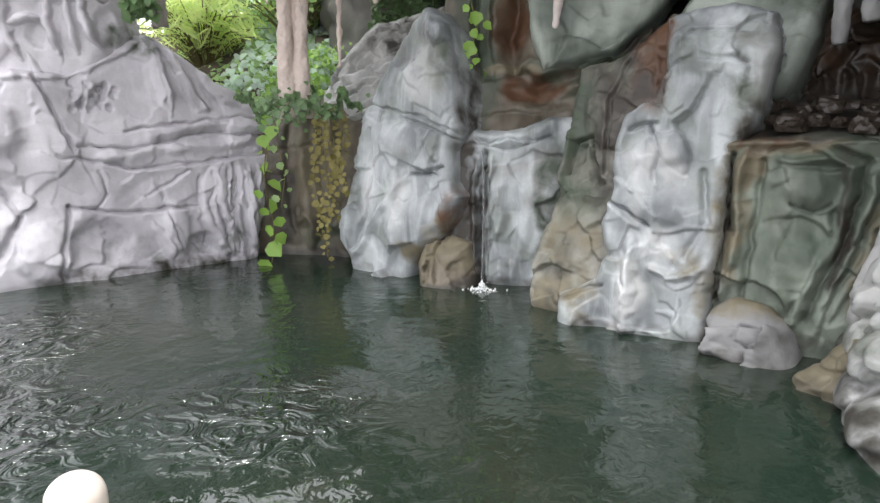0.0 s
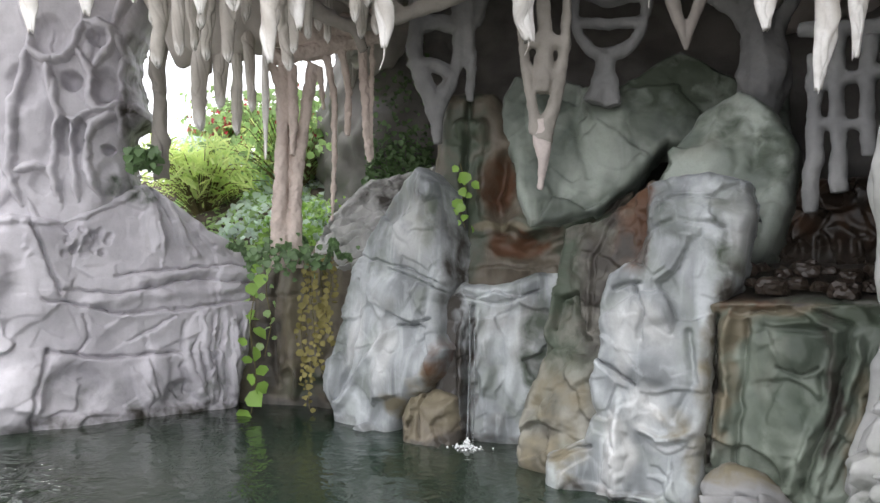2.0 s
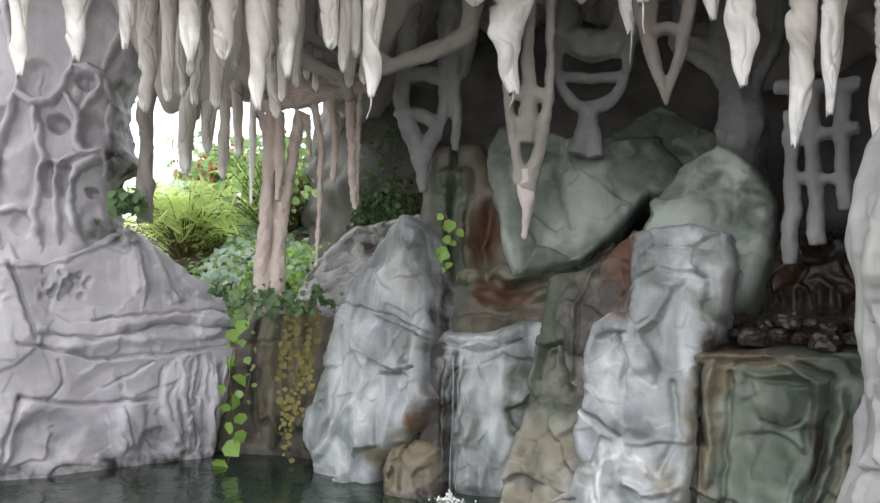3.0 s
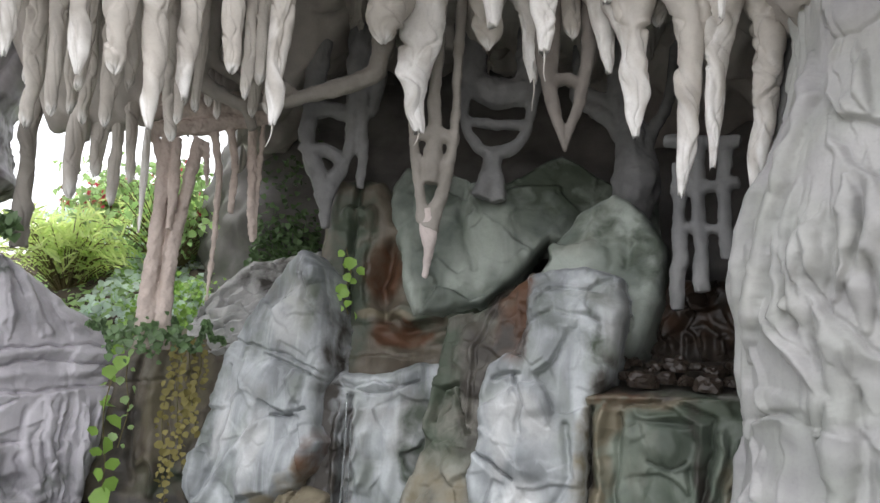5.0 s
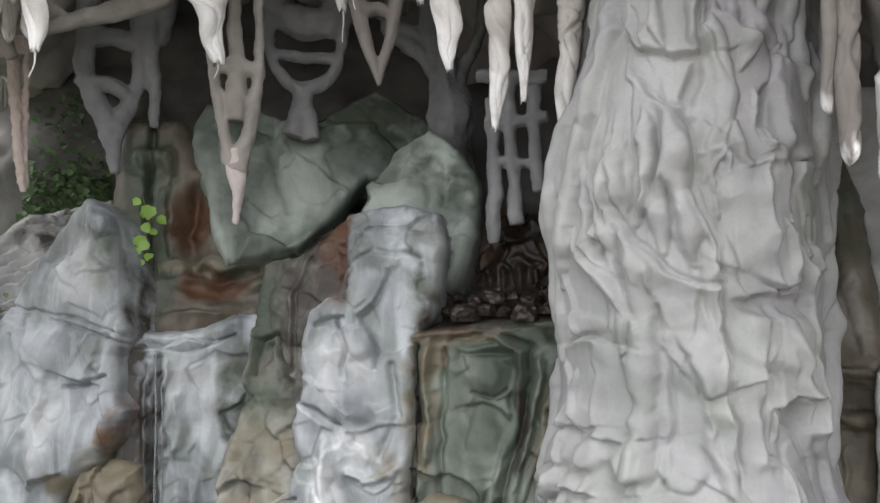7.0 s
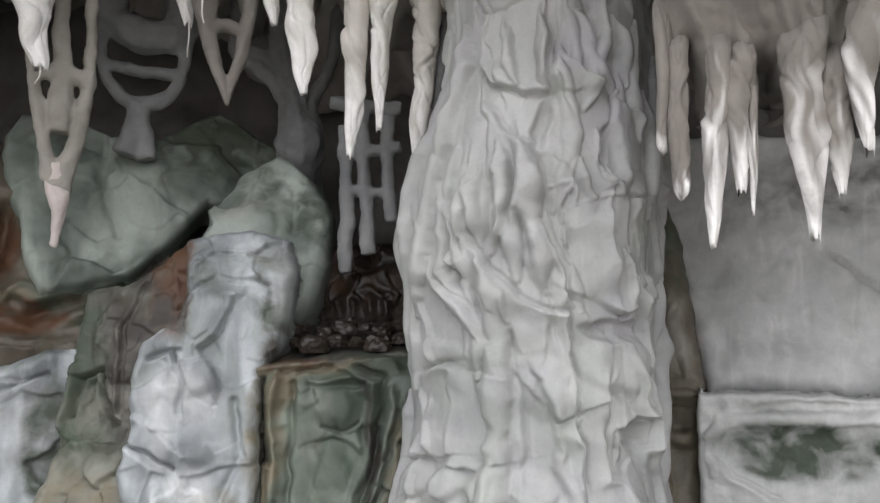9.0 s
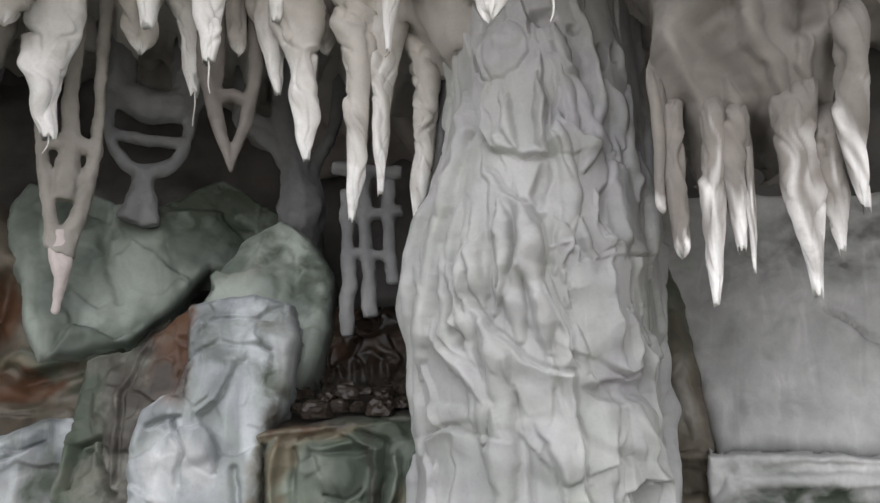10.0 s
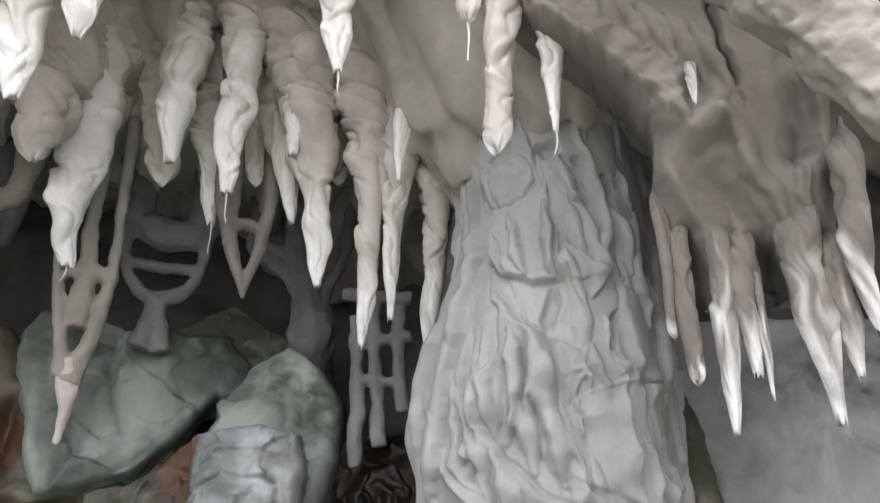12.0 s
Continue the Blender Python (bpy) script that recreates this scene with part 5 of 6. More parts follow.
tagged(sculpt("pillar", pillar_map, [(-1.75, -0.3), (-1.75, 4.5), (1.9, 4.5), (1.9, -0.3)], GREY, 0.02, 0.05, 0.0085, 0.03, 19.0,
       strokes=[([(-0.39 + 0.25 * math.cos(0.5 * n), 3.47 + 0.2 * math.sin(0.5 * n)) for n in range(14)], -0.02, 0.02), ([(0.66, 1.9), (0.7, 1.7), (0.68, 1.45)], -0.05, 0.02), ([(0.77, 1.9), (0.79, 1.65), (0.77, 1.4)], -0.05, 0.02)],
       cords=[(line, 1.6 * height, width) for line, height, width in PILLAR_CORDS], roots=[(46, 0.7, 0.06, 0.05, 0.035), (70, 0.3, 0.1, 0.032, 0.018)], strands=[(70, 0.6, 0.14, 0.042), (130, 0.25, 0.12, 0.032)], grain=0.002,
       folds=[(line, 0.085, 0.08) for line in PILLAR_CREASES], hole=3,
       bumps=[(-0.39, 3.47, 0.27, 0.21, 0.035), (-0.42, 3.45, 0.16, 0.13, 0.03), (-0.3, 3.52, 0.1, 0.08, 0.02), (-0.55, 3.4, 0.04, 0.05, -0.08), (-0.02, 3.62, 0.10, 0.06, -0.08), (0.4, 3.36, 0.05, 0.07, -0.08), (0.5, 3.4, 0.03, 0.05, -0.05), (0.2, 3.53, 0.04, 0.035, -0.05), (0.03, 2.55, 0.05, 0.12, -0.07),
              (0.43, 2.4, 0.07, 0.15, -0.08), (-0.29, 2.13, 0.09, 0.13, 0.05), (0.42, 1.47, 0.18, 0.05, -0.06), (0.45, 1.3, 0.24, 0.13, 0.05), (0.5, 0.94, 0.07, 0.06, -0.06), (0.03, 1.2, 0.1, 0.15, 0.03), (-0.5, 1.38, 0.16, 0.05, 0.03)]
             + [(-0.72 + 0.21 * (n % 4) + 0.06 * (n // 4 % 2), 0.12 + 0.2 * (n // 4), 0.10, 0.09, 0.06 + 0.02 * (n % 3)) for n in range(16)],
       # last two entries: the foot's shade painted in as dark green and brown
       stains_and_shade=[(0.8, 2.6, 0.3, 1.2, 1, 0.28), (0.5, 1.5, 0.4, 0.15, 1, 0.2), (-0.2, 2.3, 0.4, 0.4, 1, 0.12), (-0.4, 0.1, 1.4, 0.45, 1, 0.45), (-0.5, 0.0, 1.4, 0.35, 2, 0.5)], ragged=0.0, stretch=2.2, facets=0.01, skirt=0.0),
       "huge pale grey pillar modelled like twisted roots and drapery", "pillar", kind="structure")


# ---- dripstones ----
HANGING = "stalactites under the roof"
COUNT = [0]


def stalactite(x, y, tip, top, radius, lean_x, lean_y, look_of, straw, root=0.0):
    """A hanging dripstone like twisted drapery: broad folds above, a ragged chisel tip below; some end in a thin straw."""
    COUNT[0] += 1
    seed = COUNT[0] * 1.37
    roof = top + root if root else max(float(ceiling_height(x, y)), top) + 0.05 if x < -0.3 else 5.65
    away = np.stack([x - 0.12, y - 0.39]) / math.hypot(x - 0.12, y - 0.39)
    lean_x, lean_y = max(-0.08, min(0.08, lean_x)), max(-0.08, min(0.08, lean_y))
    length, sides = roof - tip, 48
    rings = max(24, int(length / 0.014))
    twist = 3.6 if look_of == "twist" else 2.5 if x < -0.3 else 0.9
    k = np.repeat(np.arange(rings + 1) / rings, sides)
    a = np.tile(np.arange(sides) * 2 * math.pi / sides, rings + 1)
    up = k * length
    shown = max(top - tip, 0.3)
    rise = up / shown
    if look_of == "blunt":
        taper = np.sqrt(np.clip(1 - (1 - np.clip(up / (radius * 1.3), 0, 1)) ** 2, 0.02, 1)) * (0.8 + 0.2 * smooth(up / 0.4))
    elif look_of == "column":
        taper = np.ones_like(up)
    else:
        taper = 0.28 + 0.72 * np.clip(rise / 0.5, 0, 1) ** 0.85
    flare = 1 + (0.2 if root or x < -0.3 or look_of == "blunt" else 0.5) * smooth((rise - 0.7) / 0.8)
    spread = np.clip((up - 0.55 * shown) / 1.0, 0, 1.5) ** 1.3 if not root and x > -0.3 else smooth((rise - 0.72) / 0.5) if root else 0 * up
    flare = flare + spread * ((0.12 / radius) if not root else 0.1)
    turn = a + twist * up / 0.55 + 0.8 * fbm(up, a * 0, 0.3, seed, 2)
    bend = seed + 0.9 * fbm(up, a * 0, 0.22, seed + 5, 2)
    lobes = 0.14 * np.cos(2 * turn + seed)
    lobes -= 0.24 * np.exp(-((np.sin(0.5 * turn + bend) / 0.13) ** 2)) + 0.20 * np.exp(-((np.sin(turn - 1.7 * bend) / 0.12) ** 2)) + 0.16 * np.exp(-((np.sin(1.5 * turn + 2.3 * bend) / 0.12) ** 2))
    lobes += 0.16 * np.exp(-((np.sin(0.5 * turn + bend + 0.35) / 0.16) ** 2))
    shelf = up / (0.16 + 0.05 * math.sin(seed)) + 0.35 * np.sin(turn + seed) + 0.5 * fbm(np.cos(a), up * 3, 0.8, seed + 7, 2)
    calm = 1 - 0.85 * np.minimum(spread, 1)
    lobes += calm * 0.03 * (0.5 - (shelf - np.floor(shelf))) * smooth(0.4 + fbm(up, np.cos(turn), 0.3, seed + 6, 2))
    lump = 0.07 * fbm(np.cos(turn) * 0.5 + seed, up * 4, 0.5, seed, 3) + 0.09 * calm * fbm(up, up * 0, 0.2, seed + 3, 2)
    lobes += np.minimum(spread, 1) * (0.14 * np.sqrt(np.abs(np.sin(3.5 * turn + 2 * bend))) + 0.10 * np.sqrt(np.abs(np.sin(5.5 * turn - 3 * bend))) - 0.15)
    r = (0.9 if x < -0.3 else 1.1) * radius * taper * flare * (1 + lobes * (0.35 + 0.65 * smooth(up / 0.12)) + lump)
    if root:
        r = r * np.sqrt(np.clip(1 - smooth((up - shown) / root), 0.03, 1))
    sway = 0.25 * radius
    sink = 0.26 * smooth((up - shown) / max(root, 0.01)) if root else 0.0
    cx = x + lean_x * up + away[0] * sink + sway * (fbm(up, up * 0, 0.35, seed + 1, 2) - fbm(up[:1] * 0, up[:1] * 0, 0.35, seed + 1, 2))
    cy = y + lean_y * up + away[1] * sink + sway * (fbm(up, up * 0, 0.35, seed + 2, 2) - fbm(up[:1] * 0, up[:1] * 0, 0.35, seed + 2, 2))
    ragged = 0.035 * fbm(np.cos(a) * 2, np.sin(a) * 2, 0.8, seed + 9, 2) * np.exp(-up / 0.05)
    verts = np.stack([cx + r * np.cos(a), cy + 0.9 * r * np.sin(a), tip + up + ragged], 1)
    i = np.arange((rings + 1) * sides).reshape(rings + 1, sides)
    j = np.roll(i, -1, 1)
    faces = np.stack([i[:-1], j[:-1], j[1:], i[1:]], -1).reshape(-1, 4).tolist() + [tuple(i[0][::-1]), tuple(i[-1])]
    # rooted ones take the shade-darkened copy, the others the lighter taupe
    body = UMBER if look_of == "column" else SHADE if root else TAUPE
    ob = mesh_object("stalactite", verts, faces, body)
    # whitening towards the tip paints in the light that reaches it
    reach = {"pale": 0.7 if root else 1.15, "twist": 0.55, "blunt": 0.12, "column": 0.01}[look_of]
    white = (1.1 - rise / reach + 0.5 * fbm(np.cos(turn), up * 3, 0.5, seed + 11, 2)) * (1 if reach > 0.1 else 0)
    ob.data.attributes.new("chalk_and_light", "FLOAT", "POINT").data.foreach_set("value", np.clip(white, 0, 1).astype(np.float32))
    looks = {"blunt": "short blunt taupe stalactite under the cave roof", "twist": "twisted cream stalactite with spiral folds hanging from the roof",
             "column": "dark slender dripstone column between roof and garden bank", "pale": "pointed cream-white stalactite hanging from the cave roof"}
    if root:
        looks["pale"] = "brown-grey stalactite with a white tip below the curtain"
    if straw:
        looks["pale"], looks["blunt"] = "pointed cream-white stalactite with a thin straw at its tip", "blunt taupe stalactite with a thin straw at its tip"
    tagged(ob, looks[look_of], "stalactite", HANGING)
    if straw:
        bm = bmesh.new()
        v, f = tube_verts([(x, y, tip + 0.02, 0.008), (x + 0.012, y, tip - straw * 0.4, 0.005), (x - 0.008, y, tip - straw * 0.7, 0.004), (x + 0.03 * math.sin(seed), y, tip - straw, 0.003)], 8, seed)
        made = [bm.verts.new(p) for p in v]
        for face in f:
            bm.faces.new([made[q] for q in face])
        part("straw", bm, CREAM, ob, "thin hanging mineral straw")


# front row
stalactite(0.18, 4.09, 3.67, 4.33, 0.095, -0.03, 0.00, 'pale', 0.00)
stalactite(0.39, 3.78, 3.97, 4.21, 0.073, -0.01, 0.00, 'pale', 0.00)
stalactite(0.72, 5.25, 3.22, 4.78, 0.146, -0.01, 0.00, 'pale', 0.12)
stalactite(1.17, 4.76, 3.92, 5.03, 0.119, -0.00, 0.00, 'pale', 0.00)
stalactite(1.48, 4.46, 3.64, 4.98, 0.110, 0.03, -0.01, 'pale', 0.22)
stalactite(1.87, 4.31, 3.98, 4.96, 0.107, 0.05, -0.02, 'pale', 0.00)
stalactite(1.59, 5.06, 3.67, 4.34, 0.093, -0.06, 0.02, 'pale', 0.25)
stalactite(2.01, 4.57, 3.59, 4.09, 0.065, -0.10, 0.05, 'pale', 0.00)
stalactite(2.10, 4.31, 3.04, 3.95, 0.084, -0.07, 0.04, 'pale', 0.00)
stalactite(2.31, 4.42, 3.93, 4.37, 0.080, -0.03, 0.02, 'blunt', 0.00)
stalactite(2.34, 4.13, 2.62, 3.95, 0.076, 0.04, -0.02, 'twist', 0.00)
stalactite(2.50, 4.03, 2.81, 3.86, 0.065, 0.04, -0.03, 'pale', 0.00)
stalactite(2.30, 3.61, 3.59, 4.49, 0.052, 0.09, -0.06, 'pale', 0.06)
stalactite(1.57, 3.11, 3.83, 4.33, 0.067, -0.02, 0.01, 'pale', 0.17)
stalactite(2.79, 4.00, 2.51, 4.02, 0.074, 0.05, -0.04, 'twist', 0.00)
stalactite(2.11, 2.48, 3.20, 4.12, 0.079, 0.08, -0.08, 'blunt', 0.00)
stalactite(2.38, 2.33, 3.32, 4.08, 0.052, 0.04, -0.05, 'pale', 0.14)
stalactite(1.97, 2.48, 3.92, 4.29, 0.069, 0.07, -0.06, 'blunt', 0.26)
stalactite(1.23, 5.16, 3.94, 4.37, 0.109, -0.02, 0.00, 'blunt', 0.00)
stalactite(0.39, 4.98, 3.80, 4.18, 0.171, -0.25, 0.01, 'blunt', 0.00)
stalactite(1.79, 4.77, 3.93, 4.37, 0.089, -0.02, 0.01, 'blunt', 0.00)
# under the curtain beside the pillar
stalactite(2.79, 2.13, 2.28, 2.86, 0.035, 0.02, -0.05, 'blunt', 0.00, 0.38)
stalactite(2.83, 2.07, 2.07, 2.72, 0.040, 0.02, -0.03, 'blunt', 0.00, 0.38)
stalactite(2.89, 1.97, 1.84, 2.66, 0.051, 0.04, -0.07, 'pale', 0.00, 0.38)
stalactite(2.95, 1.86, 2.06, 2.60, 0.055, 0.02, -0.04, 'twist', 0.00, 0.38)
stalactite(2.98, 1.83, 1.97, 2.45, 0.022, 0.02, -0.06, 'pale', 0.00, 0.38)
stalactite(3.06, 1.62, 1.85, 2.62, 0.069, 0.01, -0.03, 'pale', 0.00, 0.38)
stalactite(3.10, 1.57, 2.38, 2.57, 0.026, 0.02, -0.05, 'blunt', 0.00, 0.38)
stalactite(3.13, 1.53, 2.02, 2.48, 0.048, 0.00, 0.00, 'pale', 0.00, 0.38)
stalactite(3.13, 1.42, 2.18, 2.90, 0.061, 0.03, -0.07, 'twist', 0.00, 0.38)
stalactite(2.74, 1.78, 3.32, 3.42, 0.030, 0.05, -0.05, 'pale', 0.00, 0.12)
# over the garden
stalactite(-2.42, 4.14, 2.87, 3.20, 0.056, -0.03, -0.02, 'pale', 0.00)
stalactite(-2.21, 4.38, 3.06, 3.30, 0.073, -0.03, -0.02, 'pale', 0.00)
stalactite(-1.96, 4.49, 3.18, 3.36, 0.053, -0.03, -0.01, 'pale', 0.00)
stalactite(-1.81, 4.88, 2.96, 3.43, 0.052, -0.06, -0.02, 'blunt', 0.00)
stalactite(-1.55, 4.55, 3.14, 3.39, 0.063, -0.06, -0.02, 'pale', 0.00)
stalactite(-1.29, 4.42, 3.13, 3.36, 0.087, -0.03, -0.01, 'blunt', 0.00)
stalactite(-1.50, 4.99, 2.94, 3.45, 0.064, -0.00, -0.00, 'blunt', 0.00)
stalactite(-1.41, 5.12, 3.27, 3.63, 0.057, -0.03, -0.01, 'blunt', 0.00)
stalactite(-1.07, 4.48, 2.81, 3.39, 0.076, -0.01, -0.00, 'twist', 0.00)
stalactite(-1.08, 5.10, 2.92, 3.46, 0.064, -0.07, -0.02, 'blunt', 0.00)
stalactite(-0.91, 4.62, 3.08, 3.45, 0.070, -0.00, -0.00, 'twist', 0.00)
stalactite(-0.98, 5.32, 3.21, 3.64, 0.040, -0.00, -0.00, 'blunt', 0.00)
stalactite(-0.62, 4.57, 3.27, 3.51, 0.065, -0.03, -0.00, 'blunt', 0.00)
stalactite(-0.35, 4.77, 3.00, 3.53, 0.075, 0.02, 0.00, 'pale', 0.16)
stalactite(-2.17, 5.38, 2.99, 3.57, 0.072, -0.01, -0.01, 'blunt', 0.00)
stalactite(-2.13, 6.25, 2.63, 3.64, 0.076, -0.01, -0.00, 'blunt', 0.00)
stalactite(-1.96, 6.31, 2.85, 3.66, 0.071, -0.02, -0.00, 'blunt', 0.00)
stalactite(-1.82, 6.35, 2.63, 3.47, 0.055, -0.03, -0.01, 'blunt', 0.00)
stalactite(-1.64, 6.19, 2.81, 3.43, 0.053, -0.03, -0.01, 'blunt', 0.00)
stalactite(-1.42, 5.84, 2.35, 3.18, 0.030, -0.02, -0.00, 'pale', 0.00)
stalactite(-2.54, 6.42, 2.20, 3.62, 0.080, -0.04, -0.02, 'column', 0.00)

rng = np.random.default_rng(31)
for _ in range(16):
    sx, sy = rng.uniform(-2.3, -0.4), rng.uniform(4.9, 6.2)
    low = rng.uniform(3.05, 3.45) + 0.12 * (sy - 5.5)
    stalactite(sx, sy, low, low + 0.5, rng.uniform(0.035, 0.06), 0.0, 0.0, 'blunt', 0.0)

SHAPES = "fused dripstone shapes"
fused("looped_dripstone", [
       [(-0.14, 6.26, 3.82, 0.072), (-0.19, 6.26, 3.39, 0.057), (-0.11, 6.26, 3.14, 0.067), (0.02, 6.27, 2.92, 0.083), (0.04, 6.27, 2.72, 0.046), (0.05, 6.27, 2.55, 0.031)],
       [(0.24, 6.26, 3.78, 0.072), (0.22, 6.26, 3.41, 0.046), (0.19, 6.26, 3.20, 0.046), (0.09, 6.27, 3.01, 0.067), (0.03, 6.27, 2.88, 0.072)],
       [(-0.16, 6.26, 3.61, 0.062), (0.02, 6.27, 3.68, 0.062), (0.22, 6.26, 3.62, 0.062)],
       [(-0.17, 6.26, 3.26, 0.057), (-0.01, 6.27, 3.29, 0.052), (0.17, 6.26, 3.17, 0.052)],
       [(-0.25, 6.26, 3.29, 0.026), (-0.16, 6.26, 3.25, 0.046)],
       [(0.43, 6.25, 3.83, 0.052), (0.36, 6.26, 3.62, 0.041), (0.29, 6.26, 3.78, 0.041)],
       [(0.30, 6.26, 3.57, 0.062), (0.34, 6.26, 3.25, 0.041), (0.33, 6.26, 2.94, 0.031)],
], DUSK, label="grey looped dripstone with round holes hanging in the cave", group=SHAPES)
fused("slotted_dripstone", [
       [(0.69, 5.53, 3.77, 0.041), (0.69, 5.53, 3.49, 0.037), (0.75, 5.52, 3.03, 0.041), (0.81, 5.51, 2.71, 0.046), (0.85, 5.51, 2.55, 0.060)],
       [(1.05, 5.47, 3.83, 0.037), (1.05, 5.47, 3.30, 0.041), (1.00, 5.48, 2.89, 0.046), (0.94, 5.49, 2.65, 0.055), (0.89, 5.50, 2.48, 0.073)],
       [(0.87, 5.50, 3.58, 0.046), (0.89, 5.50, 3.22, 0.064), (0.88, 5.50, 2.87, 0.064)],
       [(0.74, 5.52, 3.26, 0.041), (0.90, 5.50, 3.31, 0.064), (1.04, 5.47, 3.24, 0.037)],
], UMBER, swell=1.12, label="long grey-pink dripstone with slots and a pale tip", group=SHAPES)
fused("tip", [[(0.87, 5.49, 2.66, 0.062), (0.88, 5.49, 2.50, 0.085), (0.89, 5.49, 2.39, 0.080), (0.90, 5.49, 2.27, 0.045), (0.87, 5.49, 2.09, 0.026)], [(0.93, 5.48, 2.6, 0.04), (0.92, 5.48, 2.4, 0.035), (0.93, 5.48, 2.24, 0.012)]],
      ROSE, 0.010, 0.03, 0.8, label="pale pink ragged tip", category="", parent=bpy.data.objects["slotted_dripstone"])
fused("bowl_dripstone", [
       [(1.22, 6.00, 3.61, 0.035), (1.51, 5.93, 3.57, 0.045), (1.79, 5.86, 3.59, 0.035)],
       [(1.22, 6.00, 3.61, 0.035), (1.28, 5.99, 3.44, 0.040), (1.42, 5.96, 3.31, 0.050), (1.58, 5.91, 3.31, 0.050), (1.74, 5.87, 3.42, 0.040), (1.80, 5.85, 3.59, 0.035)],
       [(1.49, 5.94, 3.31, 0.071), (1.48, 5.94, 3.13, 0.071), (1.42, 5.96, 2.89, 0.091)],
       [(1.50, 5.94, 3.21, 0.061), (1.56, 5.92, 2.86, 0.071)],
       [(1.26, 5.99, 3.97, 0.101), (1.50, 5.94, 3.86, 0.121), (1.78, 5.86, 3.91, 0.111)],
       [(1.22, 6.00, 3.61, 0.035), (1.17, 6.01, 3.87, 0.050), (1.26, 5.99, 4.02, 0.061)],
       [(1.80, 5.85, 3.59, 0.035), (1.82, 5.85, 3.84, 0.045)],
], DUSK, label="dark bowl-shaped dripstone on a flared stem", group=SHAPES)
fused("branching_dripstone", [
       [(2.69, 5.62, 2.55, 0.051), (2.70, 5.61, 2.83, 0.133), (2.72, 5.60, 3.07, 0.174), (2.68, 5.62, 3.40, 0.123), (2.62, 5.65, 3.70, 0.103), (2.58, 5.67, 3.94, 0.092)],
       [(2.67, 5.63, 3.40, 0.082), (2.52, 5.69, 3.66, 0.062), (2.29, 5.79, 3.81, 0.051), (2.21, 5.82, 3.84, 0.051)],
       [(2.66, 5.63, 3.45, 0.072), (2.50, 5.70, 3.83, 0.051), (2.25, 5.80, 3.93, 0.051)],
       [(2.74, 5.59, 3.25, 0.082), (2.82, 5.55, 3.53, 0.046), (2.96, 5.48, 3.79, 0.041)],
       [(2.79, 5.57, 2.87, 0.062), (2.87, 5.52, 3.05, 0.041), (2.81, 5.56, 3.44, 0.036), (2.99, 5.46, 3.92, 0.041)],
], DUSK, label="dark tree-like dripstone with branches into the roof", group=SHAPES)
fused("lattice_dripstone", [
       [(2.56, 4.56, 2.97, 0.043), (2.56, 4.56, 2.58, 0.039), (2.57, 4.55, 2.28, 0.047), (2.55, 4.57, 2.09, 0.052), (2.56, 4.56, 1.90, 0.034)],
       [(2.67, 4.50, 3.14, 0.043), (2.67, 4.49, 2.57, 0.039), (2.69, 4.49, 2.31, 0.043), (2.70, 4.48, 2.03, 0.047)],
       [(2.82, 4.40, 3.04, 0.043), (2.81, 4.41, 2.64, 0.039), (2.84, 4.39, 2.26, 0.043)],
       [(2.51, 4.59, 2.78, 0.039), (2.67, 4.50, 2.78, 0.034), (2.90, 4.35, 2.81, 0.039)],
       [(2.54, 4.57, 2.49, 0.030), (2.69, 4.49, 2.49, 0.034), (2.85, 4.38, 2.45, 0.030)],
       [(2.46, 4.61, 3.13, 0.043), (2.67, 4.50, 3.12, 0.039), (2.91, 4.35, 3.10, 0.043)],
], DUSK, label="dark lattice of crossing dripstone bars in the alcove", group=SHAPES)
fused("forked_dripstone", [
       [(1.60, 4.84, 3.80, 0.070), (1.67, 4.82, 3.42, 0.055), (1.75, 4.79, 3.14, 0.036), (1.77, 4.79, 3.03, 0.018)],
       [(1.92, 4.75, 3.80, 0.060), (1.86, 4.77, 3.40, 0.046), (1.78, 4.79, 3.14, 0.034), (1.77, 4.79, 3.03, 0.018)],
       [(1.66, 4.82, 3.55, 0.05), (1.76, 4.80, 3.62, 0.05), (1.88, 4.77, 3.55, 0.04)],
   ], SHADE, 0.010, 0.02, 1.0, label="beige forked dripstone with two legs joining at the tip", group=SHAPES)
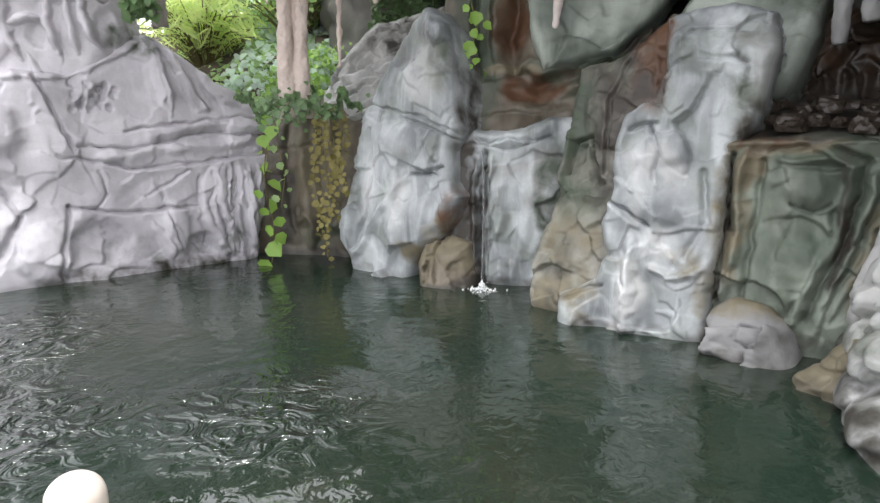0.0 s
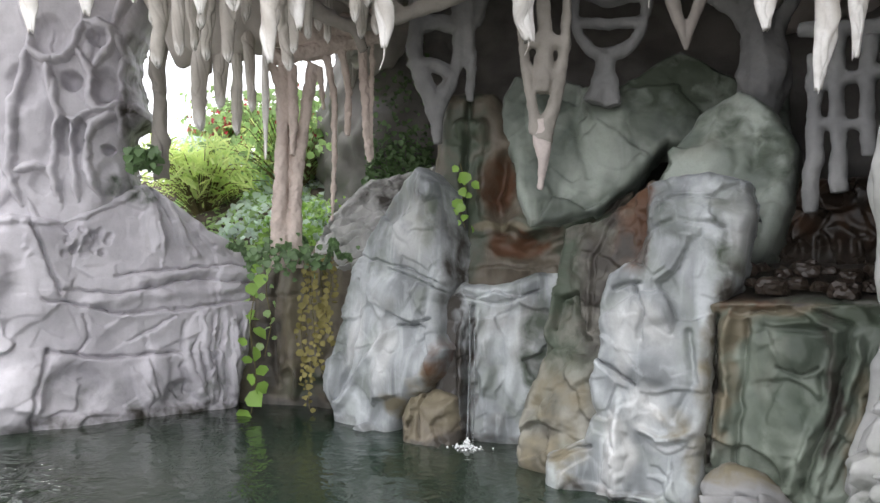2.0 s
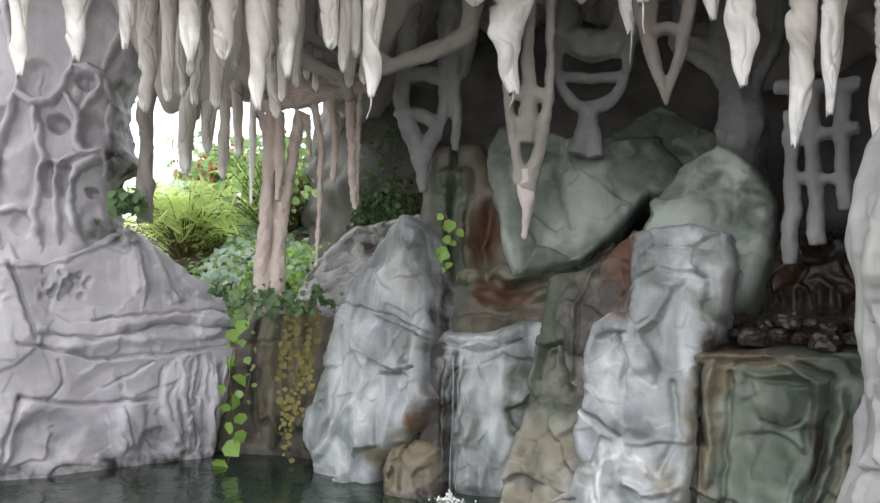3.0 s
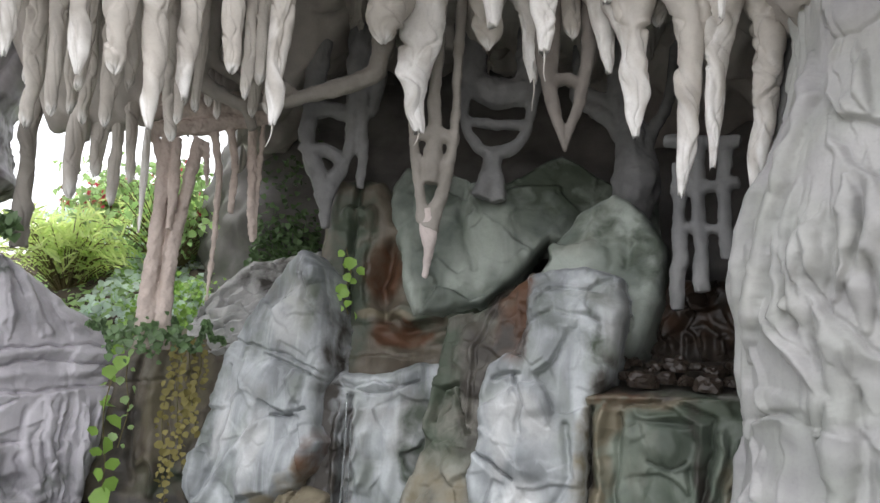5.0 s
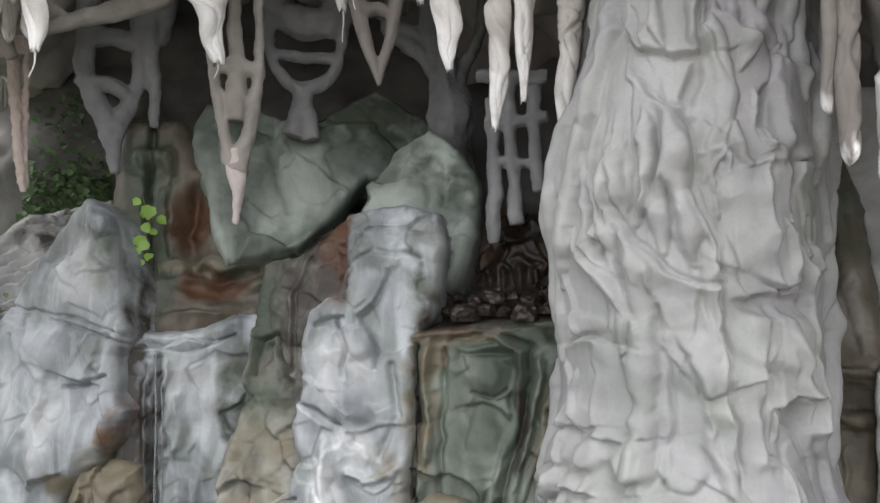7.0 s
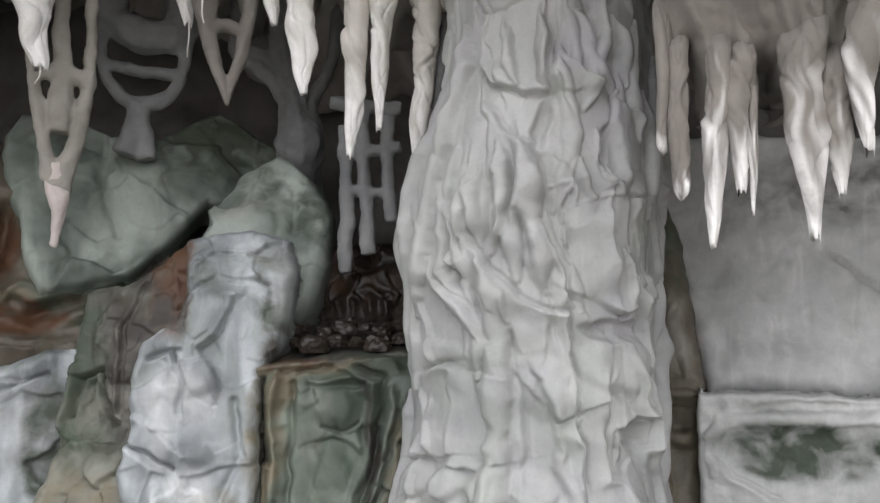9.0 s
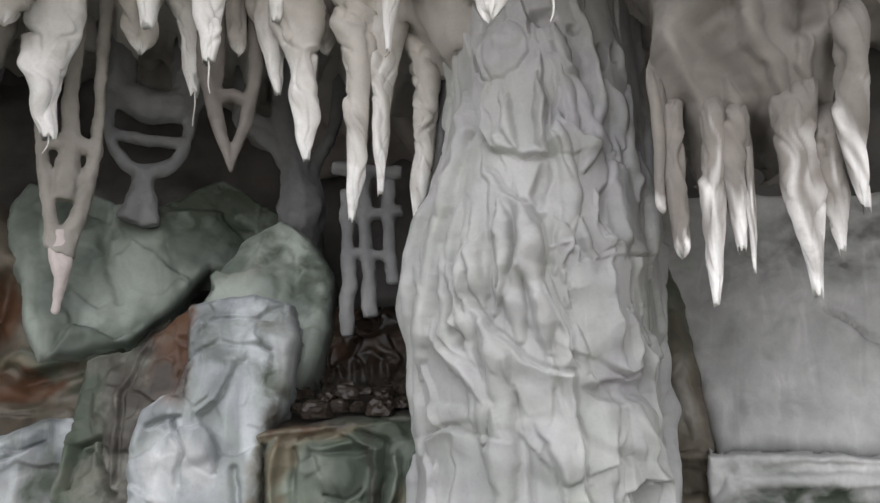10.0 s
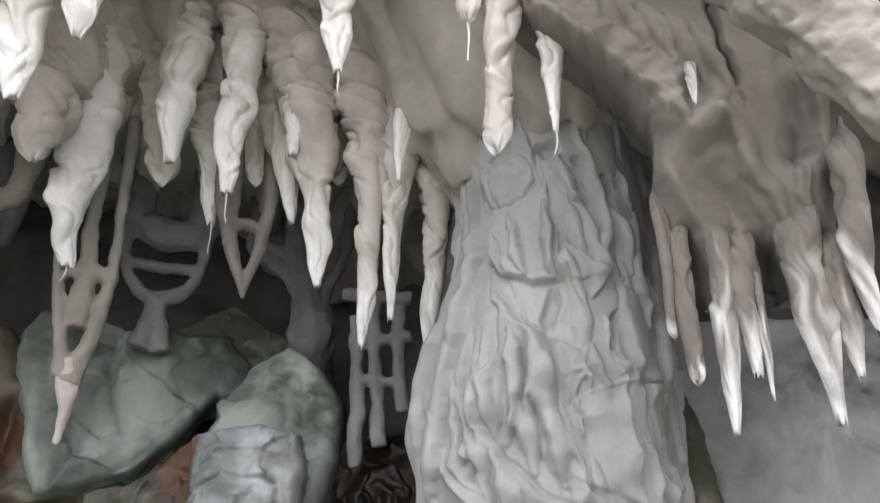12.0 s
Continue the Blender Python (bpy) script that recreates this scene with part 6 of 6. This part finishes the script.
fused("root_dripstone", [
       [(-1.29, 5.92, 3.21, 0.060), (-1.30, 5.92, 2.48, 0.056), (-1.31, 5.92, 2.08, 0.060), (-1.31, 5.92, 1.40, 0.085)],
       [(-1.06, 5.97, 3.18, 0.050), (-1.13, 5.96, 2.58, 0.051), (-1.18, 5.95, 2.19, 0.055), (-1.19, 5.94, 1.40, 0.078)],
       [(-1.24, 6.0, 2.6, 0.04), (-1.24, 6.0, 2.1, 0.06), (-1.25, 5.99, 1.4, 0.07)],
       [(-1.43, 5.89, 3.20, 0.036), (-1.33, 5.91, 2.96, 0.041), (-1.29, 5.92, 2.48, 0.03)],
       [(-1.22, 5.90, 3.15, 0.036), (-1.20, 5.88, 2.73, 0.041), (-1.20, 5.87, 2.37, 0.030)],
       [(-0.94, 5.99, 3.24, 0.036), (-0.87, 6.00, 2.90, 0.030), (-0.86, 6.00, 2.40, 0.028), (-0.87, 6.00, 1.81, 0.015)],
       [(-0.83, 6.01, 3.35, 0.037), (-0.75, 6.02, 3.01, 0.033), (-0.75, 6.02, 2.57, 0.028)],
       [(-0.64, 6.03, 3.36, 0.042), (-0.61, 6.03, 2.91, 0.036), (-0.58, 6.04, 2.51, 0.033), (-0.55, 6.04, 2.34, 0.020)],
       [(-0.55, 6.06, 3.37, 0.026), (-0.55, 6.06, 2.82, 0.020), (-0.53, 6.06, 2.37, 0.013)],
       [(-1.00, 5.98, 3.16, 0.031), (-0.96, 5.99, 2.79, 0.015)],
       [(-1.45, 5.88, 3.12, 0.020), (-1.44, 5.89, 2.66, 0.020), (-1.44, 5.89, 2.32, 0.015)],
       [(-1.43, 5.89, 3.20, 0.062), (-1.10, 5.96, 3.28, 0.080), (-0.82, 6.01, 3.39, 0.090), (-0.50, 6.04, 3.47, 0.080)],
       [(-1.45, 5.92, 3.42, 0.12), (-1.10, 5.98, 3.45, 0.13), (-0.80, 6.03, 3.52, 0.12), (-0.50, 6.06, 3.58, 0.12)],
], ROOT, 0.009, 0.03, 1.0, bark=0.016, label="cluster of pinkish bark-like dripstones over the garden bank", group=SHAPES)
fused("vaulted_dripstone", [
       [(-1.05, 5.61, 3.56, 0.123), (-0.73, 5.67, 3.42, 0.094), (-0.40, 5.70, 3.47, 0.094), (-0.03, 5.72, 3.63, 0.113), (0.39, 5.70, 3.83, 0.141)],
       [(-0.97, 5.63, 3.75, 0.094), (-0.73, 5.66, 3.63, 0.066), (-0.50, 5.69, 3.44, 0.075)],
       [(-0.51, 5.69, 3.79, 0.066), (-0.36, 5.70, 3.61, 0.066), (-0.22, 5.71, 3.55, 0.066)],
       [(-0.68, 5.67, 3.42, 0.075), (-0.58, 5.68, 3.22, 0.075)],
], UMBER, swell=0.62, label="grey dripstone vault with hollows under the roof", group=SHAPES)
fused("pierced_dripstone", [
       [(2.92, 4.03, 4.22, 0.061), (2.91, 4.03, 3.51, 0.053), (2.86, 4.07, 2.91, 0.038), (2.84, 4.08, 2.53, 0.019)],
       [(3.06, 3.91, 4.21, 0.061), (3.03, 3.93, 3.59, 0.053), (2.97, 3.99, 3.07, 0.046), (2.92, 4.02, 2.66, 0.061)],
       [(2.92, 4.03, 3.83, 0.030), (3.04, 3.93, 3.80, 0.030)],
       [(2.90, 4.04, 3.56, 0.030), (3.03, 3.94, 3.53, 0.030)],
       [(2.89, 4.05, 3.16, 0.030), (2.99, 3.97, 3.11, 0.030)],
       [(2.86, 4.07, 2.79, 0.034), (2.95, 4.00, 2.78, 0.034)],
], DUSK, label="grey pierced dripstone strip beside the pillar", group=SHAPES)
hem = [(-0.36, -0.17), (-0.37, -0.5), (-0.30, -0.52), (-0.25, -0.40), (-0.21, -0.5), (-0.18, -0.75), (-0.11, -0.75), (-0.07, -0.52), (-0.04, -0.62), (0.0, -0.64), (0.06, -0.5), (0.12, -0.54), (0.17, -0.75), (0.27, -0.75), (0.31, -0.52), (0.37, -0.58), (0.42, -0.36)]
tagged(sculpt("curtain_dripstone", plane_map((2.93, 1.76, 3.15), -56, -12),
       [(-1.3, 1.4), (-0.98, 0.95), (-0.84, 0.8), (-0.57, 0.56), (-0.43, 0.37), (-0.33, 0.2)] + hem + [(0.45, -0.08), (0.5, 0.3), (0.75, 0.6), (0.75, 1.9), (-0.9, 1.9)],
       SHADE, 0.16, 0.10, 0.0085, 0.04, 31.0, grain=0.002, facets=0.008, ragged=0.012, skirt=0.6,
       strokes=[([(-1.1, 1.15), (-0.7, 0.8), (-0.45, 0.52), (-0.25, 0.25), (-0.12, 0.1)], 0.14, 0.13), ([(-0.02, 0.1), (0.05, -0.15), (0.14, -0.35), (0.2, -0.5)], 0.09, 0.09), ([(-0.3, -0.05), (-0.2, -0.3), (-0.14, -0.55)], 0.07, 0.06),
                ([(0.36, 0.5), (0.32, 0.2), (0.3, -0.1)], -0.12, 0.12), ([(0.02, 0.9), (0.06, 0.5), (0.08, 0.28)], -0.05, 0.03)],
       cords=[([(0.02, 0.15), (0.08, -0.02), (0.05, -0.12), (0.16, -0.28), (0.2, -0.5)], 0.05, 0.05), ([(-0.05, -0.3), (-0.02, -0.42), (0.0, -0.56)], 0.04, 0.035), ([(0.3, -0.1), (0.28, -0.3), (0.3, -0.42)], 0.035, 0.04)]
             + [([(-0.92 + 0.085 * q, 1.1 - 0.1 * q), (-0.86 + 0.085 * q, 0.98 - 0.1 * q), (-0.84 + 0.085 * q, 0.84 - 0.095 * q)], 0.035, 0.032) for q in range(9)]
             + [([(-0.62 + 0.11 * q, 1.1 - 0.09 * q), (-0.55 + 0.11 * q, 0.95 - 0.1 * q), (-0.5 + 0.11 * q, 0.75 - 0.1 * q)], 0.03, 0.045) for q in range(6)],
       folds=[([(0.06, 0.95), (0.05, 0.6), (0.08, 0.3)], 0.05, 0.1), ([(-0.02, -0.05), (-0.04, 0.02), (0.0, 0.12)], 0.05, 0.08), ([(0.5, 1.2), (0.4, 0.8), (0.36, 0.3), (0.38, 0.0)], 0.05, 0.12)], strands=[(14, 0.4, 0.1, 0.03)]),
       "heavy brown-grey dripstone curtain arching beside the pillar", "formation", SHAPES)
fused("roll_dripstone", [
       [(2.27, 1.43, 3.80, 0.15), (2.33, 1.31, 3.53, 0.145), (2.40, 1.10, 3.14, 0.14), (2.43, 1.0, 2.87, 0.13), (2.46, 0.92, 2.66, 0.125), (2.5, 0.80, 2.52, 0.12)],
] + [[(2.20 + 0.012 * q, 1.44 - 0.036 * q, 3.70 - 0.08 * q, 0.05), (2.23 + 0.014 * q, 1.34 - 0.036 * q, 3.74 - 0.08 * q, 0.06), (2.32 + 0.014 * q, 1.24 - 0.034 * q, 3.80 - 0.08 * q, 0.05)] for q in range(14)],
      UMBER, 0.009, 0.03, 1.0, label="pale beige wrinkled dripstone roll under the roof edge", group=SHAPES)


# ---- the garden bank seen through the opening ----
def bank_height(x, y):
    return 1.45 + 0.5 * smooth((y - 6.8) / 1.2) + 0.9 * smooth((y - 7.6) / 2.4) - 0.45 * smooth((-x - 2.0) / 1.6) + 0.5 * smooth((x + 1.1) / 0.8) * smooth((y - 6.9) / 0.8)


def bank():
    xs, ys = np.linspace(-5.0, -0.2, 80), np.linspace(7.02, 11.5, 80)
    x, y = [g.ravel() for g in np.meshgrid(xs, ys, indexing="ij")]
    z = bank_height(x, y) + 0.08 * fbm(x, y, 0.35, 31, 3)
    n = 80
    i = np.arange(n * n).reshape(n, n)
    f = np.stack([i[:-1, :-1], i[1:, :-1], i[1:, 1:], i[:-1, 1:]], -1).reshape(-1, 4)
    ring = np.concatenate([i[:, 0], i[-1, 1:], i[-2::-1, -1], i[0, -2:0:-1]])
    side = np.stack([ring + n * n, np.roll(ring, -1) + n * n, np.roll(ring, -1), ring], -1)
    verts = np.concatenate([np.stack([x, y, z], 1), np.stack([x, y, z * 0 - 0.9], 1)])
    tagged(mesh_object("garden_bank", verts, np.concatenate([f, side]).tolist(), SOIL), "dark soil bank rising behind the cave opening", "bank", kind="structure")


bank()


def leaf_cloud(name, places, size, material, label, category, shape="ivy", parent=None, kind="stuff", seed=1):
    """Many small folded leaves at given places, each turned its own way; one mesh."""
    rng = np.random.default_rng(seed)
    outline = {"ivy": [(0, 0), (0.5, 0.15), (0.42, 0.6), (0, 1.0), (-0.42, 0.6), (-0.5, 0.15)],
               "frond": [(0, 0), (0.10, 0.3), (0.07, 0.8), (0, 1.2), (-0.07, 0.8), (-0.10, 0.3)],
               "round": [(0, 0), (0.45, 0.2), (0.52, 0.6), (0, 1.05), (-0.52, 0.6), (-0.45, 0.2)]}[shape]
    verts, faces = [], []
    for x, y, z, nx, ny, nz in places:
        s = size * rng.uniform(0.6, 1.3)
        normal = (Vector((nx, ny, nz)) + Vector(rng.normal(0, 0.45, 3))).normalized()
        down = Vector((rng.normal(0, 0.5), rng.normal(0, 0.5), -1 if shape != "frond" else 0.6))
        along = (down - normal * down.dot(normal)).normalized()
        across = normal.cross(along)
        base = len(verts)
        for u, v in outline:
            fold = 0.22 * abs(u) - 0.25 * v * v
            verts.append(Vector((x, y, z)) + across * u * s + along * v * s + normal * fold * s)
        faces += [(base, base + 1, base + 2, base + 3), (base, base + 3, base + 4, base + 5)]
    ob = mesh_object(name, verts, faces, material, parent)
    return tagged(ob, label, category, kind=kind) if parent is None else tagged(ob, label)


def scattered(count, x0, x1, y0, y1, seed, rise=0.10, test=None):
    rng = np.random.default_rng(seed)
    out = []
    while len(out) < count:
        x, y = rng.uniform(x0, x1), rng.uniform(y0, y1)
        if test and not test(x, y, rng):
            continue
        z = float(bank_height(x, y)) + abs(rng.normal(0, rise))
        out.append((x, y, z, 0.1, -0.6, 0.9))
    return out


leaf_cloud("ivy_cover", scattered(4600, -3.4, -0.3, 7.0, 10.5, 3, 0.04), 0.085, LEAF, "dense green ivy covering the garden bank", "ivy")
leaf_cloud("blue_ground_leaves", scattered(1500, -2.3, -0.8, 7.2, 9.3, 4, 0.06), 0.085, BLUELEAF, "blue-green broad leaves on the bank", "ground cover", "round")
leaf_cloud("bright_ivy", scattered(800, -1.8, -0.7, 7.0, 8.0, 5, 0.09), 0.058, LIME, "bright green ivy leaves by the opening", "ivy")
leaf_cloud("dark_ivy", [(x + 0.2, y, z + 0.3, a, b, c) for x, y, z, a, b, c in scattered(2300, -0.9, -0.2, 7.05, 7.6, 6, 0.5)], 0.055, IVY, "dark green ivy climbing beside the rear rocks", "ivy", seed=6)


def bush(name, x, y, z, size, count, leaf, material, label, category, shape, seed, flowers=0):
    """A bush of arching stems with many leaves."""
    rng = np.random.default_rng(seed)
    root = new(name)
    root.location = (x, y, z)
    tagged(root, label, category)
    places, verts, faces = [], [], []
    for s in range(count // 14):
        a, out, high = rng.uniform(0, 6.28), rng.uniform(0.2, 1.0) * size, rng.uniform(0.4, 1.0) * size
        line = [(out * q * math.cos(a), out * q * math.sin(a), high * math.sin(q * 2.0) * 0.95, 0.008 * (1.2 - q)) for q in (0, 0.3, 0.6, 1.0)]
        v, f = tube_verts(line, 5, s)
        faces += [tuple(i + len(verts) for i in face) for face in f]
        verts += v
        for q in np.linspace(0.25, 1.0, 14):
            places.append((out * q * math.cos(a) + rng.normal(0, 0.03), out * q * math.sin(a) + rng.normal(0, 0.03), high * math.sin(q * 2.0) * 0.95 + rng.normal(0, 0.03), math.cos(a), math.sin(a), 0.6))
    mesh_object("stem", verts, faces, STEM, root)
    leaf_cloud("foliage", places, leaf, material, "", "", shape, root, seed=seed)
    if flowers:
        leaf_cloud("blossoms", [places[int(q)] for q in rng.integers(0, len(places), flowers)], leaf * 0.9, RED, "red blossoms", "", "round", root, seed=seed + 1)


bush("fern_bush", -2.75, 8.2, float(bank_height(-2.75, 8.2)) - 0.05, 0.95, 2000, 0.14, FERN, "yellow-green feathery fern bush on the bank", "bush", "frond", 41)
bush("fern_bush", -1.95, 8.9, float(bank_height(-1.95, 8.9)) - 0.05, 0.75, 1500, 0.14, FERN, "yellow-green feathery fern bush on the bank", "bush", "frond", 42)
bush("flowering_bush", -2.75, 9.4, float(bank_height(-2.75, 9.4)) + 0.25, 0.75, 1400, 0.07, LEAF, "green bush with red blossoms behind the ferns", "bush", "round", 43, 420)
bush("leafy_bush", -1.75, 8.5, float(bank_height(-1.75, 8.5)) - 0.05, 1.35, 1700, 0.075, LEAF, "tall light green leafy bush behind the roots", "bush", "round", 45, 30)
bush("grey_bush", -3.5, 10.4, float(bank_height(-3.5, 10.4)) - 0.05, 0.9, 1000, 0.08, BLUELEAF, "grey-green bush at the top of the bank", "bush", "round", 44)


# ---- vines and small plants on the rocks ----
def vine(x, y, z0, z1, leaves, size, material, label, seed, stagger=0.05):
    """A hanging stem with leaves in turn on both sides, parts of one plant."""
    rng = np.random.default_rng(seed)
    root = new("hanging_vine")
    root.location = (x, y, z1)
    tagged(root, label, "vine", "vines on the rocks")
    steps = [(0.03 * math.sin(q * 9 + seed) , 0.02 * math.cos(q * 7), (z0 - z1) * q, 0.005) for q in np.linspace(0, 1, 9)]
    bm = bmesh.new()
    v, f = tube_verts(steps, 6, seed)
    made = [bm.verts.new(p) for p in v]
    for face in f:
        bm.faces.new([made[q] for q in face])
    part("stem", bm, STEM, root)
    for n in range(leaves):
        q = (n + 0.5) / leaves
        places = [(0.03 * math.sin(q * 9 + seed) + (stagger if n % 2 else -stagger) * rng.uniform(0.4, 1.2), -0.02, (z0 - z1) * q, 0.15 * rng.normal(), -1, 0.35)]
        leaf_cloud("leaf", places, size * rng.uniform(0.8, 1.25), material, "", "", "round", root, seed=seed * 50 + n)


vine(-1.62, 6.30, 0.02, 1.45, 17, 0.11, LIME, "bright green heart-leaved vine hanging to the water", 1)
vine(-1.50, 6.36, 0.55, 1.50, 12, 0.06, LEAF, "thin green vine hanging over the recess", 2)
for n, (vx, low) in enumerate(((-1.10, 0.05), (-1.02, 0.4), (-0.95, 0.7), (-1.18, 0.25))):
    vine(vx, 6.42, low, 1.52, 40, 0.05, DRYLEAF, "dry olive-yellow vine trailing down the recess", 3 + n, 0.04)
vine(0.28, 6.05, 1.78, 2.35, 12, 0.075, LIME, "small bright vine in the crevice by the rust hollow", 11)
leaf_cloud("ivy_fringe", [(-1.9 + 1.15 * q, 6.42 - 0.12 * q + 0.05 * math.sin(q * 40), 1.52 + 0.10 * math.sin(q * 23) + 0.06 * math.cos(q * 51), 0, -0.9, 0.4) for q in np.linspace(0, 1, 1000)], 0.045, IVY, "green ivy fringe over the top of the recess", "ivy", seed=8)
rng = np.random.default_rng(77)
leaf_cloud("ivy_tuft", [(-1.2 + rng.normal(0, 0.16), 5.82 + rng.normal(0, 0.06), 1.52 + rng.normal(0, 0.07), 0, -0.9, 0.4) for _ in range(170)], 0.055, IVY, "green ivy leaves round the foot of the root dripstones", "ivy", seed=12)
leaf_cloud("ledge_weeds", [(-2.72 + 0.25 * q, 6.15 + 0.1 * math.sin(q * 30), 2.28 + 0.16 * abs(math.sin(q * 47)), 0, -0.9, 0.4) for q in np.linspace(0, 1, 70)], 0.08, IVY, "small green weeds on the ledge by the pillar", "weeds", seed=9)


# ---- the trickle, its splash, and the railing posts by the path ----
def trickle():
    m = bpy.data.materials.new("running_water")
    m.use_nodes = True
    s = m.node_tree.nodes["Principled BSDF"]
    s.inputs["Base Color"].default_value, s.inputs["Roughness"].default_value = (0.75, 0.78, 0.8, 1), 0.12
    s.inputs["Transmission Weight"].default_value, s.inputs["IOR"].default_value = 0.92, 1.33
    root = new("trickle")
    root.location = (0.33, 5.55, 0)
    tagged(root, "thin trickle of water falling with a white splash", "waterfall")
    for n, (dx, top, r) in enumerate(((0.0, 1.15, 0.006), (0.045, 0.95, 0.004))):
        bm = bmesh.new()
        v, f = tube_verts([(dx, 0.0, top, r), (dx + 0.01, -0.05, top * 0.6, r), (dx, -0.09, 0.0, r * 1.4)], 8, n)
        made = [bm.verts.new(p) for p in v]
        for face in f:
            bm.faces.new([made[q] for q in face])
        part("strand", bm, m, root)
    foam = plain_material("foam", (0.85, 0.87, 0.88), 0.4, 0.05, 30, 0.3)
    rng = np.random.default_rng(5)
    bm = bmesh.new()
    for _ in range(140):
        r = abs(rng.normal(0, 0.08))
        a = rng.uniform(0, 6.28)
        size = rng.uniform(0.003, 0.010)
        bmesh.ops.create_icosphere(bm, subdivisions=1, radius=size, matrix=Matrix.Translation((r * math.cos(a), -0.1 + 0.7 * r * math.sin(a), 0.004 + max(0, 0.07 - r) * rng.uniform(0, 1.2))))
    tagged(part("splash", bm, foam, root, "white bubbly splash"), "white bubbly splash", kind="stuff")


trickle()


def railing_post(x, y, top):
    """A cream weathered post with a domed head, standing at the path's edge."""
    bm = bmesh.new()
    rings, sides = 160, 28
    rows = []
    for n in range(rings + 1):
        k = n / rings
        z = 0.15 + (top - 0.15) * k
        from_top = top - z
        r = 0.036 * math.sqrt(max(0.0, 1 - max(0.0, 1 - from_top / 0.03) ** 2)) if from_top < 0.03 else 0.036 - 0.005 * math.exp(-((from_top - 0.10) / 0.03) ** 2)
        rows.append([bm.verts.new((max(r, 0.002) * (1 + 0.06 * noise.noise(Vector((math.cos(a) * 2 + x, math.sin(a) * 2, z * 14)))) * math.cos(a), max(r, 0.002) * math.sin(a), z)) for a in [2 * math.pi * s / sides for s in range(sides)]])
    for low, high in zip(rows[:-1], rows[1:]):
        for s in range(sides):
            bm.faces.new((low[s], low[(s + 1) % sides], high[(s + 1) % sides], high[s]))
    bm.faces.new(rows[-1])
    bm.faces.new(rows[0][::-1])
    data = bpy.data.meshes.new("railing_post")
    bm.to_mesh(data)
    bm.free()
    data.materials.append(POSTMAT)
    data.polygons.foreach_set("use_smooth", np.ones(len(data.polygons), bool))
    ob = new("railing_post", data)
    ob.location = (x, y, 0)
    tagged(ob, "short cream railing post with a worn domed head", "post", "posts along the path")


railing_post(-0.466, 0.77, 1.135)
railing_post(-0.60, 0.75, 1.135)
